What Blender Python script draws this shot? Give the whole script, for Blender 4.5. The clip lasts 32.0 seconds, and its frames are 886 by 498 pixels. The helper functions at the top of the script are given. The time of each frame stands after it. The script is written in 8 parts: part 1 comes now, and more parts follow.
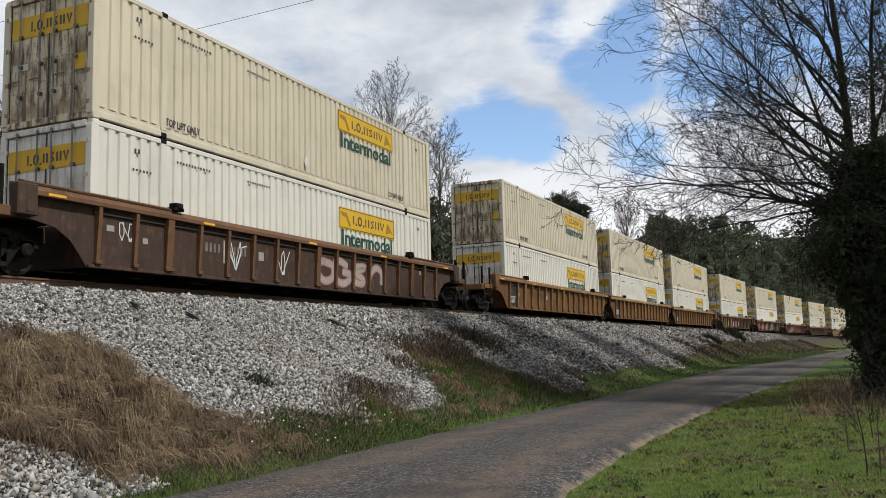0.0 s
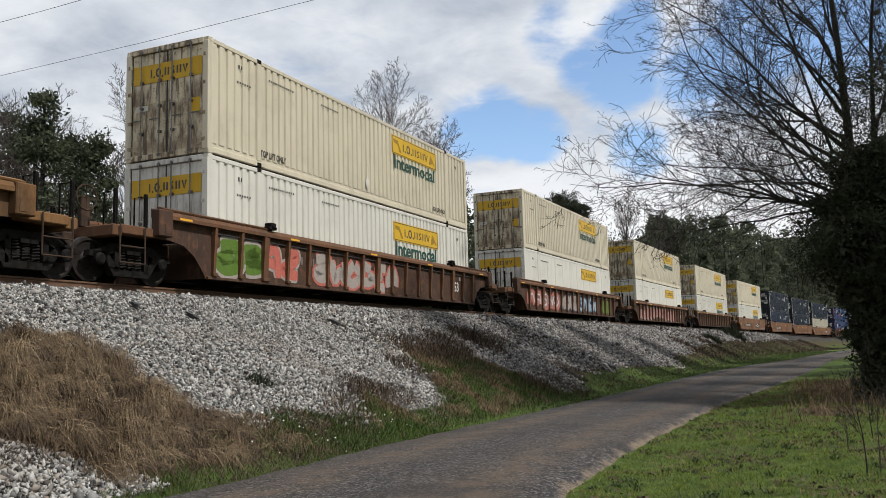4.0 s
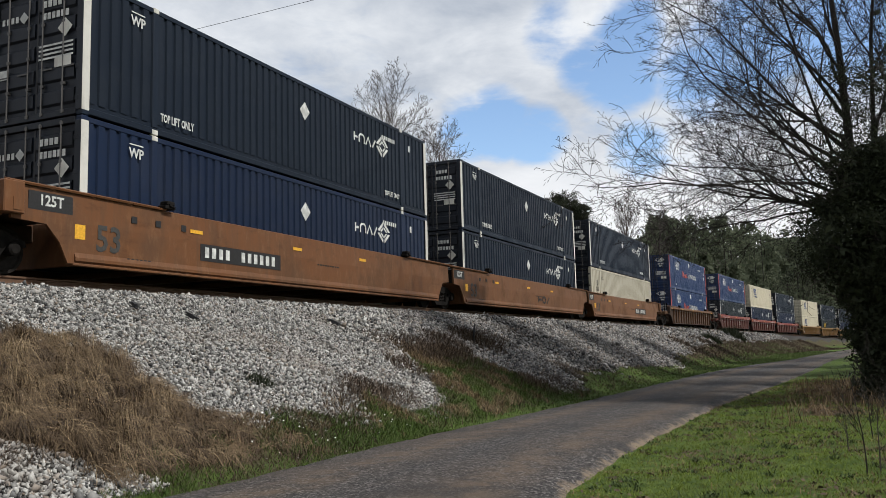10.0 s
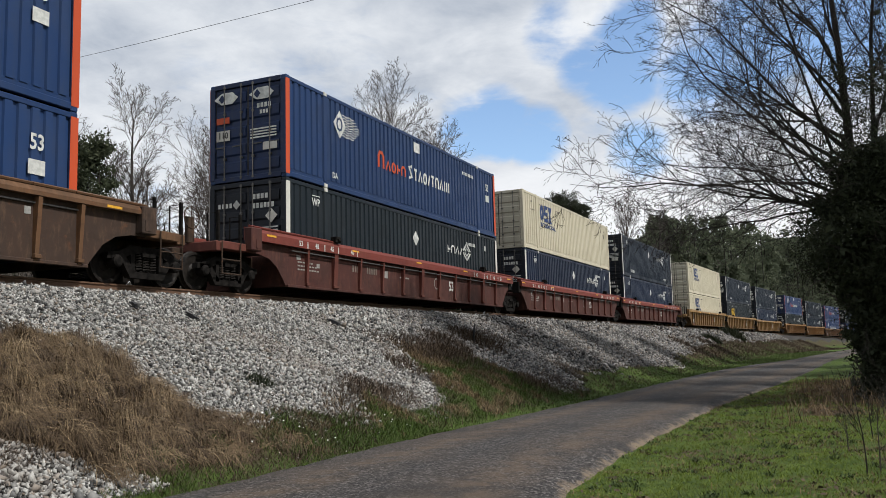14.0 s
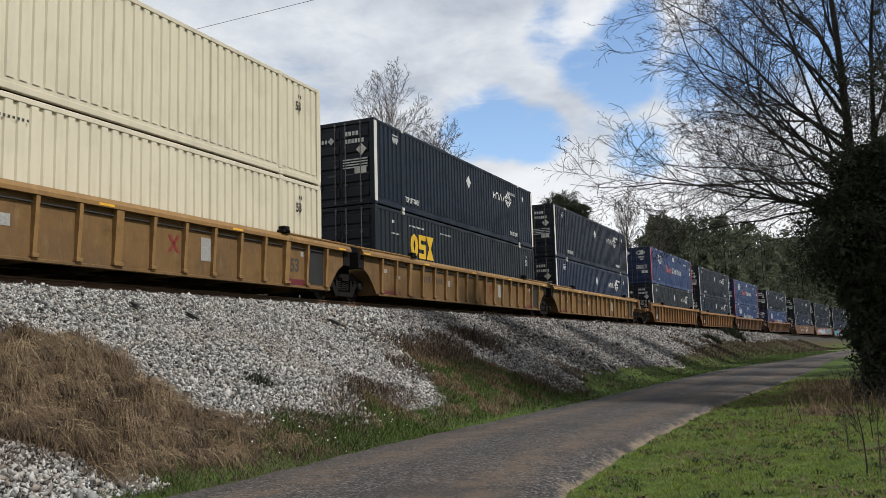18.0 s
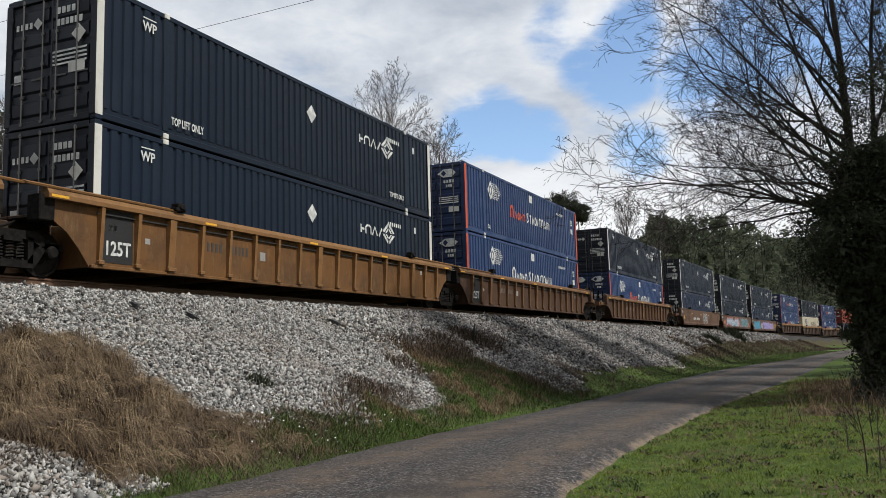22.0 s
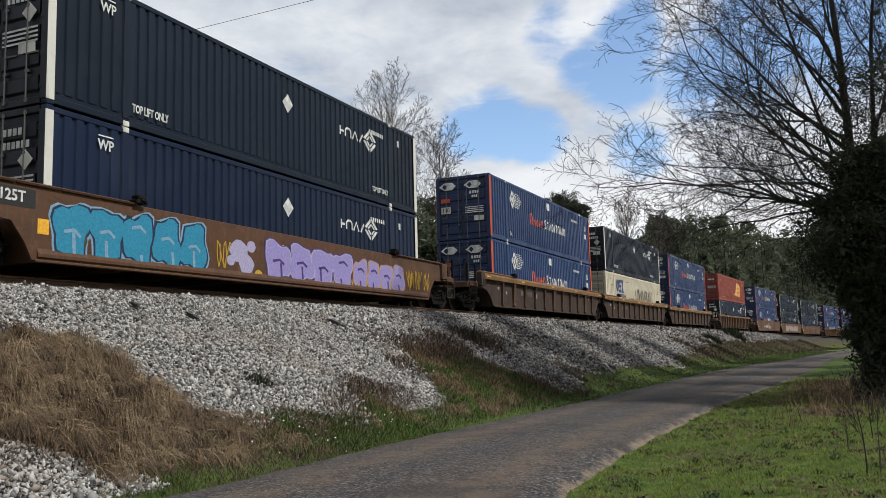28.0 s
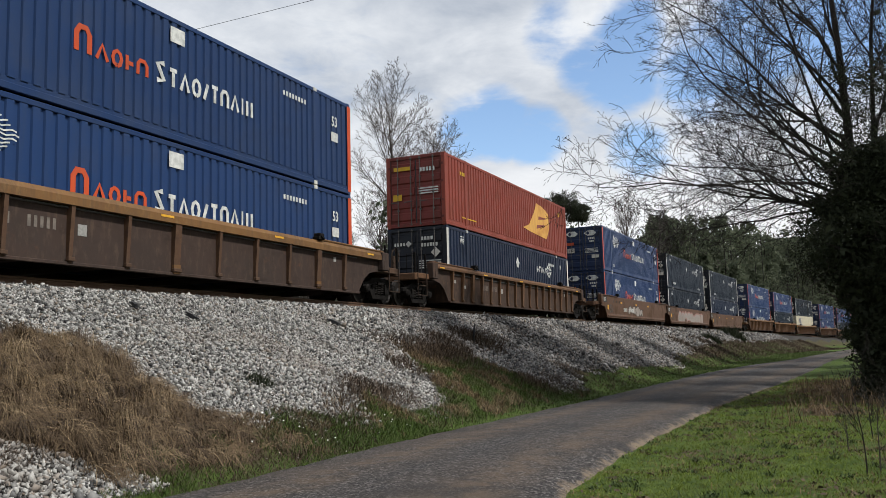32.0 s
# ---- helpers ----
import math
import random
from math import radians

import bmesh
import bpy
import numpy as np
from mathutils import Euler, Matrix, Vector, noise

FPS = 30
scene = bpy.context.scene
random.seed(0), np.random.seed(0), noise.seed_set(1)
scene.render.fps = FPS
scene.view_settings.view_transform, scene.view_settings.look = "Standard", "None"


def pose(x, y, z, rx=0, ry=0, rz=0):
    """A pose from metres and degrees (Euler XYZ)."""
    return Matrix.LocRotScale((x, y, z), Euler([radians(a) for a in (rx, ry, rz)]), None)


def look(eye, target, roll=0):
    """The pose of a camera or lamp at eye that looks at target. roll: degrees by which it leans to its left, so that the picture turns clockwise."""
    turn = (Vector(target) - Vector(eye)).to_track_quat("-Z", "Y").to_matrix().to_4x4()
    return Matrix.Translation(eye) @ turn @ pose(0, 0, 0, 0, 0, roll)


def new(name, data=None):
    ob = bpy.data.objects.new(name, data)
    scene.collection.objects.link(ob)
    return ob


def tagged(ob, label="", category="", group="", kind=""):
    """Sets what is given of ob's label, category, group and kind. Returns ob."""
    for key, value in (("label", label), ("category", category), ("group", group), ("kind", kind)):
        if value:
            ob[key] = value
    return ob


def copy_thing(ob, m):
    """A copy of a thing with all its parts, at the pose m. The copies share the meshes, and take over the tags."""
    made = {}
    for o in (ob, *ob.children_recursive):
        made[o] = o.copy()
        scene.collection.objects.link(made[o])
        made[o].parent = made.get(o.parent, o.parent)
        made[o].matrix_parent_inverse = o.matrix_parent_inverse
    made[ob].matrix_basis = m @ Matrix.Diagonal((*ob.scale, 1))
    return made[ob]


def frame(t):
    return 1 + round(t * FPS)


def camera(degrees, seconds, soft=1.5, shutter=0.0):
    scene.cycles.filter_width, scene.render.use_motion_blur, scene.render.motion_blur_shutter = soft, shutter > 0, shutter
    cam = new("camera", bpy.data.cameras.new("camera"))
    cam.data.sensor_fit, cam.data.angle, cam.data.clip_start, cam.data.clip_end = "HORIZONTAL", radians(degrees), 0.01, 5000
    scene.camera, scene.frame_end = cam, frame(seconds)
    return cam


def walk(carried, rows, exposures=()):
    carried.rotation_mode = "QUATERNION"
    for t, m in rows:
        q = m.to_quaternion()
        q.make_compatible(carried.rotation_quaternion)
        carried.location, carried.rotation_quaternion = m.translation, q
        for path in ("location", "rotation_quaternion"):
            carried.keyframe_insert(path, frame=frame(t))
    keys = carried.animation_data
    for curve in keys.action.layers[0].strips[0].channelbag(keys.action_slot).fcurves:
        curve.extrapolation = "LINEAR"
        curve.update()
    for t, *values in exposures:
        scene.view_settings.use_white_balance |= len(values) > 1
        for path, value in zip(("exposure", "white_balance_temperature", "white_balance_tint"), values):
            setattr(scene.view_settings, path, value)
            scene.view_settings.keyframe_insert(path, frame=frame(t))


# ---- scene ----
# ---------- camera: stands still beside the lane ----------
SECONDS = 32.0
cam = camera(54.877, SECONDS, soft=0.5)
EYE = Vector((0.0, 0.0, 1.5))
YAW, PITCH, ROLL = radians(23.734), radians(6.639), -1.514
AIM = EYE + Vector((-math.sin(YAW) * math.cos(PITCH), math.cos(YAW) * math.cos(PITCH), math.sin(PITCH)))
VIEW = look(EYE, AIM, ROLL)
walk(cam, [(0.0, VIEW), (SECONDS, VIEW)])

# ---------- world and sun ----------
SUN_AZ, SUN_EL = radians(92.0), radians(50.0)      # azimuth from +y towards +x
SUN_DIR = Vector((math.sin(SUN_AZ) * math.cos(SUN_EL), math.cos(SUN_AZ) * math.cos(SUN_EL), math.sin(SUN_EL)))


def make_world():
    w = bpy.data.worlds.new("sky")
    scene.world = w
    w.use_nodes = True
    nt = w.node_tree
    nt.nodes.clear()
    N, L = nt.nodes.new, nt.links.new
    out, bg = N("ShaderNodeOutputWorld"), N("ShaderNodeBackground")
    sky = N("ShaderNodeTexSky")
    sky.sky_type, sky.sun_disc = "NISHITA", False
    sky.sun_elevation, sky.sun_rotation = SUN_EL, SUN_AZ
    sky.air_density, sky.dust_density, sky.ozone_density = 1.0, 0.5, 2.6
    tc = N("ShaderNodeTexCoord")
    sep = N("ShaderNodeSeparateXYZ")
    L(tc.outputs["Generated"], sep.inputs[0])

    def m(op, a, b=None, c=None, clamp=False):
        n = N("ShaderNodeMath")
        n.operation, n.use_clamp = op, clamp
        for i, v in enumerate((a, b, c)):
            if v is None:
                continue
            if hasattr(v, "links"):
                L(v, n.inputs[i])
            else:
                n.inputs[i].default_value = v
        return n.outputs[0]

    # the cloud deck is flat: looked at through x/z, y/z
    zz = m("ADD", m("MAXIMUM", sep.outputs[2], 0.0), 0.16)
    flat = N("ShaderNodeCombineXYZ")
    L(m("DIVIDE", sep.outputs[0], zz), flat.inputs[0])
    L(m("DIVIDE", sep.outputs[1], zz), flat.inputs[1])

    def cloud_noise(scale, detail, rough, offset, distort=0.0):
        mp = N("ShaderNodeMapping")
        mp.inputs["Location"].default_value = offset
        L(flat.outputs[0], mp.inputs[0])
        n = N("ShaderNodeTexNoise")
        n.inputs["Scale"].default_value, n.inputs["Detail"].default_value = scale, detail
        n.inputs["Roughness"].default_value, n.inputs["Distortion"].default_value = rough, distort
        L(mp.outputs[0], n.inputs["Vector"])
        return n.outputs["Fac"]

    n1 = cloud_noise(1.6, 7, 0.55, (3.1, 1.7, 0), 0.25)
    n2 = cloud_noise(5.5, 7, 0.65, (0.4, 7.3, 0), 0.5)
    n3 = cloud_noise(2.3, 6, 0.55, (9.2, 4.4, 0), 0.2)
    gap = None
    for (dx, dy, dz), size, depth in SKY_GAPS:
        d = N("ShaderNodeVectorMath")
        d.operation = "DOT_PRODUCT"
        nv = Vector((dx, dy, dz)).normalized()
        d.inputs[1].default_value = nv
        L(tc.outputs["Generated"], d.inputs[0])
        g = m("MULTIPLY", m("SMOOTH_MIN", 1.0, m("MAXIMUM", 0.0, m("DIVIDE", m("SUBTRACT", d.outputs["Value"], math.cos(size)), 1 - math.cos(size))), 0.1), depth)
        gap = g if gap is None else m("MAXIMUM", gap, g)
    cover = m("ADD", m("MULTIPLY", n1, 1.0), m("MULTIPLY", n2, 0.5))
    gap = m("MULTIPLY", gap, m("ADD", 0.15, m("MULTIPLY", cloud_noise(7.0, 6, 0.6, (5.5, 2.2, 0), 0.6), 2.1)))
    cover = m("SUBTRACT", cover, gap)
    ramp = N("ShaderNodeMapRange")
    ramp.interpolation_type = "SMOOTHSTEP"
    for k, v in zip(("From Min", "From Max", "To Min", "To Max"), (0.22, 0.74, 0.0, 1.0)):
        ramp.inputs[k].default_value = v
    L(cover, ramp.inputs["Value"])
    shade = N("ShaderNodeMapRange")
    for k, v in zip(("From Min", "From Max", "To Min", "To Max"), (0.35, 0.65, 0.0, 1.0)):
        shade.inputs[k].default_value = v
    L(m("ADD", m("MULTIPLY", n3, 0.75), m("MULTIPLY", n2, 0.25)), shade.inputs["Value"])
    tint = N("ShaderNodeMix")
    tint.data_type = "RGBA"
    L(shade.outputs[0], tint.inputs["Factor"])
    tint.inputs[6].default_value = (*CLOUD_DARK, 1)
    tint.inputs[7].default_value = (*CLOUD_LIGHT, 1)
    # nearer the horizon the clouds are thinner and brighter
    low = N("ShaderNodeMapRange")
    for k, v in zip(("From Min", "From Max", "To Min", "To Max"), (0.15, 0.27, 1.0, 0.0)):
        low.inputs[k].default_value = v
    L(sep.outputs[2], low.inputs["Value"])
    tint2 = N("ShaderNodeMix")
    tint2.data_type = "RGBA"
    L(m("MULTIPLY", low.outputs[0], 0.9), tint2.inputs["Factor"])
    L(tint.outputs[2], tint2.inputs[6])
    tint2.inputs[7].default_value = (0.97, 0.98, 1.0, 1)
    mul = N("ShaderNodeVectorMath")
    mul.operation = "SCALE"
    L(sky.outputs[0], mul.inputs[0])
    mul.inputs["Scale"].default_value = SKY_STRENGTH
    mix = N("ShaderNodeMix")
    mix.data_type = "RGBA"
    L(ramp.outputs[0], mix.inputs["Factor"])
    L(mul.outputs[0], mix.inputs[6])
    L(tint2.outputs[2], mix.inputs[7])
    L(mix.outputs[2], bg.inputs["Color"])
    bg.inputs["Strength"].default_value = 1.0
    L(bg.outputs[0], out.inputs[0])


SKY_STRENGTH = 0.185
CLOUD_DARK, CLOUD_LIGHT = (0.43, 0.485, 0.575), (0.87, 0.90, 0.94)
SKY_GAPS = [((-0.358, 0.899, 0.252), 0.045, 0.50), ((-0.324, 0.911, 0.255), 0.05, 0.62), ((-0.289, 0.926, 0.242), 0.045, 0.55), ((-0.221, 0.922, 0.317), 0.045, 0.5), ((-0.19, 0.93, 0.31), 0.06, 0.6),
            ((-0.176, 0.925, 0.336), 0.06, 0.55), ((-0.25, 0.902, 0.349), 0.045, 0.40), ((-0.047, 0.944, 0.326), 0.10, 0.52), ((0.03, 0.944, 0.329), 0.10, 0.50), ((-0.0956, 0.948, 0.304), 0.07, 0.5), ((-0.177, 0.96, 0.215), 0.04, 0.4)]
make_world()
sun = new("sun", bpy.data.lights.new("sun", "SUN"))
sun.data.energy, sun.data.angle, sun.data.color = 4.0, radians(0.8), (0.975, 0.965, 0.93)
sun.matrix_world = look(SUN_DIR * 100, (0, 0, 0))
scene.view_settings.exposure = 0.0

# ---------- the plan: a gently curved line, q metres right of its centre, s metres along ----------
RADIUS = 981.5
CX, S0 = -14.35 + RADIUS, 20.0
RAIL_Z = 3.033
SPEED = (21.100017, -0.15650728, 0.010143694, -0.00036451210, 4.2284321e-06)

# the train gains and loses a little, metres at each second
DRIFT = (0.0, 0.12, -0.07, -0.04, -0.04, -0.05, -0.05, 0.1, 0.22, 0.13, 0.16, 0.23, 0.21, 0.15, -0.01, 0.11, 0.24, 0.37, 0.19, 0.05, 0.1, 0.05, 0.13, -0.01, -0.11, -0.22, -0.14, -0.05, 0.04, 0.1, 0.07, 0.01, -0.11)


def run(t):
    """Metres that the train has gone by t seconds."""
    return sum(a * t ** (i + 1) for i, a in enumerate(SPEED)) + float(np.interp(t, range(len(DRIFT)), DRIFT))


def dip(s):
    """Fall of the line along its length."""
    d = min(max(s - S0, -40.0), 200.0)
    return -4.33e-5 * d * d - 0.0173 * max(s - S0 - 200.0, 0.0) * (1.0 if s < 420 else 200.0 / max(s - S0 - 200.0, 1))


def plan(q, s):
    a = (s - S0) / RADIUS
    r = RADIUS - q
    return CX - r * math.cos(a), S0 + r * math.sin(a)


def on_line(q, s, z):
    x, y = plan(q, s)
    return Vector((x, y, z + dip(s)))


def line_pose(s, z=RAIL_Z, q=0.0):
    a = (s - S0) / RADIUS
    x, y = plan(q, s)
    return pose(x, y, z + dip(s), 0, 0, -math.degrees(a))


PROFILE_Q = (-400, -120, -30, -7, -2.4, -1.4, 1.4, 2.35, 7.3, 7.8, 11.9, 14.0, 22.0, 60.0, 400)
PROFILE_Z = (9.0, 5.0, 1.6, 1.5, 2.66, 2.79, 2.79, 2.66, 0.12, -0.03, -0.03, 0.06, 0.2, 1.0, 8.0)
ROAD_S = (-400, 5, 12, 21, 33, 43, 54, 67, 94, 130, 400)
ROAD_L = (7.8, 7.8, 7.85, 8.4, 8.7, 8.85, 9.5, 11.0, 11.7, 12.2, 14.0)
ROAD_R = (11.8, 11.8, 11.7, 12.0, 13.1, 13.7, 14.1, 14.6, 15.4, 16.2, 18.0)
BALLAST_S = (-60, 4.0, 6.0, 8.0, 9.1, 9.35, 9.55, 10.3, 11.6, 12.4, 13.4, 14.4, 14.9, 16.5, 17.6, 18.6, 19.4, 20.5, 22.4, 23.0, 24.5, 26.2, 28.0, 31, 36, 46, 49, 59, 80, 126, 400)
BALLAST_Q = (4.1, 4.15, 4.15, 4.2, 4.4, 5.0, 6.3, 6.55, 6.35, 6.85, 6.75, 6.3, 7.1, 7.0, 6.4, 5.4, 4.3, 4.1, 4.2, 5.4, 6.9, 7.2, 6.3, 6.3, 6.5, 7.0, 6.0, 5.5, 4.4, 4.0, 3.6)


def ground_z(q, s):
    """Height of the ground over the lane, for numpy arrays or numbers."""
    q, s = np.asarray(q, float), np.asarray(s, float)
    z = np.interp(q, PROFILE_Q, PROFILE_Z)
    d = np.clip(s - S0, -40, 200)
    fall = -4.33e-5 * d * d - 0.0173 * np.minimum(np.maximum(s - S0 - 200, 0), 200)
    return z + fall * np.clip((8.0 - q) / 4.0, 0, 1)


def plan_np(q, s):
    a = (s - S0) / RADIUS
    r = RADIUS - q
    return CX - r * np.cos(a), S0 + r * np.sin(a)


def unplan_np(x, y):
    dx, dy = x - CX, y - S0
    return RADIUS - np.hypot(dx, dy), S0 + RADIUS * np.arctan2(dy, -dx)


# ---------- small builders ----------
class MB:
    """Collects corners and faces of one mesh."""

    def __init__(self):
        self.v, self.f = [], []

    def add(self, verts, faces):
        n = len(self.v)
        self.v.extend(verts)
        self.f.extend([tuple(i + n for i in f) for f in faces])
        return self

    def box(self, x0, x1, y0, y1, z0, z1, ch=0.0):
        if ch <= 0:
            v = [(x, y, z) for x in (x0, x1) for y in (y0, y1) for z in (z0, z1)]
            return self.add(v, [(0, 1, 3, 2), (4, 6, 7, 5), (0, 4, 5, 1), (2, 3, 7, 6), (0, 2, 6, 4), (1, 5, 7, 3)])
        bm = bmesh.new()
        bmesh.ops.create_cube(bm, size=1.0)
        for q in bm.verts:
            q.co = Vector(((x0 + x1) / 2 + q.co.x * (x1 - x0), (y0 + y1) / 2 + q.co.y * (y1 - y0), (z0 + z1) / 2 + q.co.z * (z1 - z0)))
        bmesh.ops.bevel(bm, geom=list(bm.edges), offset=ch, segments=1, affect="EDGES", profile=0.5)
        bm.verts.index_update()
        self.add([tuple(q.co) for q in bm.verts], [tuple(q.index for q in f.verts) for f in bm.faces])
        bm.free()
        return self

    def prism(self, pts, axis, a, b):
        """A polygon pts in the two other axes, drawn from a to b along the axis."""
        def at(p, c):
            return {"x": (c, p[0], p[1]), "y": (p[0], c, p[1]), "z": (p[0], p[1], c)}[axis]
        n = len(pts)
        v = [at(p, a) for p in pts] + [at(p, b) for p in pts]
        f = [tuple(range(n - 1, -1, -1)), tuple(range(n, 2 * n))]
        f += [(i, (i + 1) % n, n + (i + 1) % n, n + i) for i in range(n)]
        return self.add(v, f)

    def tube(self, path, radii, n=6, caps=True):
        path = [Vector(p) for p in path]
        rings = []
        for i, p in enumerate(path):
            d = (path[min(i + 1, len(path) - 1)] - path[max(i - 1, 0)]).normalized()
            u = d.orthogonal().normalized() if i == 0 else (u - d * u.dot(d)).normalized()
            w = d.cross(u)
            r = radii[i] if hasattr(radii, "__len__") else radii
            rings.append([tuple(p + (u * math.cos(k * 2 * math.pi / n) + w * math.sin(k * 2 * math.pi / n)) * r) for k in range(n)])
        v = [c for ring in rings for c in ring]
        f = []
        for i in range(len(rings) - 1):
            for k in range(n):
                f.append((i * n + k, i * n + (k + 1) % n, (i + 1) * n + (k + 1) % n, (i + 1) * n + k))
        if caps:
            f += [tuple(range(n - 1, -1, -1)), tuple((len(rings) - 1) * n + k for k in range(n))]
        return self.add(v, f)

    def lathe_x(self, prof, cy, cz, n=20):
        """Profile of (x, radius) turned about an axle along x."""
        v = [(x, cy + r * math.cos(k * 2 * math.pi / n), cz + r * math.sin(k * 2 * math.pi / n)) for x, r in prof for k in range(n)]
        f = []
        for i in range(len(prof) - 1):
            for k in range(n):
                f.append((i * n + k, (i + 1) * n + k, (i + 1) * n + (k + 1) % n, i * n + (k + 1) % n))
        f += [tuple(range(n)), tuple((len(prof) - 1) * n + k for k in range(n - 1, -1, -1))]
        return self.add(v, f)

    def mesh(self, name, mat, smooth=False):
        me = bpy.data.meshes.new(name)
        me.from_pydata(self.v, [], self.f)
        me.materials.append(mat)
        if smooth:
            me.polygons.foreach_set("use_smooth", [True] * len(me.polygons))
        me.update()
        bm = bmesh.new()
        bm.from_mesh(me)
        bmesh.ops.recalc_face_normals(bm, faces=bm.faces)
        bm.to_mesh(me)
        bm.free()
        return me


def part(name, shape, material, parent, label="", smooth=False):
    """One mesh object under a thing or a part."""
    me = shape if isinstance(shape, bpy.types.Mesh) else shape.mesh(name, material, smooth)
    ob = new(name, me)
    ob.parent = parent
    if label:
        tagged(ob, label)
    return ob


def np_mesh(name, verts, faces, mat, smooth=False):
    """A mesh of equal-sided faces from numpy arrays."""
    me = bpy.data.meshes.new(name)
    k = faces.shape[1]
    me.vertices.add(len(verts))
    me.vertices.foreach_set("co", verts.astype(np.float32).ravel())
    me.loops.add(faces.size)
    me.loops.foreach_set("vertex_index", faces.astype(np.int32).ravel())
    me.polygons.add(len(faces))
    me.polygons.foreach_set("loop_start", np.arange(0, faces.size, k, dtype=np.int32))
    me.polygons.foreach_set("loop_total", np.full(len(faces), k, dtype=np.int32))
    if smooth:
        me.polygons.foreach_set("use_smooth", np.ones(len(faces), dtype=bool))
    me.materials.append(mat)
    me.update(calc_edges=True)
    me.validate()
    return me


# ---------- materials ----------
class Mat:
    """Node material with short calls."""

    def __init__(self, name):
        self.m = bpy.data.materials.new(name)
        self.m.use_nodes = True
        self.nt = self.m.node_tree
        self.b = self.nt.nodes["Principled BSDF"]
        self.tc = self.nt.nodes.new("ShaderNodeTexCoord")

    def n(self, kind):
        return self.nt.nodes.new("ShaderNode" + kind)

    def link(self, a, b):
        self.nt.links.new(a, b)

    def put(self, sock, v):
        if hasattr(v, "links"):
            self.link(v, sock)
        elif hasattr(v, "__len__") and len(v) == 3 and sock.type == "RGBA":
            sock.default_value = (*v, 1)
        else:
            sock.default_value = v

    def noise(self, scale, detail=4, rough=0.55, space="Object", stretch=(1, 1, 1), distort=0.0):
        mp = self.n("Mapping")
        mp.inputs["Scale"].default_value = stretch
        self.link(self.tc.outputs[space], mp.inputs[0])
        t = self.n("TexNoise")
        t.inputs["Scale"].default_value, t.inputs["Detail"].default_value = scale, detail
        t.inputs["Roughness"].default_value, t.inputs["Distortion"].default_value = rough, distort
        self.link(mp.outputs[0], t.inputs["Vector"])
        return t.outputs["Fac"]

    def world_noise(self, scale, detail=4, rough=0.55):
        g = self.n("NewGeometry")
        t = self.n("TexNoise")
        t.inputs["Scale"].default_value, t.inputs["Detail"].default_value = scale, detail
        t.inputs["Roughness"].default_value = rough
        self.link(g.outputs["Position"], t.inputs["Vector"])
        return t.outputs["Fac"]

    def ramp(self, f, a, b, lo=0.0, hi=1.0):
        r = self.n("MapRange")
        r.interpolation_type = "SMOOTHSTEP"
        self.put(r.inputs["Value"], f)
        for k, v in zip(("From Min", "From Max", "To Min", "To Max"), (a, b, lo, hi)):
            r.inputs[k].default_value = v
        return r.outputs[0]

    def mix(self, f, a, b, blend="MIX"):
        x = self.n("Mix")
        x.data_type, x.blend_type = "RGBA", blend
        self.put(x.inputs["Factor"], f)
        self.put(x.inputs[6], a)
        self.put(x.inputs[7], b)
        return x.outputs[2]

    def math(self, op, a, b=0.0, clamp=False):
        x = self.n("Math")
        x.operation, x.use_clamp = op, clamp
        self.put(x.inputs[0], a)
        self.put(x.inputs[1], b)
        return x.outputs[0]

    def attr(self, name):
        a = self.n("Attribute")
        a.attribute_name = name
        return a.outputs["Fac"]

    def island(self):
        return self.n("NewGeometry").outputs["Random Per Island"]

    def object_random(self):
        return self.n("ObjectInfo").outputs["Random"]

    def bump(self, h, strength=0.3, dist=0.02):
        x = self.n("Bump")
        x.inputs["Strength"].default_value, x.inputs["Distance"].default_value = strength, dist
        self.put(x.inputs["Height"], h)
        self.link(x.outputs[0], self.b.inputs["Normal"])

    def done(self, color, rough=0.6, metal=0.0, spec=None):
        self.put(self.b.inputs["Base Color"], color)
        self.put(self.b.inputs["Roughness"], rough)
        self.put(self.b.inputs["Metallic"], metal)
        if spec is not None:
            self.b.inputs["Specular IOR Level"].default_value = spec
        return self.m


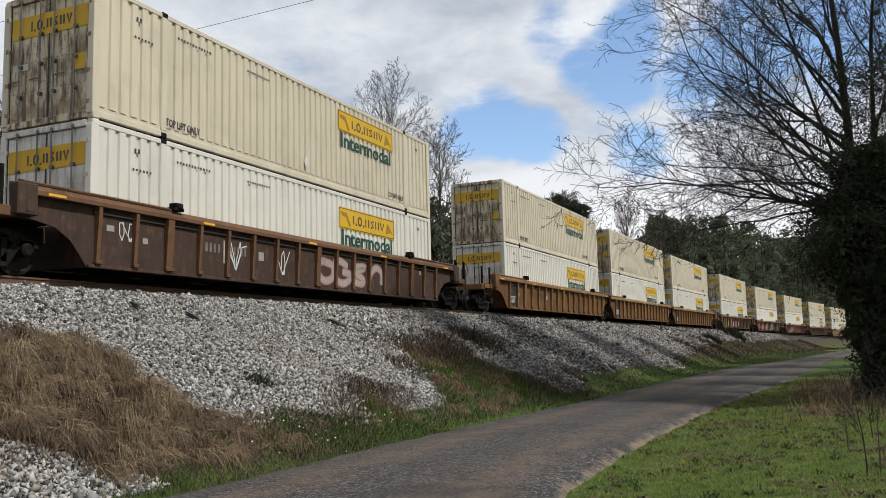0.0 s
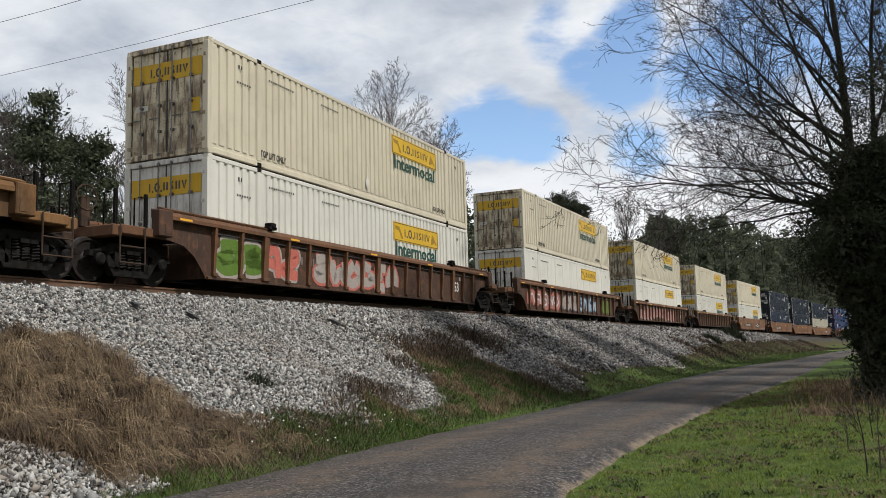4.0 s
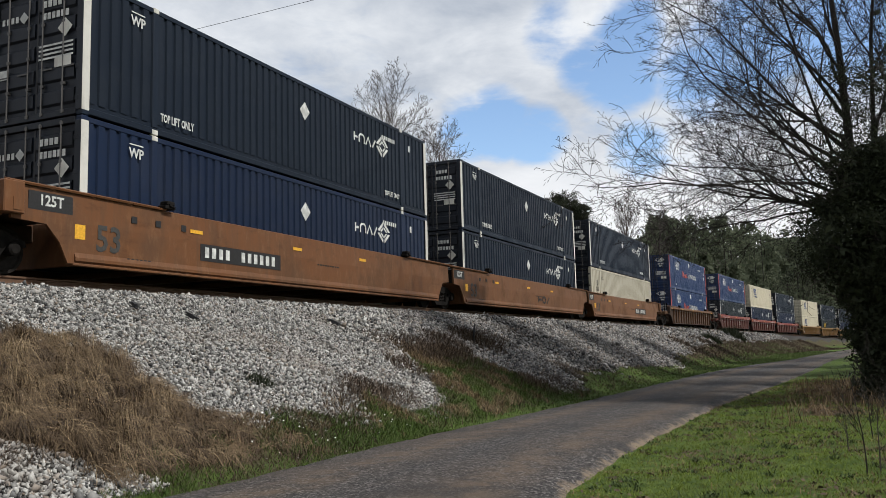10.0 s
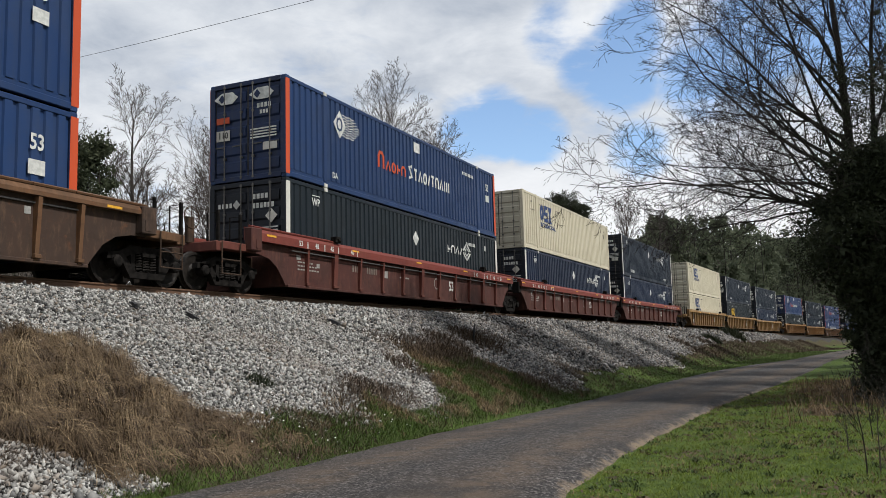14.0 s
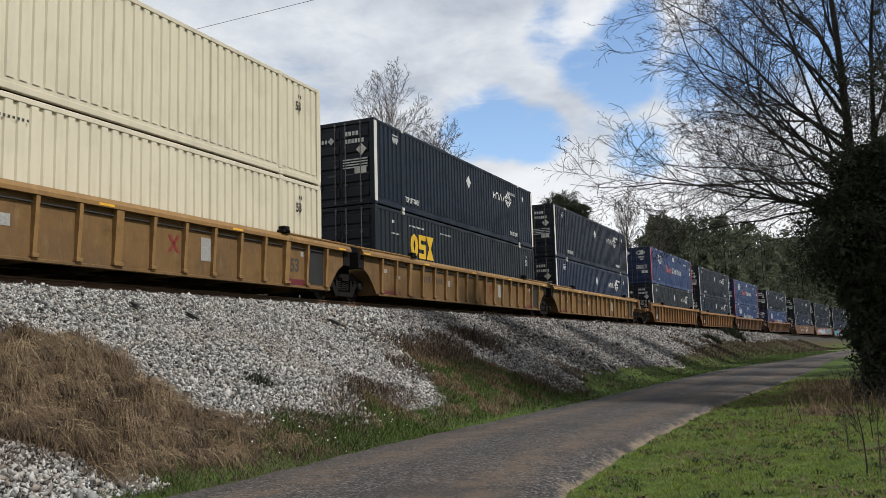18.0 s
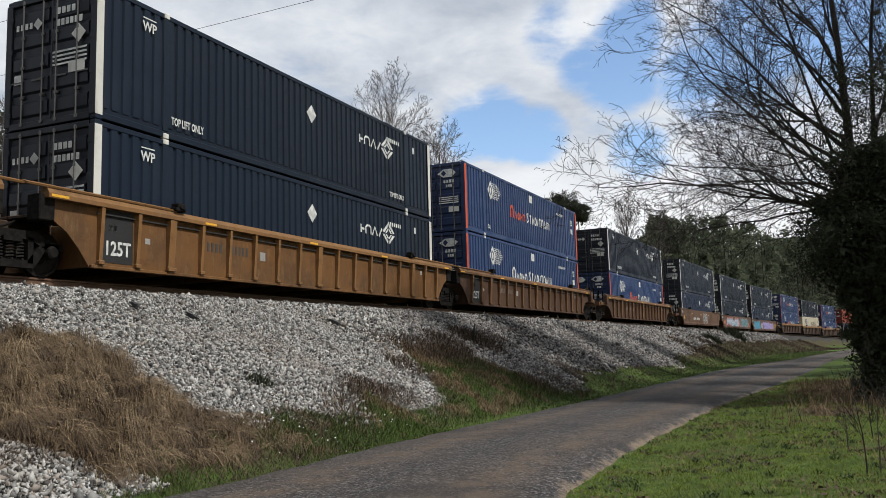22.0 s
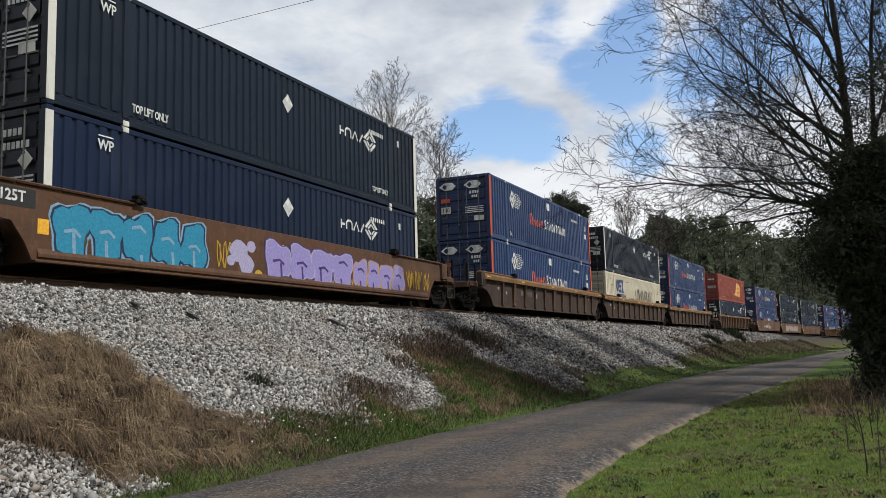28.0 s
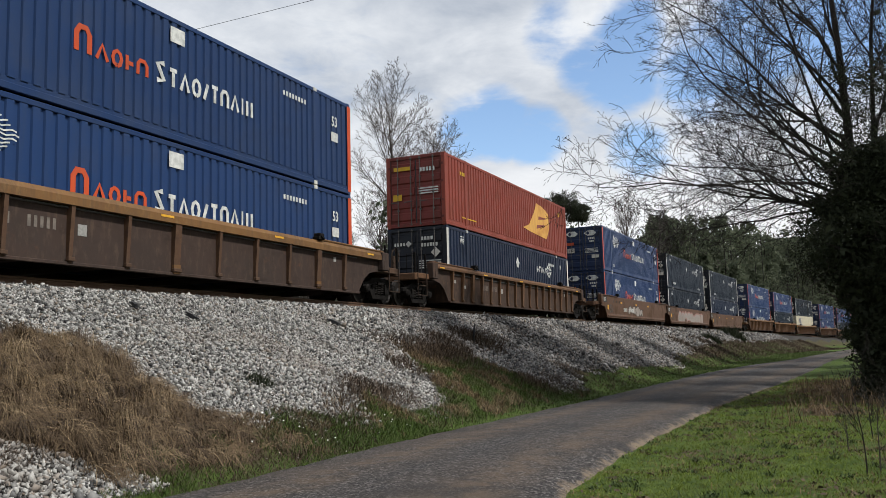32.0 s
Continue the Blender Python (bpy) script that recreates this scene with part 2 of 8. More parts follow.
def paint(name, color, dirt=(0.10, 0.075, 0.05), amount=0.35, streak=0.3, rust=0.0, rough=0.5, vary=0.12, fine=0.25, dust=None):
    """Weathered paint on steel: streaks run down, grime in patches, rust in spots."""
    k = Mat(name)
    lum = [c * (1 - vary) for c in color]
    base = k.mix(k.object_random(), tuple(lum), color)
    patch = k.ramp(k.noise(0.9, 5, 0.6), 0.42, 0.72)
    run_ = k.ramp(k.noise(5.0, 4, 0.6, stretch=(1, 1, 0.12)), 0.45, 0.75)
    speck = k.ramp(k.noise(38.0, 3, 0.6), 0.52, 0.75)
    c = k.mix(k.math("MULTIPLY", patch, amount), base, dirt)
    c = k.mix(k.math("MULTIPLY", run_, streak), c, dirt)
    c = k.mix(k.math("MULTIPLY", speck, fine * 0.5), c, dirt)
    if dust:
        d = k.ramp(k.noise(7.0, 7, 0.72, stretch=(1, 1, 0.35)), 0.48, 0.74)
        c = k.mix(k.math("MULTIPLY", d, 0.55), c, dust)
        e = k.ramp(k.noise(1.7, 6, 0.7, stretch=(1, 0.6, 1.6)), 0.52, 0.70)
        c = k.mix(k.math("MULTIPLY", e, 0.45), c, tuple(x * 0.35 for x in color))
    if rust > 0:
        r = k.ramp(k.noise(3.3, 8, 0.7), 0.60 - 0.12 * rust, 0.72 - 0.08 * rust)
        c = k.mix(k.math("MULTIPLY", r, min(1.0, rust)), c, k.mix(k.noise(18, 3), (0.10, 0.035, 0.015), (0.22, 0.09, 0.035)))
    k.bump(k.noise(14, 4), 0.08, 0.01)
    return k.done(c, k.ramp(patch, 0, 1, rough, min(0.95, rough + 0.2)), 0.0, 0.25)


def plain(name, color, rough=0.6, metal=0.0, vary=0.15, scale=20.0, spec=0.4):
    k = Mat(name)
    f = k.ramp(k.noise(scale, 4), 0.3, 0.7)
    c = k.mix(f, tuple(x * (1 - vary) for x in color), tuple(min(1, x * (1 + vary)) for x in color))
    return k.done(c, rough, metal, spec)
M_WHITE = paint("white_container_paint", (0.60, 0.575, 0.505), amount=0.10, streak=0.12, rust=0.0, fine=0.15, vary=0.08)
M_CREAM = paint("cream_container_paint", (0.56, 0.497, 0.375), amount=0.14, streak=0.16, fine=0.2, vary=0.10)
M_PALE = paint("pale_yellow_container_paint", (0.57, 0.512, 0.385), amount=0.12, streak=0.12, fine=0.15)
M_BEIGE = paint("beige_container_paint", (0.46, 0.42, 0.33), amount=0.12, streak=0.14, fine=0.15)
M_CHAR = paint("charcoal_container_paint", (0.0058, 0.0125, 0.0250), dirt=(0.014, 0.020, 0.029), amount=0.12, streak=0.12, rough=0.5, vary=0.3)
M_NAVY = paint("navy_container_paint", (0.0062, 0.0150, 0.041), dirt=(0.030, 0.034, 0.044), amount=0.15, streak=0.15, rough=0.45, vary=0.3)
M_GREEN = paint("blue_black_container_paint", (0.008, 0.0135, 0.019), dirt=(0.04, 0.04, 0.036), amount=0.15, streak=0.15, rough=0.45)
M_BLUE = paint("blue_container_paint", (0.0150, 0.041, 0.122), dirt=(0.036, 0.046, 0.068), amount=0.22, streak=0.2, rough=0.45, vary=0.25)
M_RED = paint("faded_red_container_paint", (0.24, 0.045, 0.028), dirt=(0.14, 0.06, 0.045), amount=0.3, streak=0.3, rough=0.5)


def door_paint(name, color, grime, streaks, rust):
    """Worn door paint: brown runs down the leaves, blotches of grime, rust at chips."""
    k = Mat(name)
    c = k.mix(k.object_random(), tuple(x * 0.88 for x in color), color)
    c = k.mix(k.ramp(k.noise(1.9, 6, 0.65), 0.42, 0.66, 0.0, grime), c, (0.16, 0.105, 0.06))
    c = k.mix(k.ramp(k.noise(8.0, 5, 0.6, stretch=(1, 1, 0.14)), 0.47, 0.62, 0.0, streaks), c, (0.085, 0.050, 0.028))
    c = k.mix(k.ramp(k.noise(3.0, 4, 0.6, stretch=(1, 1, 0.25)), 0.58, 0.68, 0.0, streaks), c, (0.030, 0.021, 0.015))
    c = k.mix(k.ramp(k.noise(5.5, 8, 0.7), 0.56, 0.66, 0.0, rust), c, (0.13, 0.055, 0.022))
    k.bump(k.noise(14, 4), 0.08, 0.01)
    return k.done(c, 0.6, 0.0, 0.25)


M_DOORGREY = door_paint("grimy_door_paint", (0.60, 0.52, 0.37), 0.75, 0.85, 0.8)
M_DOORWHITE = door_paint("white_door_paint", (0.64, 0.62, 0.57), 0.30, 0.35, 0.25)
M_DARKDOOR = paint("dark_door_paint", (0.008, 0.0115, 0.019), dirt=(0.024, 0.023, 0.024), amount=0.4, streak=0.3, rough=0.5, vary=0.3)
M_BLUEDOOR = paint("blue_door_paint", (0.011, 0.025, 0.076), dirt=(0.04, 0.04, 0.04), amount=0.4, streak=0.35, rough=0.5)
M_YELLOW = paint("yellow_panel_paint", (0.58, 0.35, 0.02), amount=0.10, streak=0.10, vary=0.05)
M_ORANGE = paint("orange_post_paint", (0.52, 0.075, 0.025), amount=0.2, streak=0.2)
M_POST = paint("white_post_paint", (0.62, 0.60, 0.54), amount=0.3, streak=0.35)
M_LETTER = plain("white_lettering", (0.52, 0.52, 0.49), 0.6, vary=0.25, scale=6.0)
M_FADED = plain("faded_stencil_paint", (0.15, 0.125, 0.105), 0.7, vary=0.3, scale=5.0)
M_INK = plain("black_lettering", (0.045, 0.042, 0.038), 0.6)
M_INTER = plain("green_lettering", (0.010, 0.050, 0.036), 0.6)
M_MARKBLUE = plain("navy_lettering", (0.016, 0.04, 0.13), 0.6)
M_ROD = plain("galvanised_rod", (0.085, 0.08, 0.075), 0.5, 0.4)
M_ALU = plain("weathered_casting", (0.30, 0.29, 0.27), 0.6, 0.2)

M_CAR = {
    "brown": paint("brown_car_paint", (0.052, 0.030, 0.021), dirt=(0.035, 0.027, 0.022), amount=0.5, streak=0.4, rust=0.35, dust=(0.13, 0.075, 0.045), rough=0.7),
    "rust": paint("rusty_car_paint", (0.062, 0.033, 0.021), dirt=(0.04, 0.028, 0.022), amount=0.5, streak=0.5, rust=0.6, dust=(0.16, 0.085, 0.05), rough=0.75),
    "tan": paint("tan_car_paint", (0.145, 0.066, 0.021), dirt=(0.05, 0.032, 0.02), amount=0.6, streak=0.35, rust=0.25, dust=(0.19, 0.115, 0.052), rough=0.65),
    "gold": paint("yellow_tan_car_paint", (0.165, 0.092, 0.034), dirt=(0.07, 0.045, 0.026), amount=0.5, streak=0.4, rust=0.15, dust=(0.20, 0.13, 0.065), rough=0.6),
    "umber": paint("umber_car_paint", (0.072, 0.036, 0.021), dirt=(0.042, 0.029, 0.022), amount=0.5, streak=0.4, rust=0.35, dust=(0.150, 0.080, 0.040), rough=0.7),
    "maroon": paint("maroon_car_paint", (0.070, 0.025, 0.020), dirt=(0.04, 0.026, 0.022), amount=0.45, streak=0.35, rust=0.2, dust=(0.15, 0.06, 0.04), rough=0.65),
    "orange": paint("orange_brown_car_paint", (0.145, 0.059, 0.023), dirt=(0.075, 0.042, 0.024), amount=0.6, streak=0.45, rust=0.2, dust=(0.19, 0.105, 0.055), rough=0.55),
    "smooth_brown": paint("smooth_brown_car_paint", (0.088, 0.041, 0.021), dirt=(0.06, 0.04, 0.027), amount=0.5, streak=0.3, rust=0.35, dust=(0.15, 0.08, 0.045), rough=0.6),
}
# ribs and top edges are worn to brighter rust than the panels between them
M_RIB = {
    "brown": paint("worn_brown_rib", (0.125, 0.062, 0.030), dirt=(0.05, 0.034, 0.024), amount=0.5, streak=0.4, rust=0.5, dust=(0.19, 0.10, 0.05), rough=0.7),
    "rust": paint("worn_rusty_rib", (0.125, 0.058, 0.028), dirt=(0.05, 0.034, 0.024), amount=0.5, streak=0.4, rust=0.5, dust=(0.20, 0.10, 0.05), rough=0.7),
    "tan": paint("worn_tan_rib", (0.20, 0.098, 0.034), dirt=(0.08, 0.05, 0.03), amount=0.4, streak=0.3, rust=0.3, dust=(0.26, 0.155, 0.07), rough=0.65),
    "gold": paint("worn_yellow_rib", (0.225, 0.126, 0.045), dirt=(0.11, 0.065, 0.032), amount=0.4, streak=0.3, rust=0.15, dust=(0.32, 0.20, 0.09), rough=0.6),
    "umber": paint("worn_umber_rib", (0.14, 0.067, 0.028), dirt=(0.07, 0.045, 0.028), amount=0.4, streak=0.3, rust=0.3, dust=(0.22, 0.125, 0.06), rough=0.65),
    "maroon": paint("worn_maroon_rib", (0.115, 0.033, 0.024), dirt=(0.07, 0.04, 0.03), amount=0.4, streak=0.35, rust=0.25, dust=(0.18, 0.075, 0.05), rough=0.65),
}
M_CAR["dusk"] = paint("dusky_brown_car_paint", (0.050, 0.031, 0.024), dirt=(0.036, 0.028, 0.024), amount=0.5, streak=0.35, rust=0.2, dust=(0.10, 0.065, 0.045), rough=0.7)
M_RIB["dusk"] = paint("dusky_rib_paint", (0.085, 0.045, 0.026), dirt=(0.05, 0.035, 0.026), amount=0.5, streak=0.4, rust=0.3, dust=(0.15, 0.085, 0.045), rough=0.7)
M_CHORD = {k: M_RIB[k] for k in M_RIB}
M_CHORD["dusk"] = paint("worn_orange_chord", (0.19, 0.095, 0.034), dirt=(0.07, 0.045, 0.03), amount=0.6, streak=0.5, rust=0.4, dust=(0.25, 0.15, 0.06), rough=0.65)
M_CHORD["maroon"] = paint("dull_red_chord", (0.17, 0.036, 0.027), dirt=(0.10, 0.04, 0.03), amount=0.4, streak=0.3, rust=0.15, dust=(0.20, 0.07, 0.05), rough=0.6)
M_RIB["orange"], M_RIB["smooth_brown"] = M_CAR["orange"], M_CAR["smooth_brown"]
M_UNDER = plain("grimy_cast_steel", (0.0095, 0.008, 0.007), 0.85, 0.0, 0.5, 9, 0.12)
M_SPRING = plain("dusty_spring_steel", (0.020, 0.017, 0.015), 0.8, spec=0.15)
M_WHEEL = plain("worn_wheel_steel", (0.016, 0.013, 0.011), 0.6, 0.1, 0.4, 12, 0.2)
M_GRIME = paint("grimy_platform_paint", (0.048, 0.028, 0.017), dirt=(0.02, 0.017, 0.015), amount=0.6, streak=0.4, rust=0.4, dust=(0.09, 0.055, 0.035), rough=0.8)
M_BLACK = plain("black_stencil_panel", (0.018, 0.017, 0.017), 0.65)
M_REFL = plain("yellow_reflector", (0.66, 0.34, 0.03), 0.5)


def rail_mat():
    k = Mat("rail_steel")
    return k.done(k.mix(k.noise(12), (0.10, 0.05, 0.03), (0.17, 0.10, 0.06)), 0.6, 0.3)


def tie_mat():
    k = Mat("creosoted_tie_wood")
    k.bump(k.noise(30, 4, stretch=(0.1, 1, 1)), 0.5, 0.01)
    return k.done(k.mix(k.noise(8, 5, stretch=(0.15, 1, 1)), (0.04, 0.03, 0.024), (0.12, 0.10, 0.08)), 0.9)


M_RAIL, M_TIE = rail_mat(), tie_mat()


def stone_mat(name, low, high):
    k = Mat(name)
    i = k.island()
    c = k.mix(k.ramp(i, 0.05, 1.1), low, high)
    warm = k.ramp(k.math("FRACT", k.math("MULTIPLY", i, 7.31)), 0.80, 0.95)
    c = k.mix(k.math("MULTIPLY", warm, 0.6), c, (0.25, 0.19, 0.14))
    c = k.mix(k.math("MULTIPLY", k.ramp(k.noise(45, 3), 0.45, 0.7), 0.4), c, (0.17, 0.165, 0.165))
    c = k.mix(k.math("MULTIPLY", k.ramp(k.noise(0.55, 5), 0.50, 0.72), 0.35), c, (0.17, 0.13, 0.10))
    k.bump(k.noise(60, 3), 0.3, 0.01)
    return k.done(c, 0.85)


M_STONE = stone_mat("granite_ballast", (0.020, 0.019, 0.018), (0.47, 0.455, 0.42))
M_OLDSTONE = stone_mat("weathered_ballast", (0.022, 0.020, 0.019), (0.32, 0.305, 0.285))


def ground_mat():
    k = Mat("ground_soil_and_grass")
    veg, dry = k.attr("veg"), k.attr("dry")
    edge = k.ramp(k.math("ADD", veg, k.math("MULTIPLY", k.math("SUBTRACT", k.noise(1.8, 6, 0.65), 0.5), 0.7)), 0.40, 0.60)
    v = k.n("TexVoronoi")
    v.inputs["Scale"].default_value = 13.0
    k.link(k.tc.outputs["Object"], v.inputs["Vector"])
    hsv = k.n("SeparateColor")
    k.link(v.outputs["Color"], hsv.inputs[0])
    # kept near black: the shade in gaps between the stones is in this colour
    shaded_stone = k.mix(hsv.outputs[0], (0.015, 0.014, 0.013), (0.075, 0.07, 0.066))
    shaded_stone = k.mix(k.ramp(v.outputs["Distance"], 0.25, 0.7), shaded_stone, (0.05, 0.045, 0.04))
    green = k.mix(k.ramp(k.noise(6, 5), 0.3, 0.7), (0.034, 0.056, 0.010), (0.078, 0.112, 0.024))
    straw = k.mix(k.ramp(k.noise(3.5, 6, 0.65), 0.3, 0.7), (0.032, 0.021, 0.013), (0.082, 0.056, 0.032))
    d = k.ramp(k.math("ADD", dry, k.math("MULTIPLY", k.math("SUBTRACT", k.noise(1.1, 6, 0.65), 0.5), 1.1)), 0.35, 0.65)
    plants = k.mix(d, green, straw)
    soil = k.mix(k.noise(9, 5), (0.030, 0.021, 0.015), (0.075, 0.052, 0.036))
    plants = k.mix(k.ramp(k.noise(2.3, 6, 0.7), 0.56, 0.72), plants, soil)
    c = k.mix(edge, shaded_stone, plants)
    h = k.mix(edge, v.outputs["Distance"], k.noise(25, 5))
    k.bump(h, 0.8, 0.06)
    return k.done(c, 0.95, 0.0, 0.15)


M_GROUND = ground_mat()


def road_mat():
    k = Mat("worn_chip_seal_asphalt")
    grain = k.noise(34, 4, 0.8)
    chips = k.n("TexVoronoi")
    chips.inputs["Scale"].default_value = 42
    k.link(k.tc.outputs["Object"], chips.inputs["Vector"])
    chip = k.n("SeparateColor")
    k.link(chips.outputs["Color"], chip.inputs[0])
    c = k.mix(k.ramp(grain, 0.40, 0.62), (0.012, 0.011, 0.011), (0.080, 0.074, 0.070))
    c = k.mix(k.ramp(chip.outputs[0], 0.55, 1.0, 0.0, 0.9), c, (0.20, 0.18, 0.17))
    c = k.mix(k.ramp(chip.outputs[1], 0.45, 0.95, 0.0, 0.9), c, (0.008, 0.008, 0.009))
    c = k.mix(k.math("MULTIPLY", k.ramp(k.noise(0.7, 6, 0.65, stretch=(1, 0.35, 1)), 0.42, 0.66), 0.55), c, (0.080, 0.062, 0.050))
    c = k.mix(k.math("MULTIPLY", k.ramp(k.noise(0.45, 5, 0.6), 0.52, 0.64), 0.6), c, (0.024, 0.023, 0.024))
    crack = k.ramp(k.math("ABSOLUTE", k.math("SUBTRACT", k.noise(0.9, 7, 0.7), 0.5)), 0.0, 0.012, 0.6, 0.0)
    c = k.mix(crack, c, (0.010, 0.009, 0.009))
    wear = k.attr("wear")
    c = k.mix(k.math("MULTIPLY", wear, k.ramp(k.noise(2.2, 6, 0.7), 0.35, 0.65, 0.1, 0.8)), c, (0.125, 0.088, 0.060))
    edge = k.attr("edge")
    c = k.mix(k.ramp(k.math("MULTIPLY", edge, k.noise(3.2, 6, 0.7)), 0.34, 0.56, 0.0, 0.85), c, (0.20, 0.150, 0.105))
    v = k.n("TexVoronoi")
    v.inputs["Scale"].default_value = 60
    k.link(k.tc.outputs["Object"], v.inputs["Vector"])
    k.bump(v.outputs["Distance"], 0.6, 0.012)
    return k.done(c, 0.88, 0.0, 0.2)


M_ROAD = road_mat()


def leaf_mat(name, a, b, rough=0.7, patch=None, tufts=None, trans=0.0):
    k = Mat(name)
    c = k.mix(k.island(), a, b)
    c = k.mix(k.math("MULTIPLY", k.world_noise(0.8, 4), 0.5), c, tuple(x * 0.6 for x in a))
    if tufts:
        c = k.mix(k.ramp(k.attr("tone"), 0.05, 0.85, 0.0, 0.75), c, tufts)
    if patch:
        c = k.mix(k.ramp(k.world_noise(1.7, 6, 0.65), 0.50, 0.66, 0.0, 0.8), c, patch)
    mat = k.done(c, rough, 0.0, 0.2)
    if trans:
        thin, both = k.n("BsdfTranslucent"), k.n("MixShader")
        k.link(c, thin.inputs["Color"])
        both.inputs[0].default_value = trans
        k.link(k.b.outputs[0], both.inputs[1])
        k.link(thin.outputs[0], both.inputs[2])
        k.link(both.outputs[0], k.nt.nodes["Material Output"].inputs["Surface"])
    return mat


M_GRASS = leaf_mat("fresh_green_grass", (0.085, 0.128, 0.016), (0.235, 0.275, 0.052), patch=(0.17, 0.15, 0.055), trans=0.3)
M_BANKGRASS = leaf_mat("dull_green_grass", (0.032, 0.058, 0.010), (0.092, 0.136, 0.024), patch=(0.085, 0.068, 0.035))
M_STRAW = leaf_mat("dead_brown_grass", (0.066, 0.044, 0.025), (0.285, 0.198, 0.110), tufts=(0.056, 0.036, 0.021))
M_WEED = leaf_mat("dark_weed_leaves", (0.028, 0.046, 0.012), (0.070, 0.092, 0.028))
M_BRIGHT = leaf_mat("bright_young_grass", (0.11, 0.155, 0.022), (0.23, 0.275, 0.055), trans=0.3)
M_PALESTRAW = leaf_mat("pale_dead_straw", (0.17, 0.12, 0.068), (0.38, 0.28, 0.17))
M_BRUSH = leaf_mat("brown_brush_twigs", (0.045, 0.030, 0.021), (0.12, 0.085, 0.055))
M_CEDAR = leaf_mat("dark_evergreen_leaves", (0.018, 0.023, 0.013), (0.050, 0.058, 0.030), trans=0.25)
M_PINE = leaf_mat("pine_needles", (0.040, 0.050, 0.028), (0.10, 0.112, 0.062), trans=0.35)
M_WOODS = leaf_mat("far_wood_foliage", (0.062, 0.076, 0.046), (0.15, 0.165, 0.104), trans=0.45)
M_BRANCHWOOD = leaf_mat("far_bare_branches", (0.060, 0.050, 0.042), (0.14, 0.118, 0.098))


def bark_mat(name, a, b):
    k = Mat(name)
    k.bump(k.noise(22, 5, stretch=(1, 1, 0.2)), 0.6, 0.02)
    return k.done(k.mix(k.noise(9, 5, stretch=(1, 1, 0.25)), a, b), 0.9, 0.0, 0.2)


M_BARK = bark_mat("grey_brown_bark", (0.014, 0.011, 0.010), (0.036, 0.030, 0.026))
M_TWIG = bark_mat("grey_twig_bark", (0.040, 0.033, 0.029), (0.095, 0.080, 0.070))
M_WIRE = plain("black_cable", (0.02, 0.02, 0.022), 0.6)
# ---------- the ground, one sheet to the horizon ----------
def spread(lo, a, b, hi, step, grow=1.18):
    mid = list(np.arange(a, b + 1e-6, step))
    up, d = [], step
    while (up[-1] if up else b) < hi:
        d *= grow
        up.append((up[-1] if up else b) + d)
    dn, d = [], step
    while (dn[-1] if dn else a) > lo:
        d *= grow
        dn.append((dn[-1] if dn else a) - d)
    return np.array(dn[::-1] + mid + up)


def veg_mask(q, s):
    """1 where plants have covered the stones."""
    return np.clip(0.5 + (q - np.interp(s, BALLAST_S, BALLAST_Q)) * 1.3, 0, 1)


def dry_mask(q, s):
    """1 where the plants are dead and brown."""
    mound = np.clip((10.6 - s) / 1.2, 0, 1) * np.clip((7.6 - q) / 0.5, 0, 1)
    slope = np.clip((7.4 - q) / 1.0, 0, 1) * 0.58 * (q > 2)
    # brown litter below the trees; their shade on the verge is coloured in too
    shade = np.clip(1 - np.hypot((q - 15.8) / 2.9, (s - 27) / 9.5), 0, 1) * 2.2
    weeds = np.clip(1 - np.hypot((q - 14.4) / 0.9, (s - 18.6) / 1.6), 0, 1) * 1.5
    toe = 0.85 * np.clip((7.15 - q) / 0.4, 0, 1) * np.clip((s - 10.5) / 1.0, 0, 1) * np.clip((19.5 - s) / 1.5, 0, 1) * (q > 2)
    back = np.clip((-6 - q) / 4, 0, 1) * 0.7
    return np.clip(np.maximum.reduce([mound, toe, slope, shade, weeds, back, np.full_like(q, 0.26)]), 0, 1)


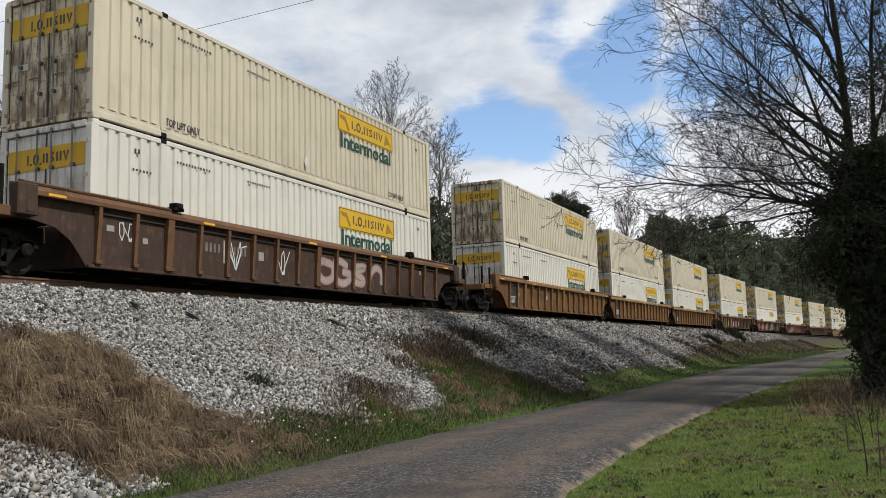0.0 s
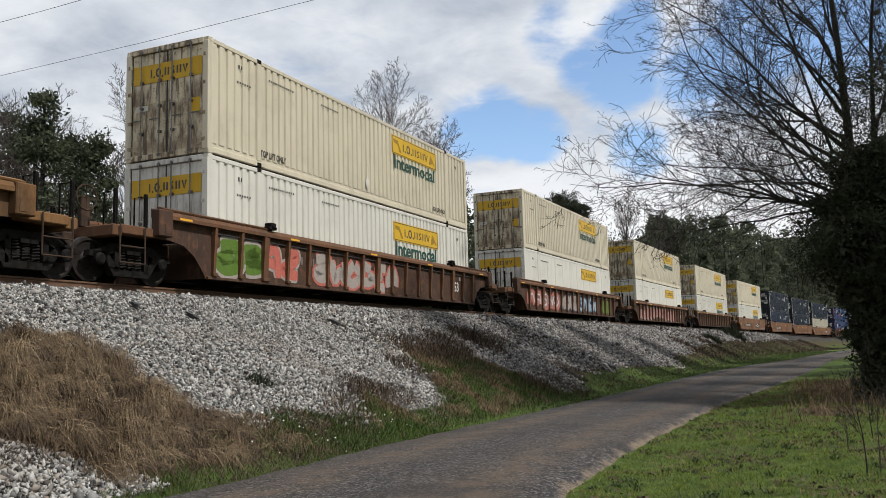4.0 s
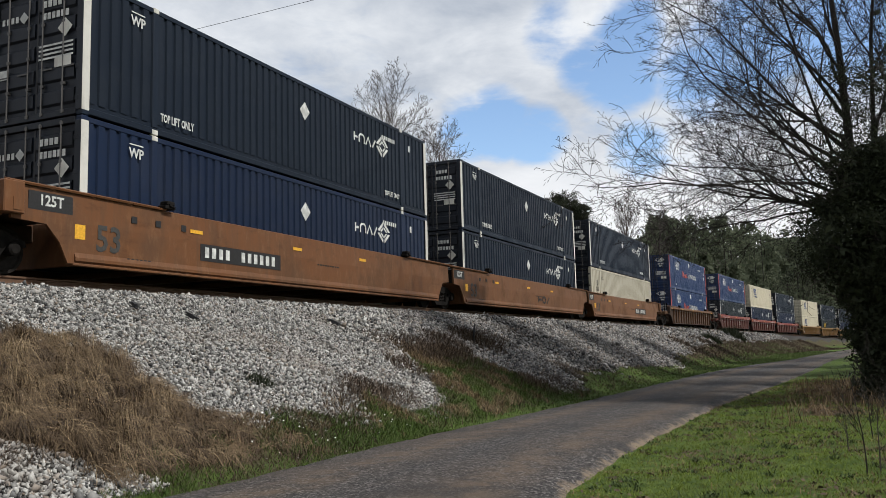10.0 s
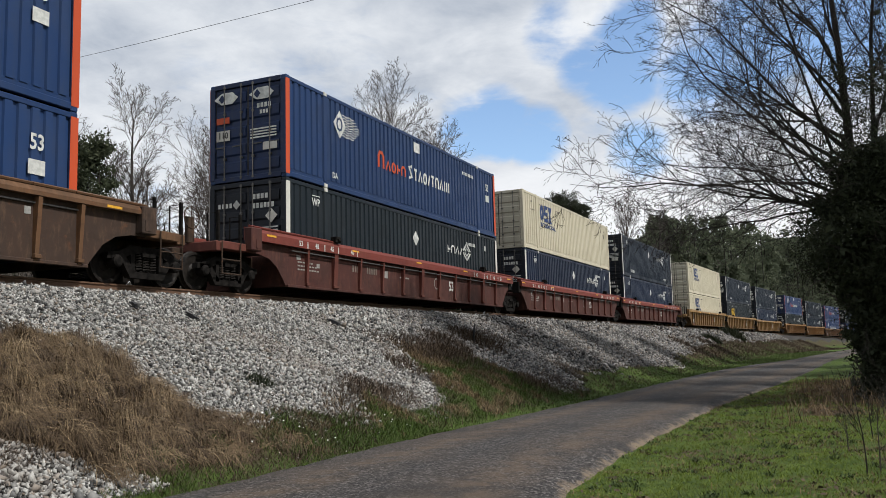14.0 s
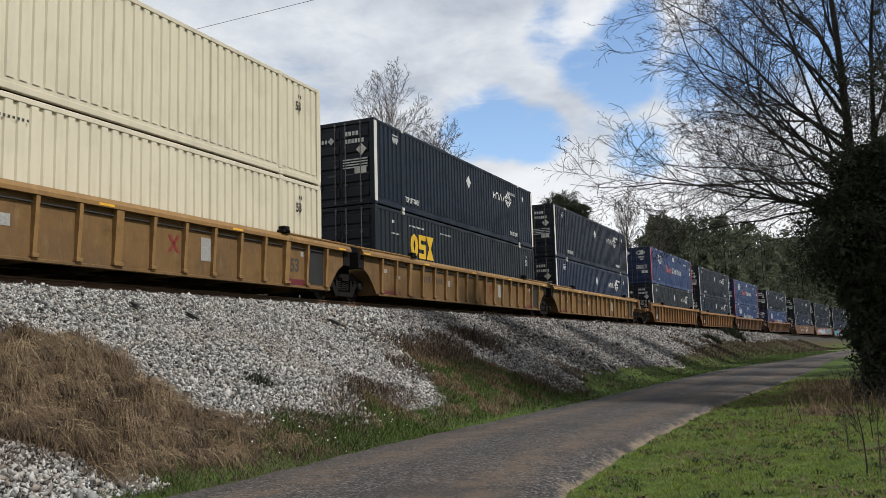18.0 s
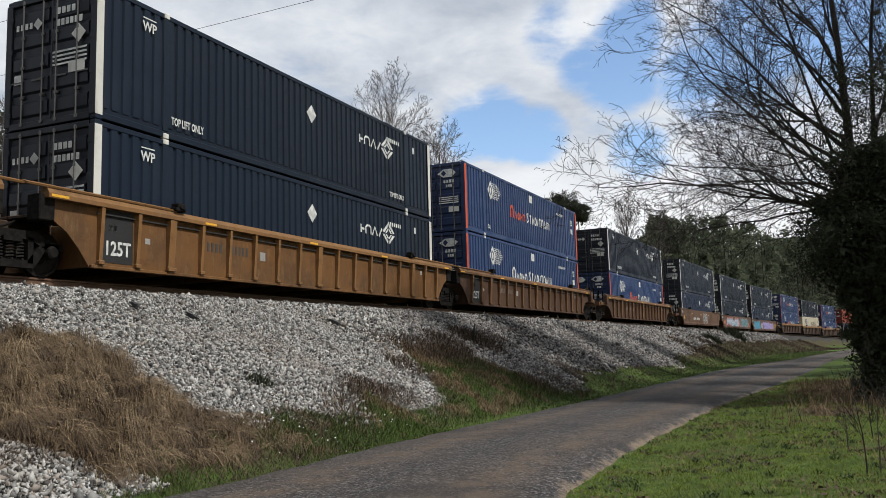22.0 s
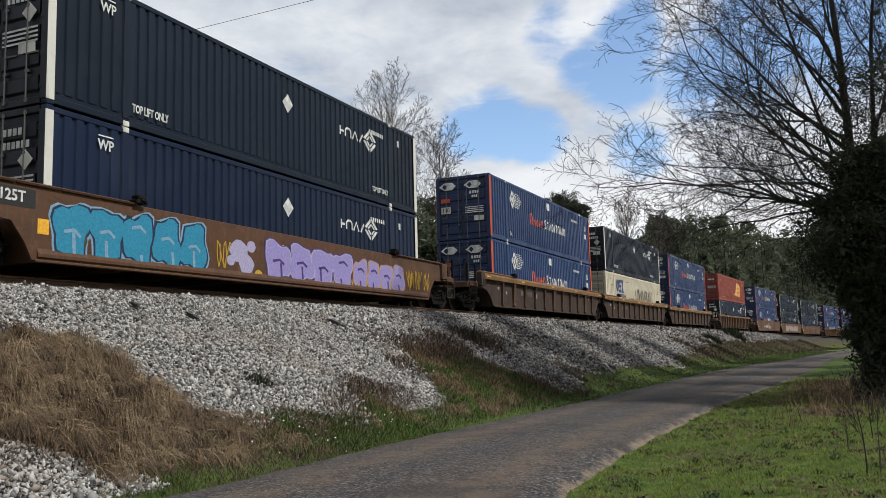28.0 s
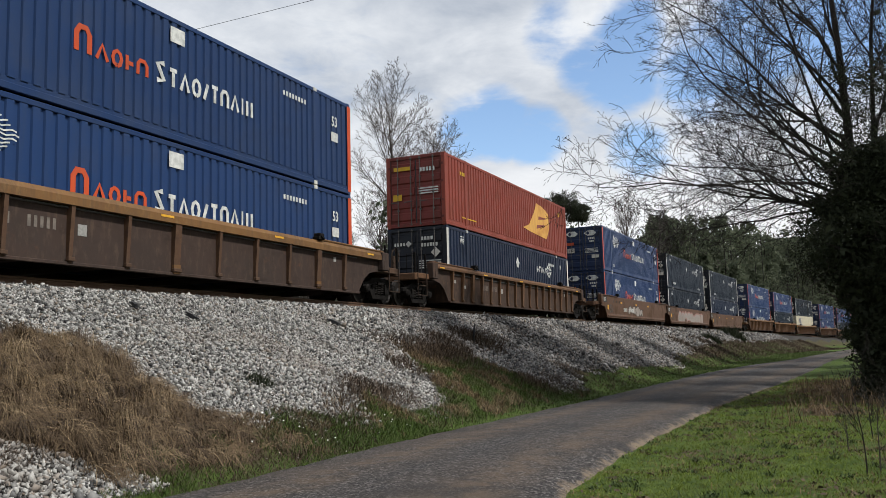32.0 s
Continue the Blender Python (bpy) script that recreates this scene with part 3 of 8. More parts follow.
def make_ground():
    xs = spread(-1600, -15.0, 4.0, 1600, 0.2)
    ys = spread(-1600, 4.0, 34.0, 1900, 0.2, 1.12)
    X, Y = np.meshgrid(xs, ys, indexing="ij")
    q, s = unplan_np(X, Y)
    Z = ground_z(q, s)
    rng = np.random.RandomState(4)
    bump = np.array([noise.noise(Vector((x * 0.9, y * 0.9, 3.3))) for x, y in zip(X.ravel(), Y.ravel())]).reshape(X.shape)
    lump = np.array([noise.noise(Vector((x * 0.23, y * 0.23, 8.1))) for x, y in zip(X.ravel(), Y.ravel())]).reshape(X.shape)
    free = np.clip((q - 2.4) / 1.0, 0, 1) + np.clip((-2.4 - q) / 1.0, 0, 1)
    L, R = np.interp(s, ROAD_S, ROAD_L), np.interp(s, ROAD_S, ROAD_R)
    off = np.clip(np.maximum(L - q, q - R) / 0.8, 0, 1)
    Z = Z + (bump * 0.05 + lump * 0.10) * np.clip(free, 0, 1) * off
    # the brown mound swells out of the slope
    Z = Z + (0.11 + 0.20 * bump + 0.10 * lump) * np.clip(1.2 - np.hypot((q - 5.4) / 1.9, (s - 8.2) / 2.4), 0, 1)
    # bed of the lane
    Z = np.where((q > L + 0.6) & (q < R - 0.6), -0.12, Z)
    nx, ny = X.shape
    verts = np.stack([X.ravel(), Y.ravel(), Z.ravel()], 1)
    i = np.arange(nx * ny).reshape(nx, ny)
    faces = np.stack([i[:-1, :-1].ravel(), i[1:, :-1].ravel(), i[1:, 1:].ravel(), i[:-1, 1:].ravel()], 1)
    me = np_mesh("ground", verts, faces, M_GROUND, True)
    for nm, val in (("veg", veg_mask(q, s)), ("dry", dry_mask(q, s))):
        v = val.copy()
        if nm == "veg":
            v = np.where(q < 0, np.clip(0.5 + (-3.4 - q) * 0.9, 0, 1), v)
            v = np.where((q > 6.35 + 1.25 * np.maximum(s - 6.6, 0)) & (s < 7.5) & (q < 7.5), 0.0, v)
        me.attributes.new(nm, "FLOAT", "POINT").data.foreach_set("value", v.ravel().astype(np.float32))
    return tagged(new("ground", me), "grassy ground with a stony railway bank beside a lane", "ground", kind="structure")


ground = make_ground()
GROUND_BVH = None


def height(x, y):
    """Height of the ground sheet under a place."""
    global GROUND_BVH
    if GROUND_BVH is None:
        from mathutils.bvhtree import BVHTree
        me = ground.data
        GROUND_BVH = BVHTree.FromPolygons([v.co for v in me.vertices], [tuple(p.vertices) for p in me.polygons])
    hit = GROUND_BVH.ray_cast(Vector((x, y, 400)), Vector((0, 0, -1)))
    return hit[0].z if hit[0] else 0.0


def make_road():
    rng = np.random.RandomState(7)
    ss = np.concatenate([np.arange(-60, 4, 2.0), np.arange(4, 60, 0.25), np.arange(60, 260, 2.0)])
    us = np.linspace(0, 1, 25)
    verts, wear, edge = [], [], []
    for s in ss:
        l, r = np.interp(s, ROAD_S, ROAD_L), np.interp(s, ROAD_S, ROAD_R)
        jl = 0.10 * noise.noise(Vector((s * 0.9, 0, 1))) + 0.06 * noise.noise(Vector((s * 3.1, 0, 1)))
        jr = 0.14 * noise.noise(Vector((s * 0.8, 5, 1))) + 0.05 * noise.noise(Vector((s * 1.9, 5, 1)))
        for u in us:
            q = (l + jl) * (1 - u) + (r + jr) * u
            x, y = plan(q, s)
            z = 0.035 + 0.05 * math.sin(math.pi * u) + 0.012 * noise.noise(Vector((q * 0.7, s * 0.4, 2)))
            if u in (0.0, 1.0):
                z = -0.03
            verts.append((x, y, z))
            wear.append(max(math.exp(-((u - 0.28) / 0.09) ** 2), 0.8 * math.exp(-((u - 0.78) / 0.10) ** 2)))
            edge.append(max(0.0, (u - 0.86) / 0.14) + max(0.0, (0.05 - u) / 0.05) * 0.6)
    n = len(us)
    i = np.arange(len(verts)).reshape(len(ss), n)
    faces = np.stack([i[:-1, :-1].ravel(), i[:-1, 1:].ravel(), i[1:, 1:].ravel(), i[1:, :-1].ravel()], 1)
    me = np_mesh("road", np.array(verts), faces, M_ROAD, True)
    me.attributes.new("wear", "FLOAT", "POINT").data.foreach_set("value", np.array(wear, np.float32))
    me.attributes.new("edge", "FLOAT", "POINT").data.foreach_set("value", np.array(edge, np.float32))
    return tagged(new("road", me), "narrow worn grey asphalt lane with crumbling edges", "road", kind="structure")


road = make_road()


def make_track():
    track = tagged(new("railway_track"), "railway track of rusty rails on ties in ballast", "track", kind="structure")
    prof = [(-0.075, -0.17), (0.075, -0.17), (0.075, -0.155), (0.012, -0.13), (0.012, -0.045), (0.037, -0.035), (0.037, 0.0), (-0.037, 0.0), (-0.037, -0.035), (-0.012, -0.045), (-0.012, -0.13), (-0.075, -0.155)]
    ss = list(np.arange(-300, 420, 6.0))
    for side in (-0.75, 0.75):
        mb = MB()
        n = len(prof)
        for s in ss:
            for dq, dz in prof:
                mb.v.append(tuple(on_line(side + dq, s, RAIL_Z + dz)))
        for i in range(len(ss) - 1):
            for k in range(n):
                mb.f.append((i * n + k, i * n + (k + 1) % n, (i + 1) * n + (k + 1) % n, (i + 1) * n + k))
        part("rail", mb, M_RAIL, track)
    tie = MB().box(-1.3, 1.3, -0.11, 0.11, -0.36, -0.175, 0.012).mesh("tie", M_TIE)
    for i in range(150):
        ob = part("tie", tie, M_TIE, track)
        ob.matrix_basis = line_pose(-4 + i * 0.55)


make_track()


def sheet_z(x, y):
    return np.array([height(a, b) for a, b in zip(x, y)])


def scatter_stones(name, q, s, size, rng, seed_label, mat=None):
    """Angular stones at the places (q, s) of the plan."""
    n = len(q)
    x, y = plan_np(q, s)
    near = s < 14
    z = ground_z(q, s)
    z[near] = sheet_z(x[near], y[near])
    # six uneven corners, so that every stone has sharp edges
    base = np.array([(1, 0, 0), (-1, 0, 0), (0, 1, 0), (0, -1, 0), (0, 0, 1), (0, 0, -1)], float) * 1.15
    v = base[None] + rng.uniform(-0.62, 0.62, (n, 6, 3))
    v *= rng.uniform(0.6, 1.2, (n, 1, 3)) * size[:, None, None] * 0.5
    a, b, c = rng.uniform(0, 6.28, (3, n))
    ca, sa, cb, sb, cc, sc = np.cos(a), np.sin(a), np.cos(b), np.sin(b), np.cos(c), np.sin(c)
    Rm = np.empty((n, 3, 3))
    Rm[:, 0] = np.stack([ca * cb, ca * sb * sc - sa * cc, ca * sb * cc + sa * sc], 1)
    Rm[:, 1] = np.stack([sa * cb, sa * sb * sc + ca * cc, sa * sb * cc - ca * sc], 1)
    Rm[:, 2] = np.stack([-sb, cb * sc, cb * cc], 1)
    v = np.einsum("nij,nkj->nki", Rm, v)
    v += np.stack([x, y, z + size * rng.uniform(-0.35, 0.55, n)], 1)[:, None]
    f = np.array([(0, 2, 4), (2, 1, 4), (1, 3, 4), (3, 0, 4), (2, 0, 5), (1, 2, 5), (3, 1, 5), (0, 3, 5)])
    faces = (np.arange(n)[:, None, None] * 6 + f[None]).reshape(-1, 3)
    me = np_mesh(name, v.reshape(-1, 3), faces, mat or M_STONE)
    return tagged(new(name, me), seed_label, "gravel", kind="stuff")


def make_ballast():
    rng = np.random.RandomState(11)

    def field(n, s0, s1, size):
        q = rng.uniform(2.0, 7.7, n)
        s = rng.uniform(s0, s1, n)
        lump = np.array([noise.noise(Vector((a * 0.8, b * 0.8, 5))) + 0.6 * noise.noise(Vector((a * 2.6, b * 2.6, 9))) for a, b in zip(q, s)])
        keep = (np.interp(s, BALLAST_S, BALLAST_Q) - q + lump * 0.6) > rng.uniform(-0.35, 0.15, n)
        rip = (q > 6.35 + 1.25 * np.maximum(s - 6.6, 0) + lump * 0.3) & (s < 7.6 + lump * 0.3) & (q < 7.55)
        keep |= rip & (rng.uniform(0, 1, n) < 1.1 - 0.4 * (s > 7.2))
        sz = size * rng.lognormal(0, 0.28, n)
        sz = np.where(rip, sz * 1.2, sz)
        return q[keep], s[keep], sz[keep]

    parts = [field(120000, 4.5, 18, 0.0405), field(46000, 18, 30, 0.060), field(32000, 30, 62, 0.088), field(9000, 62, 130, 0.15)]
    q, s, z = (np.concatenate([p[i] for p in parts]) for i in range(3))
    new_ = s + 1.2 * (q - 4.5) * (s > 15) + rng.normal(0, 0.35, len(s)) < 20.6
    scatter_stones("ballast_stones", q[new_], s[new_], z[new_], rng, "pale grey fresh crushed granite ballast on the bank")
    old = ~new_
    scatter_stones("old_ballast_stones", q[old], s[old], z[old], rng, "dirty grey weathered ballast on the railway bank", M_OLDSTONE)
    # top of the bed beside the rails
    q = rng.uniform(0.85, 2.4, 14000)
    s = rng.uniform(5, 50, 14000)
    scatter_stones("shoulder_stones", q, s, 0.06 * rng.lognormal(0, 0.25, 14000), rng, "grey crushed stones beside the rails")


make_ballast()


def blades(name, x, y, z, h, width, lean, mat, rng, label, category="grass", way=None):
    """Many thin bent blades in one mesh."""
    n = len(x)
    a = rng.uniform(0, 6.283, n)
    ux, uy = np.cos(a), np.sin(a)
    la = rng.uniform(0, 6.283, n) if way is None else way
    lx, ly = np.cos(la) * lean * h, np.sin(la) * lean * h
    P = np.empty((n, 5, 3))
    for i, (f, w) in enumerate(((0.0, 1.0), (0.55, 0.75))):
        bx, by, bz = x + lx * f * f, y + ly * f * f, z + h * f * (1 - 0.25 * np.minimum(lean, 1.5) * f)
        P[:, 2 * i] = np.stack([bx - ux * width * w, by - uy * width * w, bz], 1)
        P[:, 2 * i + 1] = np.stack([bx + ux * width * w, by + uy * width * w, bz], 1)
    P[:, 4] = np.stack([x + lx, y + ly, z + h * np.maximum(1 - 0.35 * lean, 0.15)], 1)
    f = np.array([(0, 1, 3), (0, 3, 2), (2, 3, 4)])
    faces = (np.arange(n)[:, None, None] * 5 + f[None]).reshape(-1, 3)
    me = np_mesh(name, P.reshape(-1, 3), faces, mat)
    return tagged(new(name, me), label, category, kind="stuff")


def strands(name, x, y, z, rise, reach, width, way, mat, rng, label, tone):
    """Long thin stalks that arch up and fall over."""
    n = len(x)
    dx, dy = np.cos(way), np.sin(way)
    bend = rng.normal(0, 0.25, n)
    steps = (0.0, 0.3, 0.62, 1.0)
    P = np.empty((n, 8, 3))
    for i, f in enumerate(steps):
        bx = x + reach * f * dx - bend * reach * f * f * dy
        by = y + reach * f * dy + bend * reach * f * f * dx
        # follow the slope below
        bz = z + rise * 4 * f * (1 - f) * 0.9 + 0.02 - 0.45 * (bx - x) * f + 0.03 * f
        w = width * (1 - 0.6 * f)
        P[:, 2 * i] = np.stack([bx + dy * w, by - dx * w, bz], 1)
        P[:, 2 * i + 1] = np.stack([bx - dy * w, by + dx * w, bz + w], 1)
    f = np.array([(0, 1, 3, 2), (2, 3, 5, 4), (4, 5, 7, 6)])
    faces = (np.arange(n)[:, None, None] * 8 + f[None]).reshape(-1, 4)
    me = np_mesh(name, P.reshape(-1, 3), faces, mat)
    me.attributes.new("tone", "FLOAT", "POINT").data.foreach_set("value", np.repeat(tone, 8).astype(np.float32))
    return tagged(new(name, me), label, "grass", kind="stuff")


def make_grass():
    rng = np.random.RandomState(21)

    def place(n, q0, q1, s0, s1, test, near=1.0):
        s = s0 + (s1 - s0) * rng.uniform(0, 1, n) ** near
        q = rng.uniform(q0, q1, n)
        k = test(q, s, rng.uniform(0, 1, n))
        q, s = q[k], s[k]
        x, y = plan_np(q, s)
        return q, s, x, y, sheet_z(x, y)

    def clump(q, s, f, o=0.0):
        return np.array([noise.noise(Vector((a * f, b * f, o))) for a, b in zip(q, s)])

    # fresh grass on the camera's side of the lane
    q, s, x, y, z = place(150000, 11.6, 18.5, 6.0, 34, lambda q, s, r: (q > np.interp(s, ROAD_S, ROAD_R) - 0.12 + 0.2 * r) & (r > 1.1 * dry_mask(q, s)) & (clump(q, s, 0.9, 41) + 0.7 * clump(q, s, 3.1, 43) < 0.12 + 0.55 * r), 1.6)
    h = 0.016 + 0.03 * rng.uniform(0, 1, len(x)) + 0.13 * np.clip(clump(q, s, 1.3), 0, 1) ** 1.6 * rng.uniform(0.4, 1, len(x))
    blades("verge_grass", x, y, z, h, 0.0028 + 0.00014 * s, rng.uniform(0.3, 1.7, len(x)), M_GRASS, rng, "short fresh green grass on the road verge")
    q, s, x, y, z = place(34000, 11.8, 18.5, 6.0, 30, lambda q, s, r: q > np.interp(s, ROAD_S, ROAD_R) - 0.05)
    keep = clump(q, s, 0.9, 41) + 0.7 * clump(q, s, 3.1, 43) > 0.10
    q, s, x, y, z = (v[keep] for v in (q, s, x, y, z))
    blades("dry_grass", x, y, z, 0.03 + 0.06 * rng.uniform(0, 1, len(x)), 0.0035 + 0.00014 * s, rng.uniform(0.6, 2.0, len(x)), M_STRAW, rng, "thin dry grass among the green verge")
    # dark rosettes of weeds, and brown leaf drifts, in the verge
    for name, n, per, tall, wide, mat, f, lim, label in (("verge_weeds", 1300, 12, 0.075, 0.006, M_WEED, 1.5, 0.10, "dark green rosettes of weeds in the verge"), ("dead_leaves", 1700, 9, 0.045, 0.008, M_BRUSH, 1.1, 0.16, "brown dead leaves caught in the verge"),
                                                    ("bright_tufts", 1300, 14, 0.060, 0.0030, M_BRIGHT, 2.2, 0.05, "bright fresh tufts of grass in the verge")):
        q, s, x, y, z = place(n, 11.8, 18.0, 6.0, 30, lambda q, s, r: (q > np.interp(s, ROAD_S, ROAD_R) + 0.05), 1.3)
        keep = clump(q, s, f, 51 + per) > lim
        q, s, x, y, z = (v[keep] for v in (q, s, x, y, z))
        k = np.repeat(np.arange(len(x)), per)
        m = len(k)
        blades(name, x[k] + rng.normal(0, 0.035, m), y[k] + rng.normal(0, 0.035, m), z[k] + 0.01, tall * rng.uniform(0.5, 1.3, m), wide + 0.0001 * s[k], rng.uniform(0.5, 2.0, m), mat, rng, label)
    # mixed growth on the slope below the old ballast
    q, s, x, y, z = place(76000, 4.3, 8.0, 10.2, 27, lambda q, s, r: (veg_mask(q, s) > 0.42) & (q < 7.35 + 0.5 * r))
    k = clump(q, s, 1.0, 61) + 0.5 * clump(q, s, 3.2, 62) + 0.22 * (q - 6.0)
    for name, pick, mat, label in (("slope_grass", k > 0.05, M_BANKGRASS, "dull green grass on the slope of the bank"), ("slope_weeds", (k <= 0.05) & (k > -0.9), M_STRAW, "brown dead weeds on the slope of the bank")):
        n = int(pick.sum())
        blades(name, x[pick], y[pick], z[pick], 0.06 + 0.13 * rng.uniform(0, 1, n) ** 1.5, 0.0055, rng.uniform(0.3, 1.6, n), mat, rng, label)
    # fresh grass strip at the foot of the bank
    q, s, x, y, z = place(96000, 4.0, 12.0, 6.5, 110, lambda q, s, r: (q < np.interp(s, ROAD_S, ROAD_L) - 0.02 * r) & (q > np.interp(s, BALLAST_S, BALLAST_Q) + 0.15) & (r > 0.75 * dry_mask(q, s)) & ((s > 7.5) | (q > 7.5)), 1.6)
    h = 0.035 + 0.05 * rng.uniform(0, 1, len(x)) + 0.08 * np.clip(clump(q, s, 0.9, 4), 0, 1)
    blades("bank_grass", x, y, z, h * np.where((s < 16) & (q < 7.2), 0.6, 1.0), 0.005 + 0.00018 * s, rng.uniform(0.2, 1.2, len(x)), M_BANKGRASS, rng, "green grass along the foot of the bank")
    # dead grass: a dark matted layer on the mound, then tufts that fall over one another
    q, s, x, y, z = place(60000, 3.4, 7.9, 5.0, 12.5, lambda q, s, r: (veg_mask(q, s) > 0.45) & (r < dry_mask(q, s) + 0.1) & ~((s < 7.2) & (q > 6.75)))
    h = 0.05 + 0.09 * rng.uniform(0, 1, len(x)) + 0.08 * np.clip(clump(q, s, 1.1, 2), -0.2, 1)
    blades("dead_undergrowth", x, y, z, h, 0.0045, rng.uniform(0.5, 1.9, len(x)), M_BRUSH, rng, "dead brown undergrowth on a mound")
    for name, n, per, mat, lift, long, label in (("dead_grass", 2300, 26, M_STRAW, 1.0, 1.0, "tangled tufts of dead straw-brown grass on a mound"), ("withered_weeds", 1300, 18, M_BRUSH, 0.95, 0.8, "dark withered weeds among the dead grass"),
                                               ("matted_straw", 520, 16, M_PALESTRAW, 1.3, 1.1, "pale dead straw lying over the mound")):
        q, s, x, y, z = place(n, 3.5, 7.8, 5.0, 11.4, lambda q, s, r: (veg_mask(q, s) > 0.42) & (r < dry_mask(q, s) * np.clip((11.2 - s) / 2.2, 0, 1)) & (q < 7.25 + 0.25 * r) & ~(q > 6.05 + 2.0 * (s - 6.4)))
        gap = clump(q, s, 2.3, 33) + 0.6 * clump(q, s, 5.5, 34)
        keep = gap < 0.12 if mat is M_BRUSH else gap > -0.22
        q, s, x, y, z = (v[keep] for v in (q, s, x, y, z))
        k = np.repeat(np.arange(len(x)), per)
        m = len(k)
        tall = np.clip(0.6 + 1.5 * clump(q, s, 2.9, 19), 0.2, 1.7)[k]
        lie = (0.1 + 1.6 * clump(q, s, 1.3, 17) + rng.normal(0, 1.0, len(x)))[k]
        x, y, z = x[k] + rng.normal(0, 0.05, m), y[k] + rng.normal(0, 0.05, m), z[k]
        strands(name, x, y, z, lift * tall * rng.uniform(0.05, 0.24, m), long * rng.uniform(0.08, 0.38, m), 0.0028, lie + rng.normal(0, 0.8, m), mat, rng, label, np.clip(0.5 - 1.3 * clump(q, s, 1.7, 37) + 0.7 * clump(q, s, 4.5, 38) + rng.normal(0, 0.22, len(q)), 0, 1)[k])
    # green shoots through the mound's foot
    q, s, x, y, z = place(34000, 4.8, 8.1, 6.6, 14.5, lambda q, s, r: veg_mask(q, s) > 0.4)
    keep = clump(q, s, 1.1, 23) + 0.5 * (q - 6.9) + 0.06 * (s - 9.5) > 0.16
    q, s, x, y, z = (v[keep] for v in (q, s, x, y, z))
    blades("green_shoots", x, y, z, 0.05 + 0.10 * rng.uniform(0, 1, len(x)), 0.0045, rng.uniform(0.3, 1.4, len(x)), M_BANKGRASS, rng, "green shoots among the dead grass")
    q, s, x, y, z = place(50000, 3.6, 7.8, 10.0, 85, lambda q, s, r: (veg_mask(q, s) > 0.5) & (r < 0.25 + dry_mask(q, s) * 0.7), 1.5)
    keep = clump(q, s, 0.7, 6) > -0.12
    q, s, x, y, z = (v[keep] for v in (q, s, x, y, z))
    h = 0.08 + 0.2 * rng.uniform(0, 1, len(x)) ** 2
    blades("bank_weeds", x, y, z, h, 0.005 + 0.00012 * s, rng.uniform(0.3, 1.6, len(x)), M_BRUSH, rng, "brown dead weeds on the railway bank", "weeds")
    q, s, x, y, z = place(24000, 3.6, 10.5, 55, 140, lambda q, s, r: (veg_mask(q, s) > 0.5) & (q < np.interp(s, (55, 80, 110, 140), (6.3, 6.6, 8.2, 11.0)) + 0.8 * r))
    k = clump(q, s, 0.25, 26)
    h = (0.12 + 0.5 * np.clip(k + 0.25, 0, 1)) * rng.uniform(0.3, 1, len(x))
    blades("far_brush", x, y, z, h, 0.03, rng.uniform(0.3, 1.3, len(x)), M_BRUSH, rng, "brown brush along the far bank", "brush")
    q, s, x, y, z = place(9000, 13.3, 16.5, 15.5, 30, lambda q, s, r: r < dry_mask(q, s) * 0.6)
    h = 0.10 + 0.45 * rng.uniform(0, 1, len(x)) ** 3
    blades("tall_dead_grass", x, y, z, h, 0.006, rng.uniform(0.2, 1.0, len(x)), M_STRAW, rng, "tall dry pale grass below the trees")


make_grass()


def leaf_litter():
    """Fallen leaves and clover heads on the verge."""
    rng = np.random.RandomState(55)
    n = 4200
    s = 6 + 28 * rng.uniform(0, 1, n) ** 1.4
    q = rng.uniform(11.9, 18.0, n)
    ok = (q > np.interp(s, ROAD_S, ROAD_R) + 0.1) & (np.array([noise.noise(Vector((a * 0.8, b * 0.8, 30))) for a, b in zip(q, s)]) > 0.10)
    q, s = q[ok], s[ok]
    x, y = plan_np(q, s)
    z = sheet_z(x, y) + 0.03
    n = len(x)
    a = rng.uniform(0, 6.283, n)
    l = rng.uniform(0.018, 0.045, n)
    t = rng.uniform(-0.5, 0.5, (2, n))
    u = np.stack([np.cos(a), np.sin(a), t[0]], 1) * l[:, None]
    v = np.stack([-np.sin(a), np.cos(a), t[1]], 1) * l[:, None] * 0.6
    c = np.stack([x, y, z], 1)
    P = np.stack([c - u, c + v, c + u, c - v], 1).reshape(-1, 3)
    tagged(new("leaf_litter", np_mesh("leaf_litter", P, np.arange(4 * n).reshape(-1, 4), M_BRUSH)), "scattered brown fallen leaves on the grass", "leaves", kind="stuff")


leaf_litter()


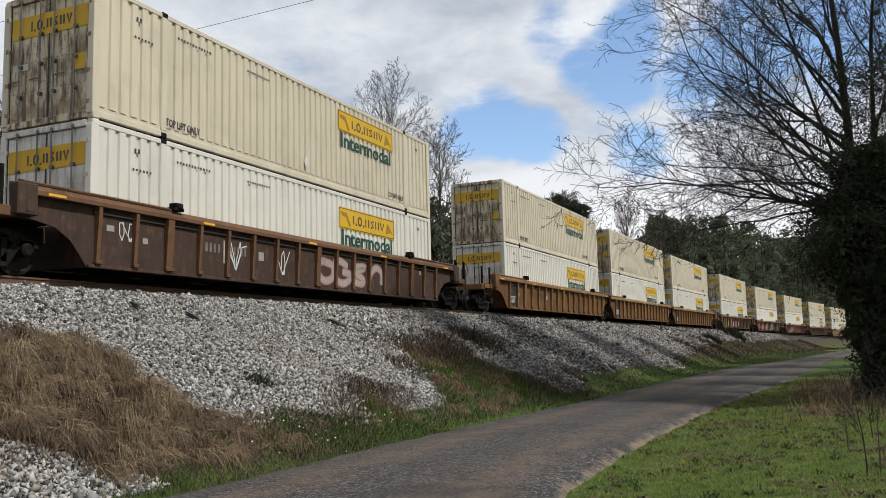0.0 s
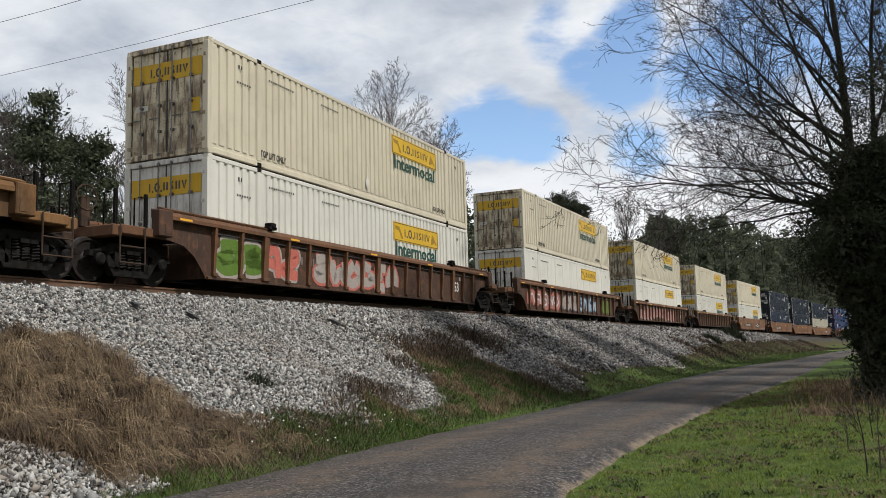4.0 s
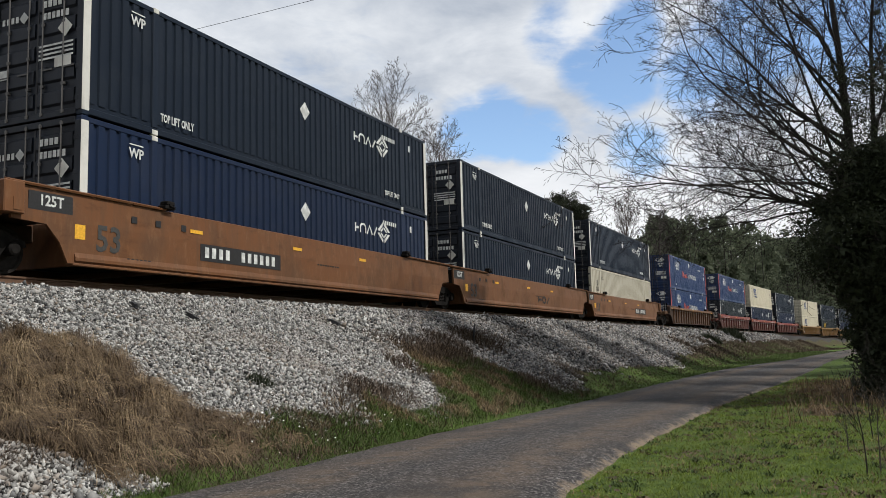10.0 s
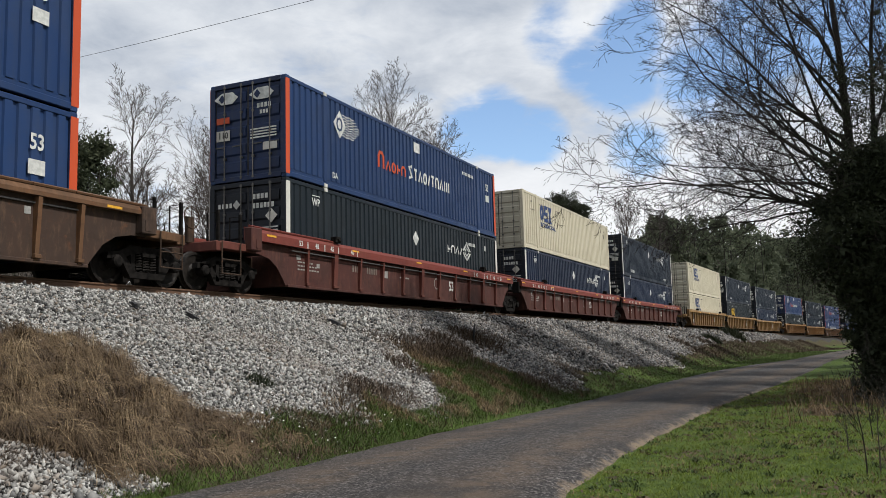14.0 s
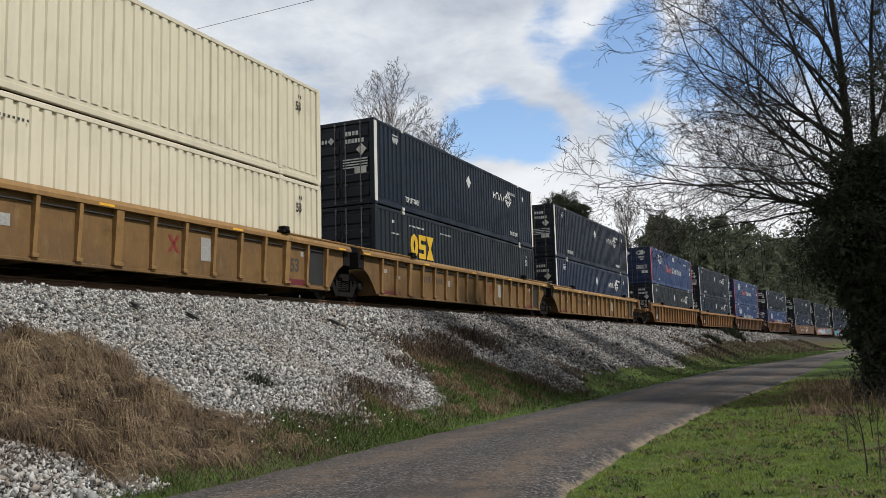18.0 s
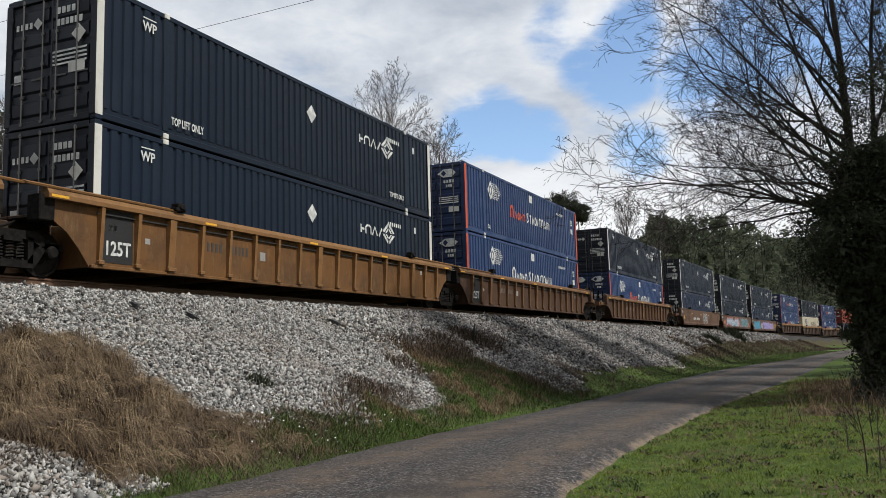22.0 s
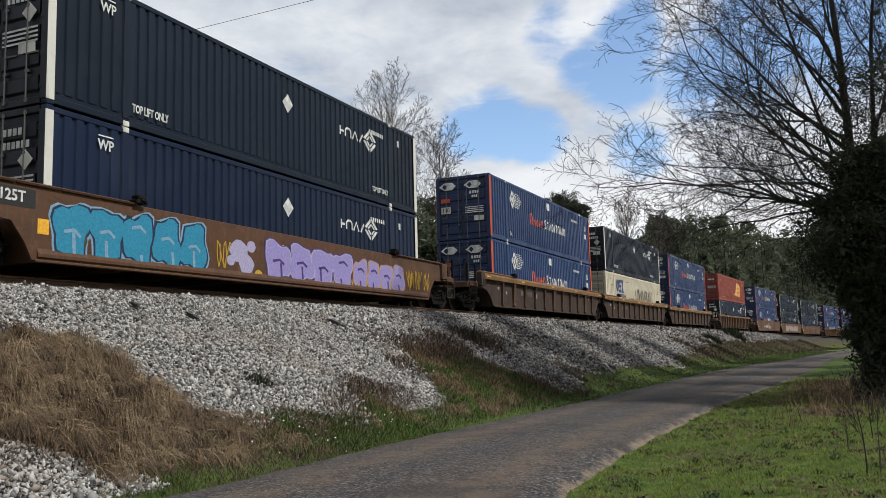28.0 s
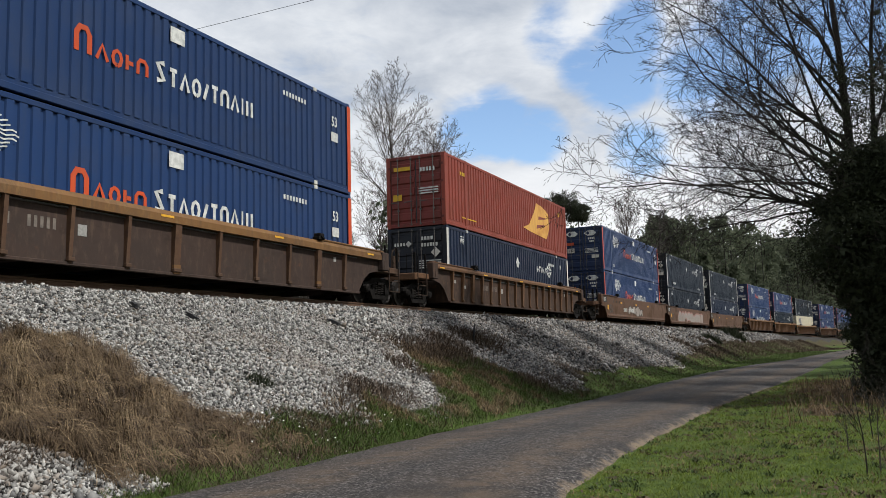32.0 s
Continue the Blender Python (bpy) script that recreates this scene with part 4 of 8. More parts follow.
def blossoms():
    """Small white flower heads in the growth on the bank."""
    rng = np.random.RandomState(71)
    q, s = [], []
    for a, b, r, n in ((6.9, 11.0, 0.45, 40), (6.0, 17.6, 0.5, 34), (5.6, 18.6, 0.5, 26), (7.2, 9.9, 0.35, 16), (6.7, 13.4, 0.6, 22)):
        q.append(a + rng.normal(0, r, n)), s.append(b + rng.normal(0, r, n))
    x, y = plan_np(np.concatenate(q), np.concatenate(s))
    c = np.stack([x, y, sheet_z(x, y) + rng.uniform(0.06, 0.16, len(x))], 1)
    n = len(x)
    a, l = rng.uniform(0, 6.283, n), rng.uniform(0.008, 0.017, n)
    u = np.stack([np.cos(a), np.sin(a), rng.uniform(-0.4, 0.4, n)], 1) * l[:, None]
    v = np.stack([-np.sin(a), np.cos(a), rng.uniform(0.2, 0.9, n)], 1) * l[:, None]
    P = np.stack([c - u, c + v, c + u, c - v], 1).reshape(-1, 3)
    tagged(new("blossoms", np_mesh("blossoms", P, np.arange(4 * n).reshape(-1, 4), plain("white_petals", (0.75, 0.75, 0.70), 0.7))), "small white flower heads on the bank", "flowers", kind="stuff")


blossoms()
# ---------- lettering ----------
TEXTS = {}


def text_mesh(words, size, mat, squeeze=1.0):
    """Flat letters in the built-in font, centred, facing +z."""
    key = (words, size, mat.name, squeeze)
    if key not in TEXTS:
        cu = bpy.data.curves.new("lettering", "FONT")
        cu.body, cu.size, cu.align_x, cu.align_y = words, size, "CENTER", "CENTER"
        cu.extrude, cu.resolution_u, cu.offset = 0.002, 2, 0.022 * size
        ob = bpy.data.objects.new("lettering", cu)
        me = bpy.data.meshes.new_from_object(ob)
        bpy.data.objects.remove(ob)
        me.transform(Matrix.Diagonal((squeeze, 1, 1, 1)))
        me.materials.clear()
        me.materials.append(mat)
        TEXTS[key] = me
    return TEXTS[key]


FACE_X = Matrix(((0, 0, 1, 0), (1, 0, 0, 0), (0, 1, 0, 0), (0, 0, 0, 1)))     # letters on the +x side
FACE_Y = Matrix(((1, 0, 0, 0), (0, 0, -1, 0), (0, 1, 0, 0), (0, 0, 0, 1)))    # letters on the -y end


def fitted_text(words, w, h, mat):
    """The same letters, drawn to a width and height."""
    key = (words, w, h, mat.name)
    if key not in TEXTS:
        me = text_mesh(words, 1.0, mat).copy()
        xs, ys = [v.co.x for v in me.vertices], [v.co.y for v in me.vertices]
        cx, cy = (min(xs) + max(xs)) / 2, (min(ys) + max(ys)) / 2
        sx, sy = w / (max(xs) - min(xs)), h / (max(ys) - min(ys))
        me.transform(Matrix.Diagonal((sx, sy, 1, 1)) @ Matrix.Translation((-cx, -cy, 0)))
        TEXTS[key] = me
    return TEXTS[key]


def write(parent, words, size, mat, side, a, z, depth, squeeze=1.0, name="lettering", fit=None):
    ob = part(name, fitted_text(words, fit[0], fit[1], mat) if fit else text_mesh(words, size, mat, squeeze), mat, parent)
    ob.matrix_basis = (Matrix.Translation((depth, a, z)) @ FACE_X) if side == "x" else (Matrix.Translation((a, -depth, z)) @ FACE_Y)
    return ob


def sheet(side, rects, depth, thick=0.004):
    """Thin painted plates: rects (a0, a1, z0, z1) on the +x side or the -y end."""
    mb = MB()
    for a0, a1, z0, z1 in rects:
        if side == "x":
            mb.box(depth, depth + thick, a0, a1, z0, z1)
        else:
            mb.box(a0, a1, -depth - thick, -depth, z0, z1)
    return mb


def poly_sheet(side, polys, depth, thick=0.004):
    mb = MB()
    for pts in polys:
        if side == "x":
            mb.prism(pts, "x", depth, depth + thick)
        else:
            mb.prism(pts, "y", -depth - thick, -depth)
    return mb


def bars(a0, a1, z0, z1, n, rng, gap=0.3):
    """A row of n plain blocks in place of signs that are not lettered."""
    w = (a1 - a0) / n
    return [(a0 + i * w, a0 + (i + 1 - gap) * w, z0, z1) for i in range(n)]


GLYPH = {
    "stem": [[(0.5, 0), (0.5, 1)]], "pair": [[(0.1, 0), (0.1, 1)], [(0.9, 0), (0.9, 1)]], "slash": [[(0.05, 0), (0.95, 1)]],
    "cup": [[(0, 1), (0, 0.25), (0.25, 0), (0.75, 0), (1, 0.25), (1, 1)]], "arch": [[(0, 0), (0, 0.75), (0.25, 1), (0.75, 1), (1, 0.75), (1, 0)]],
    "ring": [[(0.5, 0), (0.15, 0.15), (0, 0.5), (0.15, 0.85), (0.5, 1), (0.85, 0.85), (1, 0.5), (0.85, 0.15), (0.52, 0)]],
    "zig": [[(0, 0), (0.5, 1), (1, 0)]], "zag": [[(0, 1), (0.5, 0), (1, 1)]], "bow": [[(0.95, 0.92), (0.1, 0.85), (0.9, 0.15), (0.05, 0.08)]],
    "rack": [[(0.1, 0), (0.1, 1)], [(0.3, 0.5), (1, 0.5)]], "gate": [[(0, 1), (1, 1)], [(0.5, 0), (0.5, 0.86)]], "dot": [],
}


def stroke(pts, pen):
    """A band of even width along a broken line."""
    left, right = [], []
    for i, (a, b) in enumerate(pts):
        c, d = pts[min(i + 1, len(pts) - 1)], pts[max(i - 1, 0)]
        l = math.hypot(c[0] - d[0], c[1] - d[1]) or 1
        nx, nz = -(c[1] - d[1]) / l * pen / 2, (c[0] - d[0]) / l * pen / 2
        left.append((a + nx, b + nz))
        right.append((a - nx, b - nz))
    return [[left[i], left[i + 1], right[i + 1], right[i]] for i in range(len(pts) - 1)]


def name_blocks(kinds, a0, a1, z0, z1, weight=0.2, gap=0.10):
    """Plain stroke shapes in a row, in place of a trade name. Each has a kind and a width, a share of its height."""
    h = z1 - z0
    k = (a1 - a0) / (sum(w + gap for _, w in kinds) - gap)
    out, a, pen = [], a0, weight * h
    for kind, w in kinds:
        w *= k
        if kind == "dot":
            out.append([(a, z0), (a + w, z0), (a + w, z0 + w), (a, z0 + w)])
        p = min(pen, 0.42 * w)
        for line in GLYPH[kind]:
            out += stroke([(a + p / 2 + (w - p) * u, z0 + p / 2 + (h - p) * v) for u, v in line], p)
        a += w + gap * k
    return out


EXTRA_MATS = {}


def shared_mat(name, color, rough=0.6):
    if name not in EXTRA_MATS:
        EXTRA_MATS[name] = plain(name, color, rough)
    return EXTRA_MATS[name]


# ---------- containers ----------
CL, CW, CH = 16.15, 2.59, 2.896
HX, HY = CW / 2, CL / 2
LIFT = 6.03           # lifting posts stand 6.03 m either side of the middle


def corrugated(x, sign, y0, y1, z0, z1, depth=0.042, pitch=0.28):
    """A folded steel wall along y, facing sign * x."""
    n = max(1, round((y1 - y0) / pitch))
    p = (y1 - y0) / n
    pts = []
    for i in range(n):
        b = y0 + i * p
        pts += [(b, 1), (b + 0.56 * p, 1), (b + 0.64 * p, 0), (b + 0.92 * p, 0)]
    pts += [(y1, 1)]
    mb = MB()
    for a, o in pts:
        xx = x - sign * depth * (o if o < 1 else 0) - sign * depth * (1 - o) + 0.0
        mb.v += [(xx, a, z0), (xx, a, z1)]
    for i in range(len(pts) - 1):
        mb.f.append((2 * i, 2 * i + 2, 2 * i + 3, 2 * i + 1))
    return mb


def smooth_wall(x, sign, y0, y1, z0, z1, pitch=0.42):
    """A plate wall with thin riveted seams."""
    mb = MB().box(min(x, x - sign * 0.03), max(x, x - sign * 0.03), y0, y1, z0, z1)
    n = round((y1 - y0) / (pitch * 3))
    for i in range(1, n):
        y = y0 + (y1 - y0) * i / n
        mb.box(min(x, x + sign * 0.006), max(x, x + sign * 0.006), y - 0.025, y + 0.025, z0, z1)
    return mb


SHELLS = {}


def shell_meshes(kind, mat, door_mat, post_mat):
    """Meshes of one paint scheme, shared by all its containers."""
    key = (kind, mat.name)
    if key in SHELLS:
        return SHELLS[key]
    m = {}
    zb, zt = 0.27, CH - 0.13
    for nm, sg in (("r", 1), ("l", -1)):
        x = sg * (HX - 0.012)
        m["wall" + nm] = []
        for a, b in ((-HY + 0.17, -LIFT - 0.08), (-LIFT + 0.08, LIFT - 0.08), (LIFT + 0.08, HY - 0.17)):
            w = smooth_wall(x, sg, a, b, zb, zt) if kind == "smooth" else corrugated(x, sg, a, b, zb, zt)
            m["wall" + nm].append(w.mesh("side_wall", mat))
        mb = MB().box(min(sg * HX, sg * (HX - 0.10)), max(sg * HX, sg * (HX - 0.10)), -HY + 0.02, HY - 0.02, 0.03, 0.17, 0.012)
        mb.box(min(sg * (HX - 0.03), sg * (HX - 0.08)), max(sg * (HX - 0.03), sg * (HX - 0.08)), -HY + 0.02, HY - 0.02, 0.17, 0.275)
        m["sill" + nm] = mb.mesh("bottom_rail", mat)
        m["rail" + nm] = MB().box(min(sg * HX, sg * (HX - 0.08)), max(sg * HX, sg * (HX - 0.08)), -HY + 0.02, HY - 0.02, CH - 0.135, CH - 0.02, 0.012).mesh("top_rail", mat)
        m["lift" + nm] = MB().box(min(sg * (HX + 0.004), sg * (HX - 0.09)), max(sg * (HX + 0.004), sg * (HX - 0.09)), -0.085, 0.085, 0.17, CH - 0.10, 0.015).mesh("lifting_post", mat)
    roof = MB()
    n = 48
    for i in range(n):
        a, b = -HY + 0.1 + (CL - 0.2) * i / n, -HY + 0.1 + (CL - 0.2) * (i + 0.6) / n
        roof.box(-HX + 0.1, HX - 0.1, a, b, CH - 0.06, CH - 0.03)
    roof.box(-HX + 0.06, HX - 0.06, -HY + 0.06, HY - 0.06, CH - 0.08, CH - 0.055)
    m["roof"] = roof.mesh("roof", mat)
    back = corrugated(0, 1, -HX + 0.15, HX - 0.15, 0.25, CH - 0.15)
    back.v = [(y, HY - 0.04 + x, z) for x, y, z in back.v]
    back.box(-HX + 0.1, HX - 0.1, HY - 0.09, HY - 0.01, 0.05, 0.25, 0.01).box(-HX + 0.1, HX - 0.1, HY - 0.09, HY - 0.01, CH - 0.15, CH - 0.02, 0.01)
    m["back"] = back.mesh("end_wall", mat)
    m["floor"] = MB().box(-HX + 0.05, HX - 0.05, -HY + 0.1, HY - 0.1, 0.06, 0.16).mesh("floor", M_UNDER)
    m["post"] = MB().box(-0.085, 0.085, -0.10, 0.10, 0.1, CH - 0.1, 0.012).mesh("corner_post", door_mat if post_mat is not mat else mat)
    m["strip"] = MB().box(-0.003, 0.003, -0.095, 0.095, 0.1, CH - 0.1).mesh("painted_strip", post_mat)
    m["cast"] = MB().box(-0.085, 0.085, -0.085, 0.085, -0.06, 0.06, 0.015).mesh("corner_casting", mat)
    m["liftcast"] = MB().box(-0.05, 0.05, -0.09, 0.09, -0.06, 0.06, 0.012).mesh("corner_casting", M_ALU if kind == "smooth" else M_POST if post_mat is not mat else M_UNDER if mat in (M_WHITE, M_CREAM) else mat)
    # door frame, leaves and lock rods at the -y end
    m["header"] = MB().box(-HX + 0.16, HX - 0.16, -HY, -HY + 0.10, CH - 0.15, CH - 0.01, 0.012).mesh("door_header", door_mat)
    m["dsill"] = MB().box(-HX + 0.16, HX - 0.16, -HY, -HY + 0.10, 0.02, 0.16, 0.012).mesh("door_sill", door_mat)
    leaf = MB()
    w = HX - 0.17
    leaf.box(0.008, w, -HY + 0.055, -HY + 0.09, 0.17, CH - 0.16)
    if kind == "smooth" or mat in (M_WHITE, M_CREAM):
        for i in range(1, 4):
            z = 0.17 + (CH - 0.33) * i / 4
            leaf.box(0.03, w - 0.02, -HY + 0.048, -HY + 0.06, z - 0.015, z + 0.015)
    else:
        for i in range(5):
            z = 0.26 + i * 0.5
            leaf.prism([(-HY + 0.055, z), (-HY + 0.015, z + 0.05), (-HY + 0.015, z + 0.30), (-HY + 0.055, z + 0.35)], "x", 0.06, w - 0.06)
    for z in (0.35, 1.0, 1.75, 2.45):
        leaf.box(w - 0.02, w + 0.10, -HY - 0.004, -HY + 0.05, z - 0.05, z + 0.05, 0.008)
    m["leaf"] = leaf.mesh("door", door_mat)
    m["gasket"] = MB().box(-0.006, 0.022, -HY + 0.045, -HY + 0.06, 0.17, CH - 0.16).box(w - 0.02, w + 0.012, -HY + 0.045, -HY + 0.06, 0.17, CH - 0.16).mesh("door_gasket", M_WIRE)
    rod = MB().tube([(0, -HY - 0.012, 0.08), (0, -HY - 0.012, CH - 0.07)], 0.017, 6)
    for z in (0.12, 0.7, 1.35, 2.0, CH - 0.12):
        rod.box(-0.04, 0.04, -HY - 0.02, -HY + 0.05, z - 0.03, z + 0.03)
    rod.box(-0.02, 0.30, -HY - 0.02, -HY - 0.005, 1.02, 1.05)
    m["rod"] = rod.mesh("lock_rod", M_ROD)
    SHELLS[key] = m
    return m


def base_container(label, kind, mat, door_mat, post_mat):
    m = shell_meshes(kind, mat, door_mat, post_mat)
    box = tagged(new("shipping_container"), label, "shipping container", "stacked containers on the train")
    for sg, nm in ((1, "r"), (-1, "l")):
        for bay in m["wall" + nm]:
            part("side_wall", bay, mat, box)
        part("bottom_rail", m["sill" + nm], mat, box)
        part("top_rail", m["rail" + nm], mat, box)
        for y in (-LIFT, LIFT):
            part("lifting_post", m["lift" + nm], mat, box).location = (0, y, 0)
            for z in (0.07, CH - 0.06)[:2 if sg > 0 else 0]:
                part("corner_casting", m["liftcast"], mat, box).location = (sg * (HX - 0.04), y, z)
        for y in (-HY + 0.10, HY - 0.10):
            part("corner_post", m["post"], post_mat, box).location = (sg * (HX - 0.083), y, 0)
            if post_mat is not mat:
                part("painted_strip", m["strip"], post_mat, box).location = (sg * (HX + 0.005), y, 0)
            for z in (0.06, CH - 0.06):
                part("corner_casting", m["cast"], mat, box).location = (sg * (HX - 0.082), y + (0.012 if y < 0 else -0.012), z)
        door = part("door", m["leaf"], door_mat, box)
        if sg < 0:
            door.rotation_euler = (0, 0, 0)
            door.scale = (-1, 1, 1)
        part("door_gasket", m["gasket"], M_WIRE, door)
        for x in (0.20, 0.78):
            part("lock_rod", m["rod"], M_ROD, door).location = (x, 0, 0)
    part("roof", m["roof"], mat, box)
    part("end_wall", m["back"], mat, box)
    part("floor", m["floor"], M_UNDER, box)
    part("door_header", m["header"], door_mat, box)
    part("door_sill", m["dsill"], door_mat, box)
    return box


OUT = HX - 0.004      # where paint lies on the folded walls
DOORFACE = HY - 0.010


def small_marks(box, mat, rng, top=True, n=3):
    """Rows of tiny marks on the wall near both ends."""
    rects = []
    for y, z, k, h in ((-6.90, 2.40, 2, 0.10), (-6.95, 2.02, 6, 0.05), (-5.6, 2.42, 12, 0.055), (-3.0, 2.42, 10, 0.05), (6.9, 2.35, 2, 0.10), (4.9, 0.62, 6, 0.05))[:n + 2]:
        rects += bars(y, y + k * 0.10, z, z + h, k, rng, 0.5)
    part("stencil", sheet("x", rects, OUT), mat, box)


def ring_mark(box, mat):
    """White trade mark: stroke shapes and a nested diamond."""
    polys = name_blocks([("rack", 0.6), ("arch", 0.8), ("zig", 0.8), ("slash", 0.6)], 2.70, 4.20, 1.78, 2.12, 0.2, 0.06)
    c = (4.63, 1.97)
    for o, i in ((0.44, 0.30), (0.24, 0.15)):
        for k in range(4):
            a0, a1 = k * math.pi / 2 + 0.12, (k + 1) * math.pi / 2 - 0.12
            polys.append([(c[0] + r * math.cos(a), c[1] + r * 0.80 * math.sin(a)) for r, a in ((o, a0), (o, a1), (i, a1), (i, a0))])
    part("trade_mark", poly_sheet("x", polys, OUT), mat, box)


def diamond(c, w, h):
    return [(c[0] + w, c[1]), (c[0], c[1] + h), (c[0] - w, c[1]), (c[0], c[1] - h)]


def make_cream(low, kind="fold"):
    mat = M_WHITE if low else M_CREAM
    lab = "white corrugated intermodal container with a yellow panel" if low else "cream-white corrugated container with yellow panel and green lettering"
    if kind == "smooth":
        lab = "smooth white plate-sided container with a yellow panel"
    b = base_container(lab, kind, mat, M_DOORWHITE if low else M_DOORGREY, mat)
    rng = random.Random(5 if low else 6)
    z0 = 1.80 if low else 1.92
    y0, y1 = (1.55, 4.75) if kind == "smooth" else (1.48, 5.10)
    if kind == "smooth":
        z0 = 1.92
    part("yellow_panel", sheet("x", [(y0, y1, z0, z0 + 0.66)], OUT), M_YELLOW, b)
    part("panel_border", sheet("x", [(y0 + 0.03, y1 - 0.03, z0 + 0.03, z0 + 0.05), (y0 + 0.03, y1 - 0.03, z0 + 0.61, z0 + 0.63), (y0 + 0.03, y0 + 0.05, z0 + 0.05, z0 + 0.61), (y1 - 0.05, y1 - 0.03, z0 + 0.05, z0 + 0.61)], OUT + 0.005), M_INK, b)
    ww = y1 - y0
    glyphs = name_blocks([("stem", 0.3), ("dot", 0.16), ("ring", 0.6), ("dot", 0.16), ("pair", 0.6), ("bow", 0.55), ("pair", 0.6), ("zag", 0.6)], y0 + 0.22 * ww, y0 + 0.80 * ww, z0 + 0.17, z0 + 0.49)
    part("panel_mark", poly_sheet("x", glyphs, OUT + 0.005), M_INK, b)
    gold = shared_mat("dark_gold_paint", (0.26, 0.15, 0.015))
    part("panel_wing", poly_sheet("x", [[(y0 + 0.10, z0 + 0.52), (y0 + 0.45, z0 + 0.50), (y0 + 0.72, z0 + 0.12), (y0 + 0.60, z0 + 0.10), (y0 + 0.42, z0 + 0.36), (y0 + 0.16, z0 + 0.40)], [(y1 - 0.62, z0 + 0.12), (y1 - 0.52, z0 + 0.50), (y1 - 0.42, z0 + 0.46), (y1 - 0.10, z0 + 0.14), (y1 - 0.30, z0 + 0.22)]], OUT + 0.005), gold, b)
    if kind != "smooth":
        write(b, "Intermodal", 0.78, M_INTER, "x", 3.29, z0 - 0.26, OUT + 0.003, fit=(3.28, 0.48))
    write(b, "TOP LIFT ONLY", 0.30, M_INK, "x", -5.40, 0.40, OUT + 0.003, fit=(1.15, 0.18))
    write(b, "TOP LIFT ONLY", 0.26, M_INK, "x", 5.30, 0.43, OUT + 0.003, fit=(1.1, 0.16))
    small_marks(b, M_INK, rng)
    part("warning_diamond", poly_sheet("x", [diamond((-0.27, 0.57), 0.13, 0.24)], OUT), M_POST, b)
    part("yellow_panel", sheet("y", [(-1.08, 1.08, 1.98, 2.45)], DOORFACE - 0.036), M_YELLOW, b)
    glyphs = name_blocks([("stem", 0.3), ("dot", 0.16), ("ring", 0.6), ("dot", 0.16), ("pair", 0.6), ("bow", 0.55), ("pair", 0.6), ("zag", 0.6)], -0.55, 0.65, 2.09, 2.34)
    part("panel_mark", poly_sheet("y", glyphs, DOORFACE - 0.031), M_INK, b)
    part("door_plate", sheet("y", [(0.72, 1.02, 1.05, 1.42)], DOORFACE - 0.036), M_YELLOW, b)
    part("door_plate", sheet("y", [(-0.98, -0.6, 1.28, 1.42)], DOORFACE - 0.036), M_POST, b)
    return b


def make_dark(mat):
    nm = {"charcoal": "dark charcoal", "navy_con": "dark navy", "blue_bla": "blue-black"}[mat.name[:8]]
    b = base_container(nm + " corrugated container with white corner posts and trade mark", "fold", mat, M_DARKDOOR, M_POST)
    rng = random.Random(9)
    ring_mark(b, M_LETTER)
    part("warning_diamond", poly_sheet("x", [diamond((-0.06, 2.04), 0.25, 0.27)], OUT), M_LETTER, b)
    write(b, "TOP LIFT ONLY", 0.30, M_LETTER, "x", -5.31, 0.46, OUT + 0.003, fit=(1.1, 0.19))
    write(b, "TOP LIFT ONLY", 0.26, M_LETTER, "x", 5.30, 0.45, OUT + 0.003, fit=(1.1, 0.17))
    write(b, "WP", 0.30, M_LETTER, "x", -6.57, 2.38, OUT + 0.003, 0.9)
    part("stencil", sheet("x", bars(4.6, 5.6, 2.25, 2.38, 7, rng, 0.4) + bars(6.6, 6.8, 2.2, 2.42, 1, rng) + [(-6.77, -6.37, 2.56, 2.585)], OUT), M_LETTER, b)
    part("stencil", sheet("y", bars(0.2, 0.75, 2.36, 2.5, 4, rng, 0.3) + bars(0.2, 0.95, 2.10, 2.24, 6, rng, 0.3) + [(0.1, 1.05, 1.52 - i * 0.09, 1.56 - i * 0.09) for i in range(4)] + [(-1.0, -0.8, 1.0, 1.2)], DOORFACE + 0.02), M_LETTER, b)
    part("door_plate", sheet("y", [(0.55, 1.0, 1.05, 1.26)], DOORFACE + 0.02), M_POST, b, "pale data plate")
    part("warning_diamond", poly_sheet("y", [diamond((0.82, 1.86), 0.2, 0.2)], DOORFACE + 0.02), M_POST, b)
    polys = [diamond((-0.35, 2.25), 0.13, 0.13)] + [[(-0.98 + i * 0.13, 2.18), (-0.90 + i * 0.13, 2.18), (-0.90 + i * 0.13, 2.31), (-0.98 + i * 0.13, 2.31)] for i in range(4)]
    part("trade_mark", poly_sheet("y", polys, DOORFACE + 0.02), M_LETTER, b)
    return b


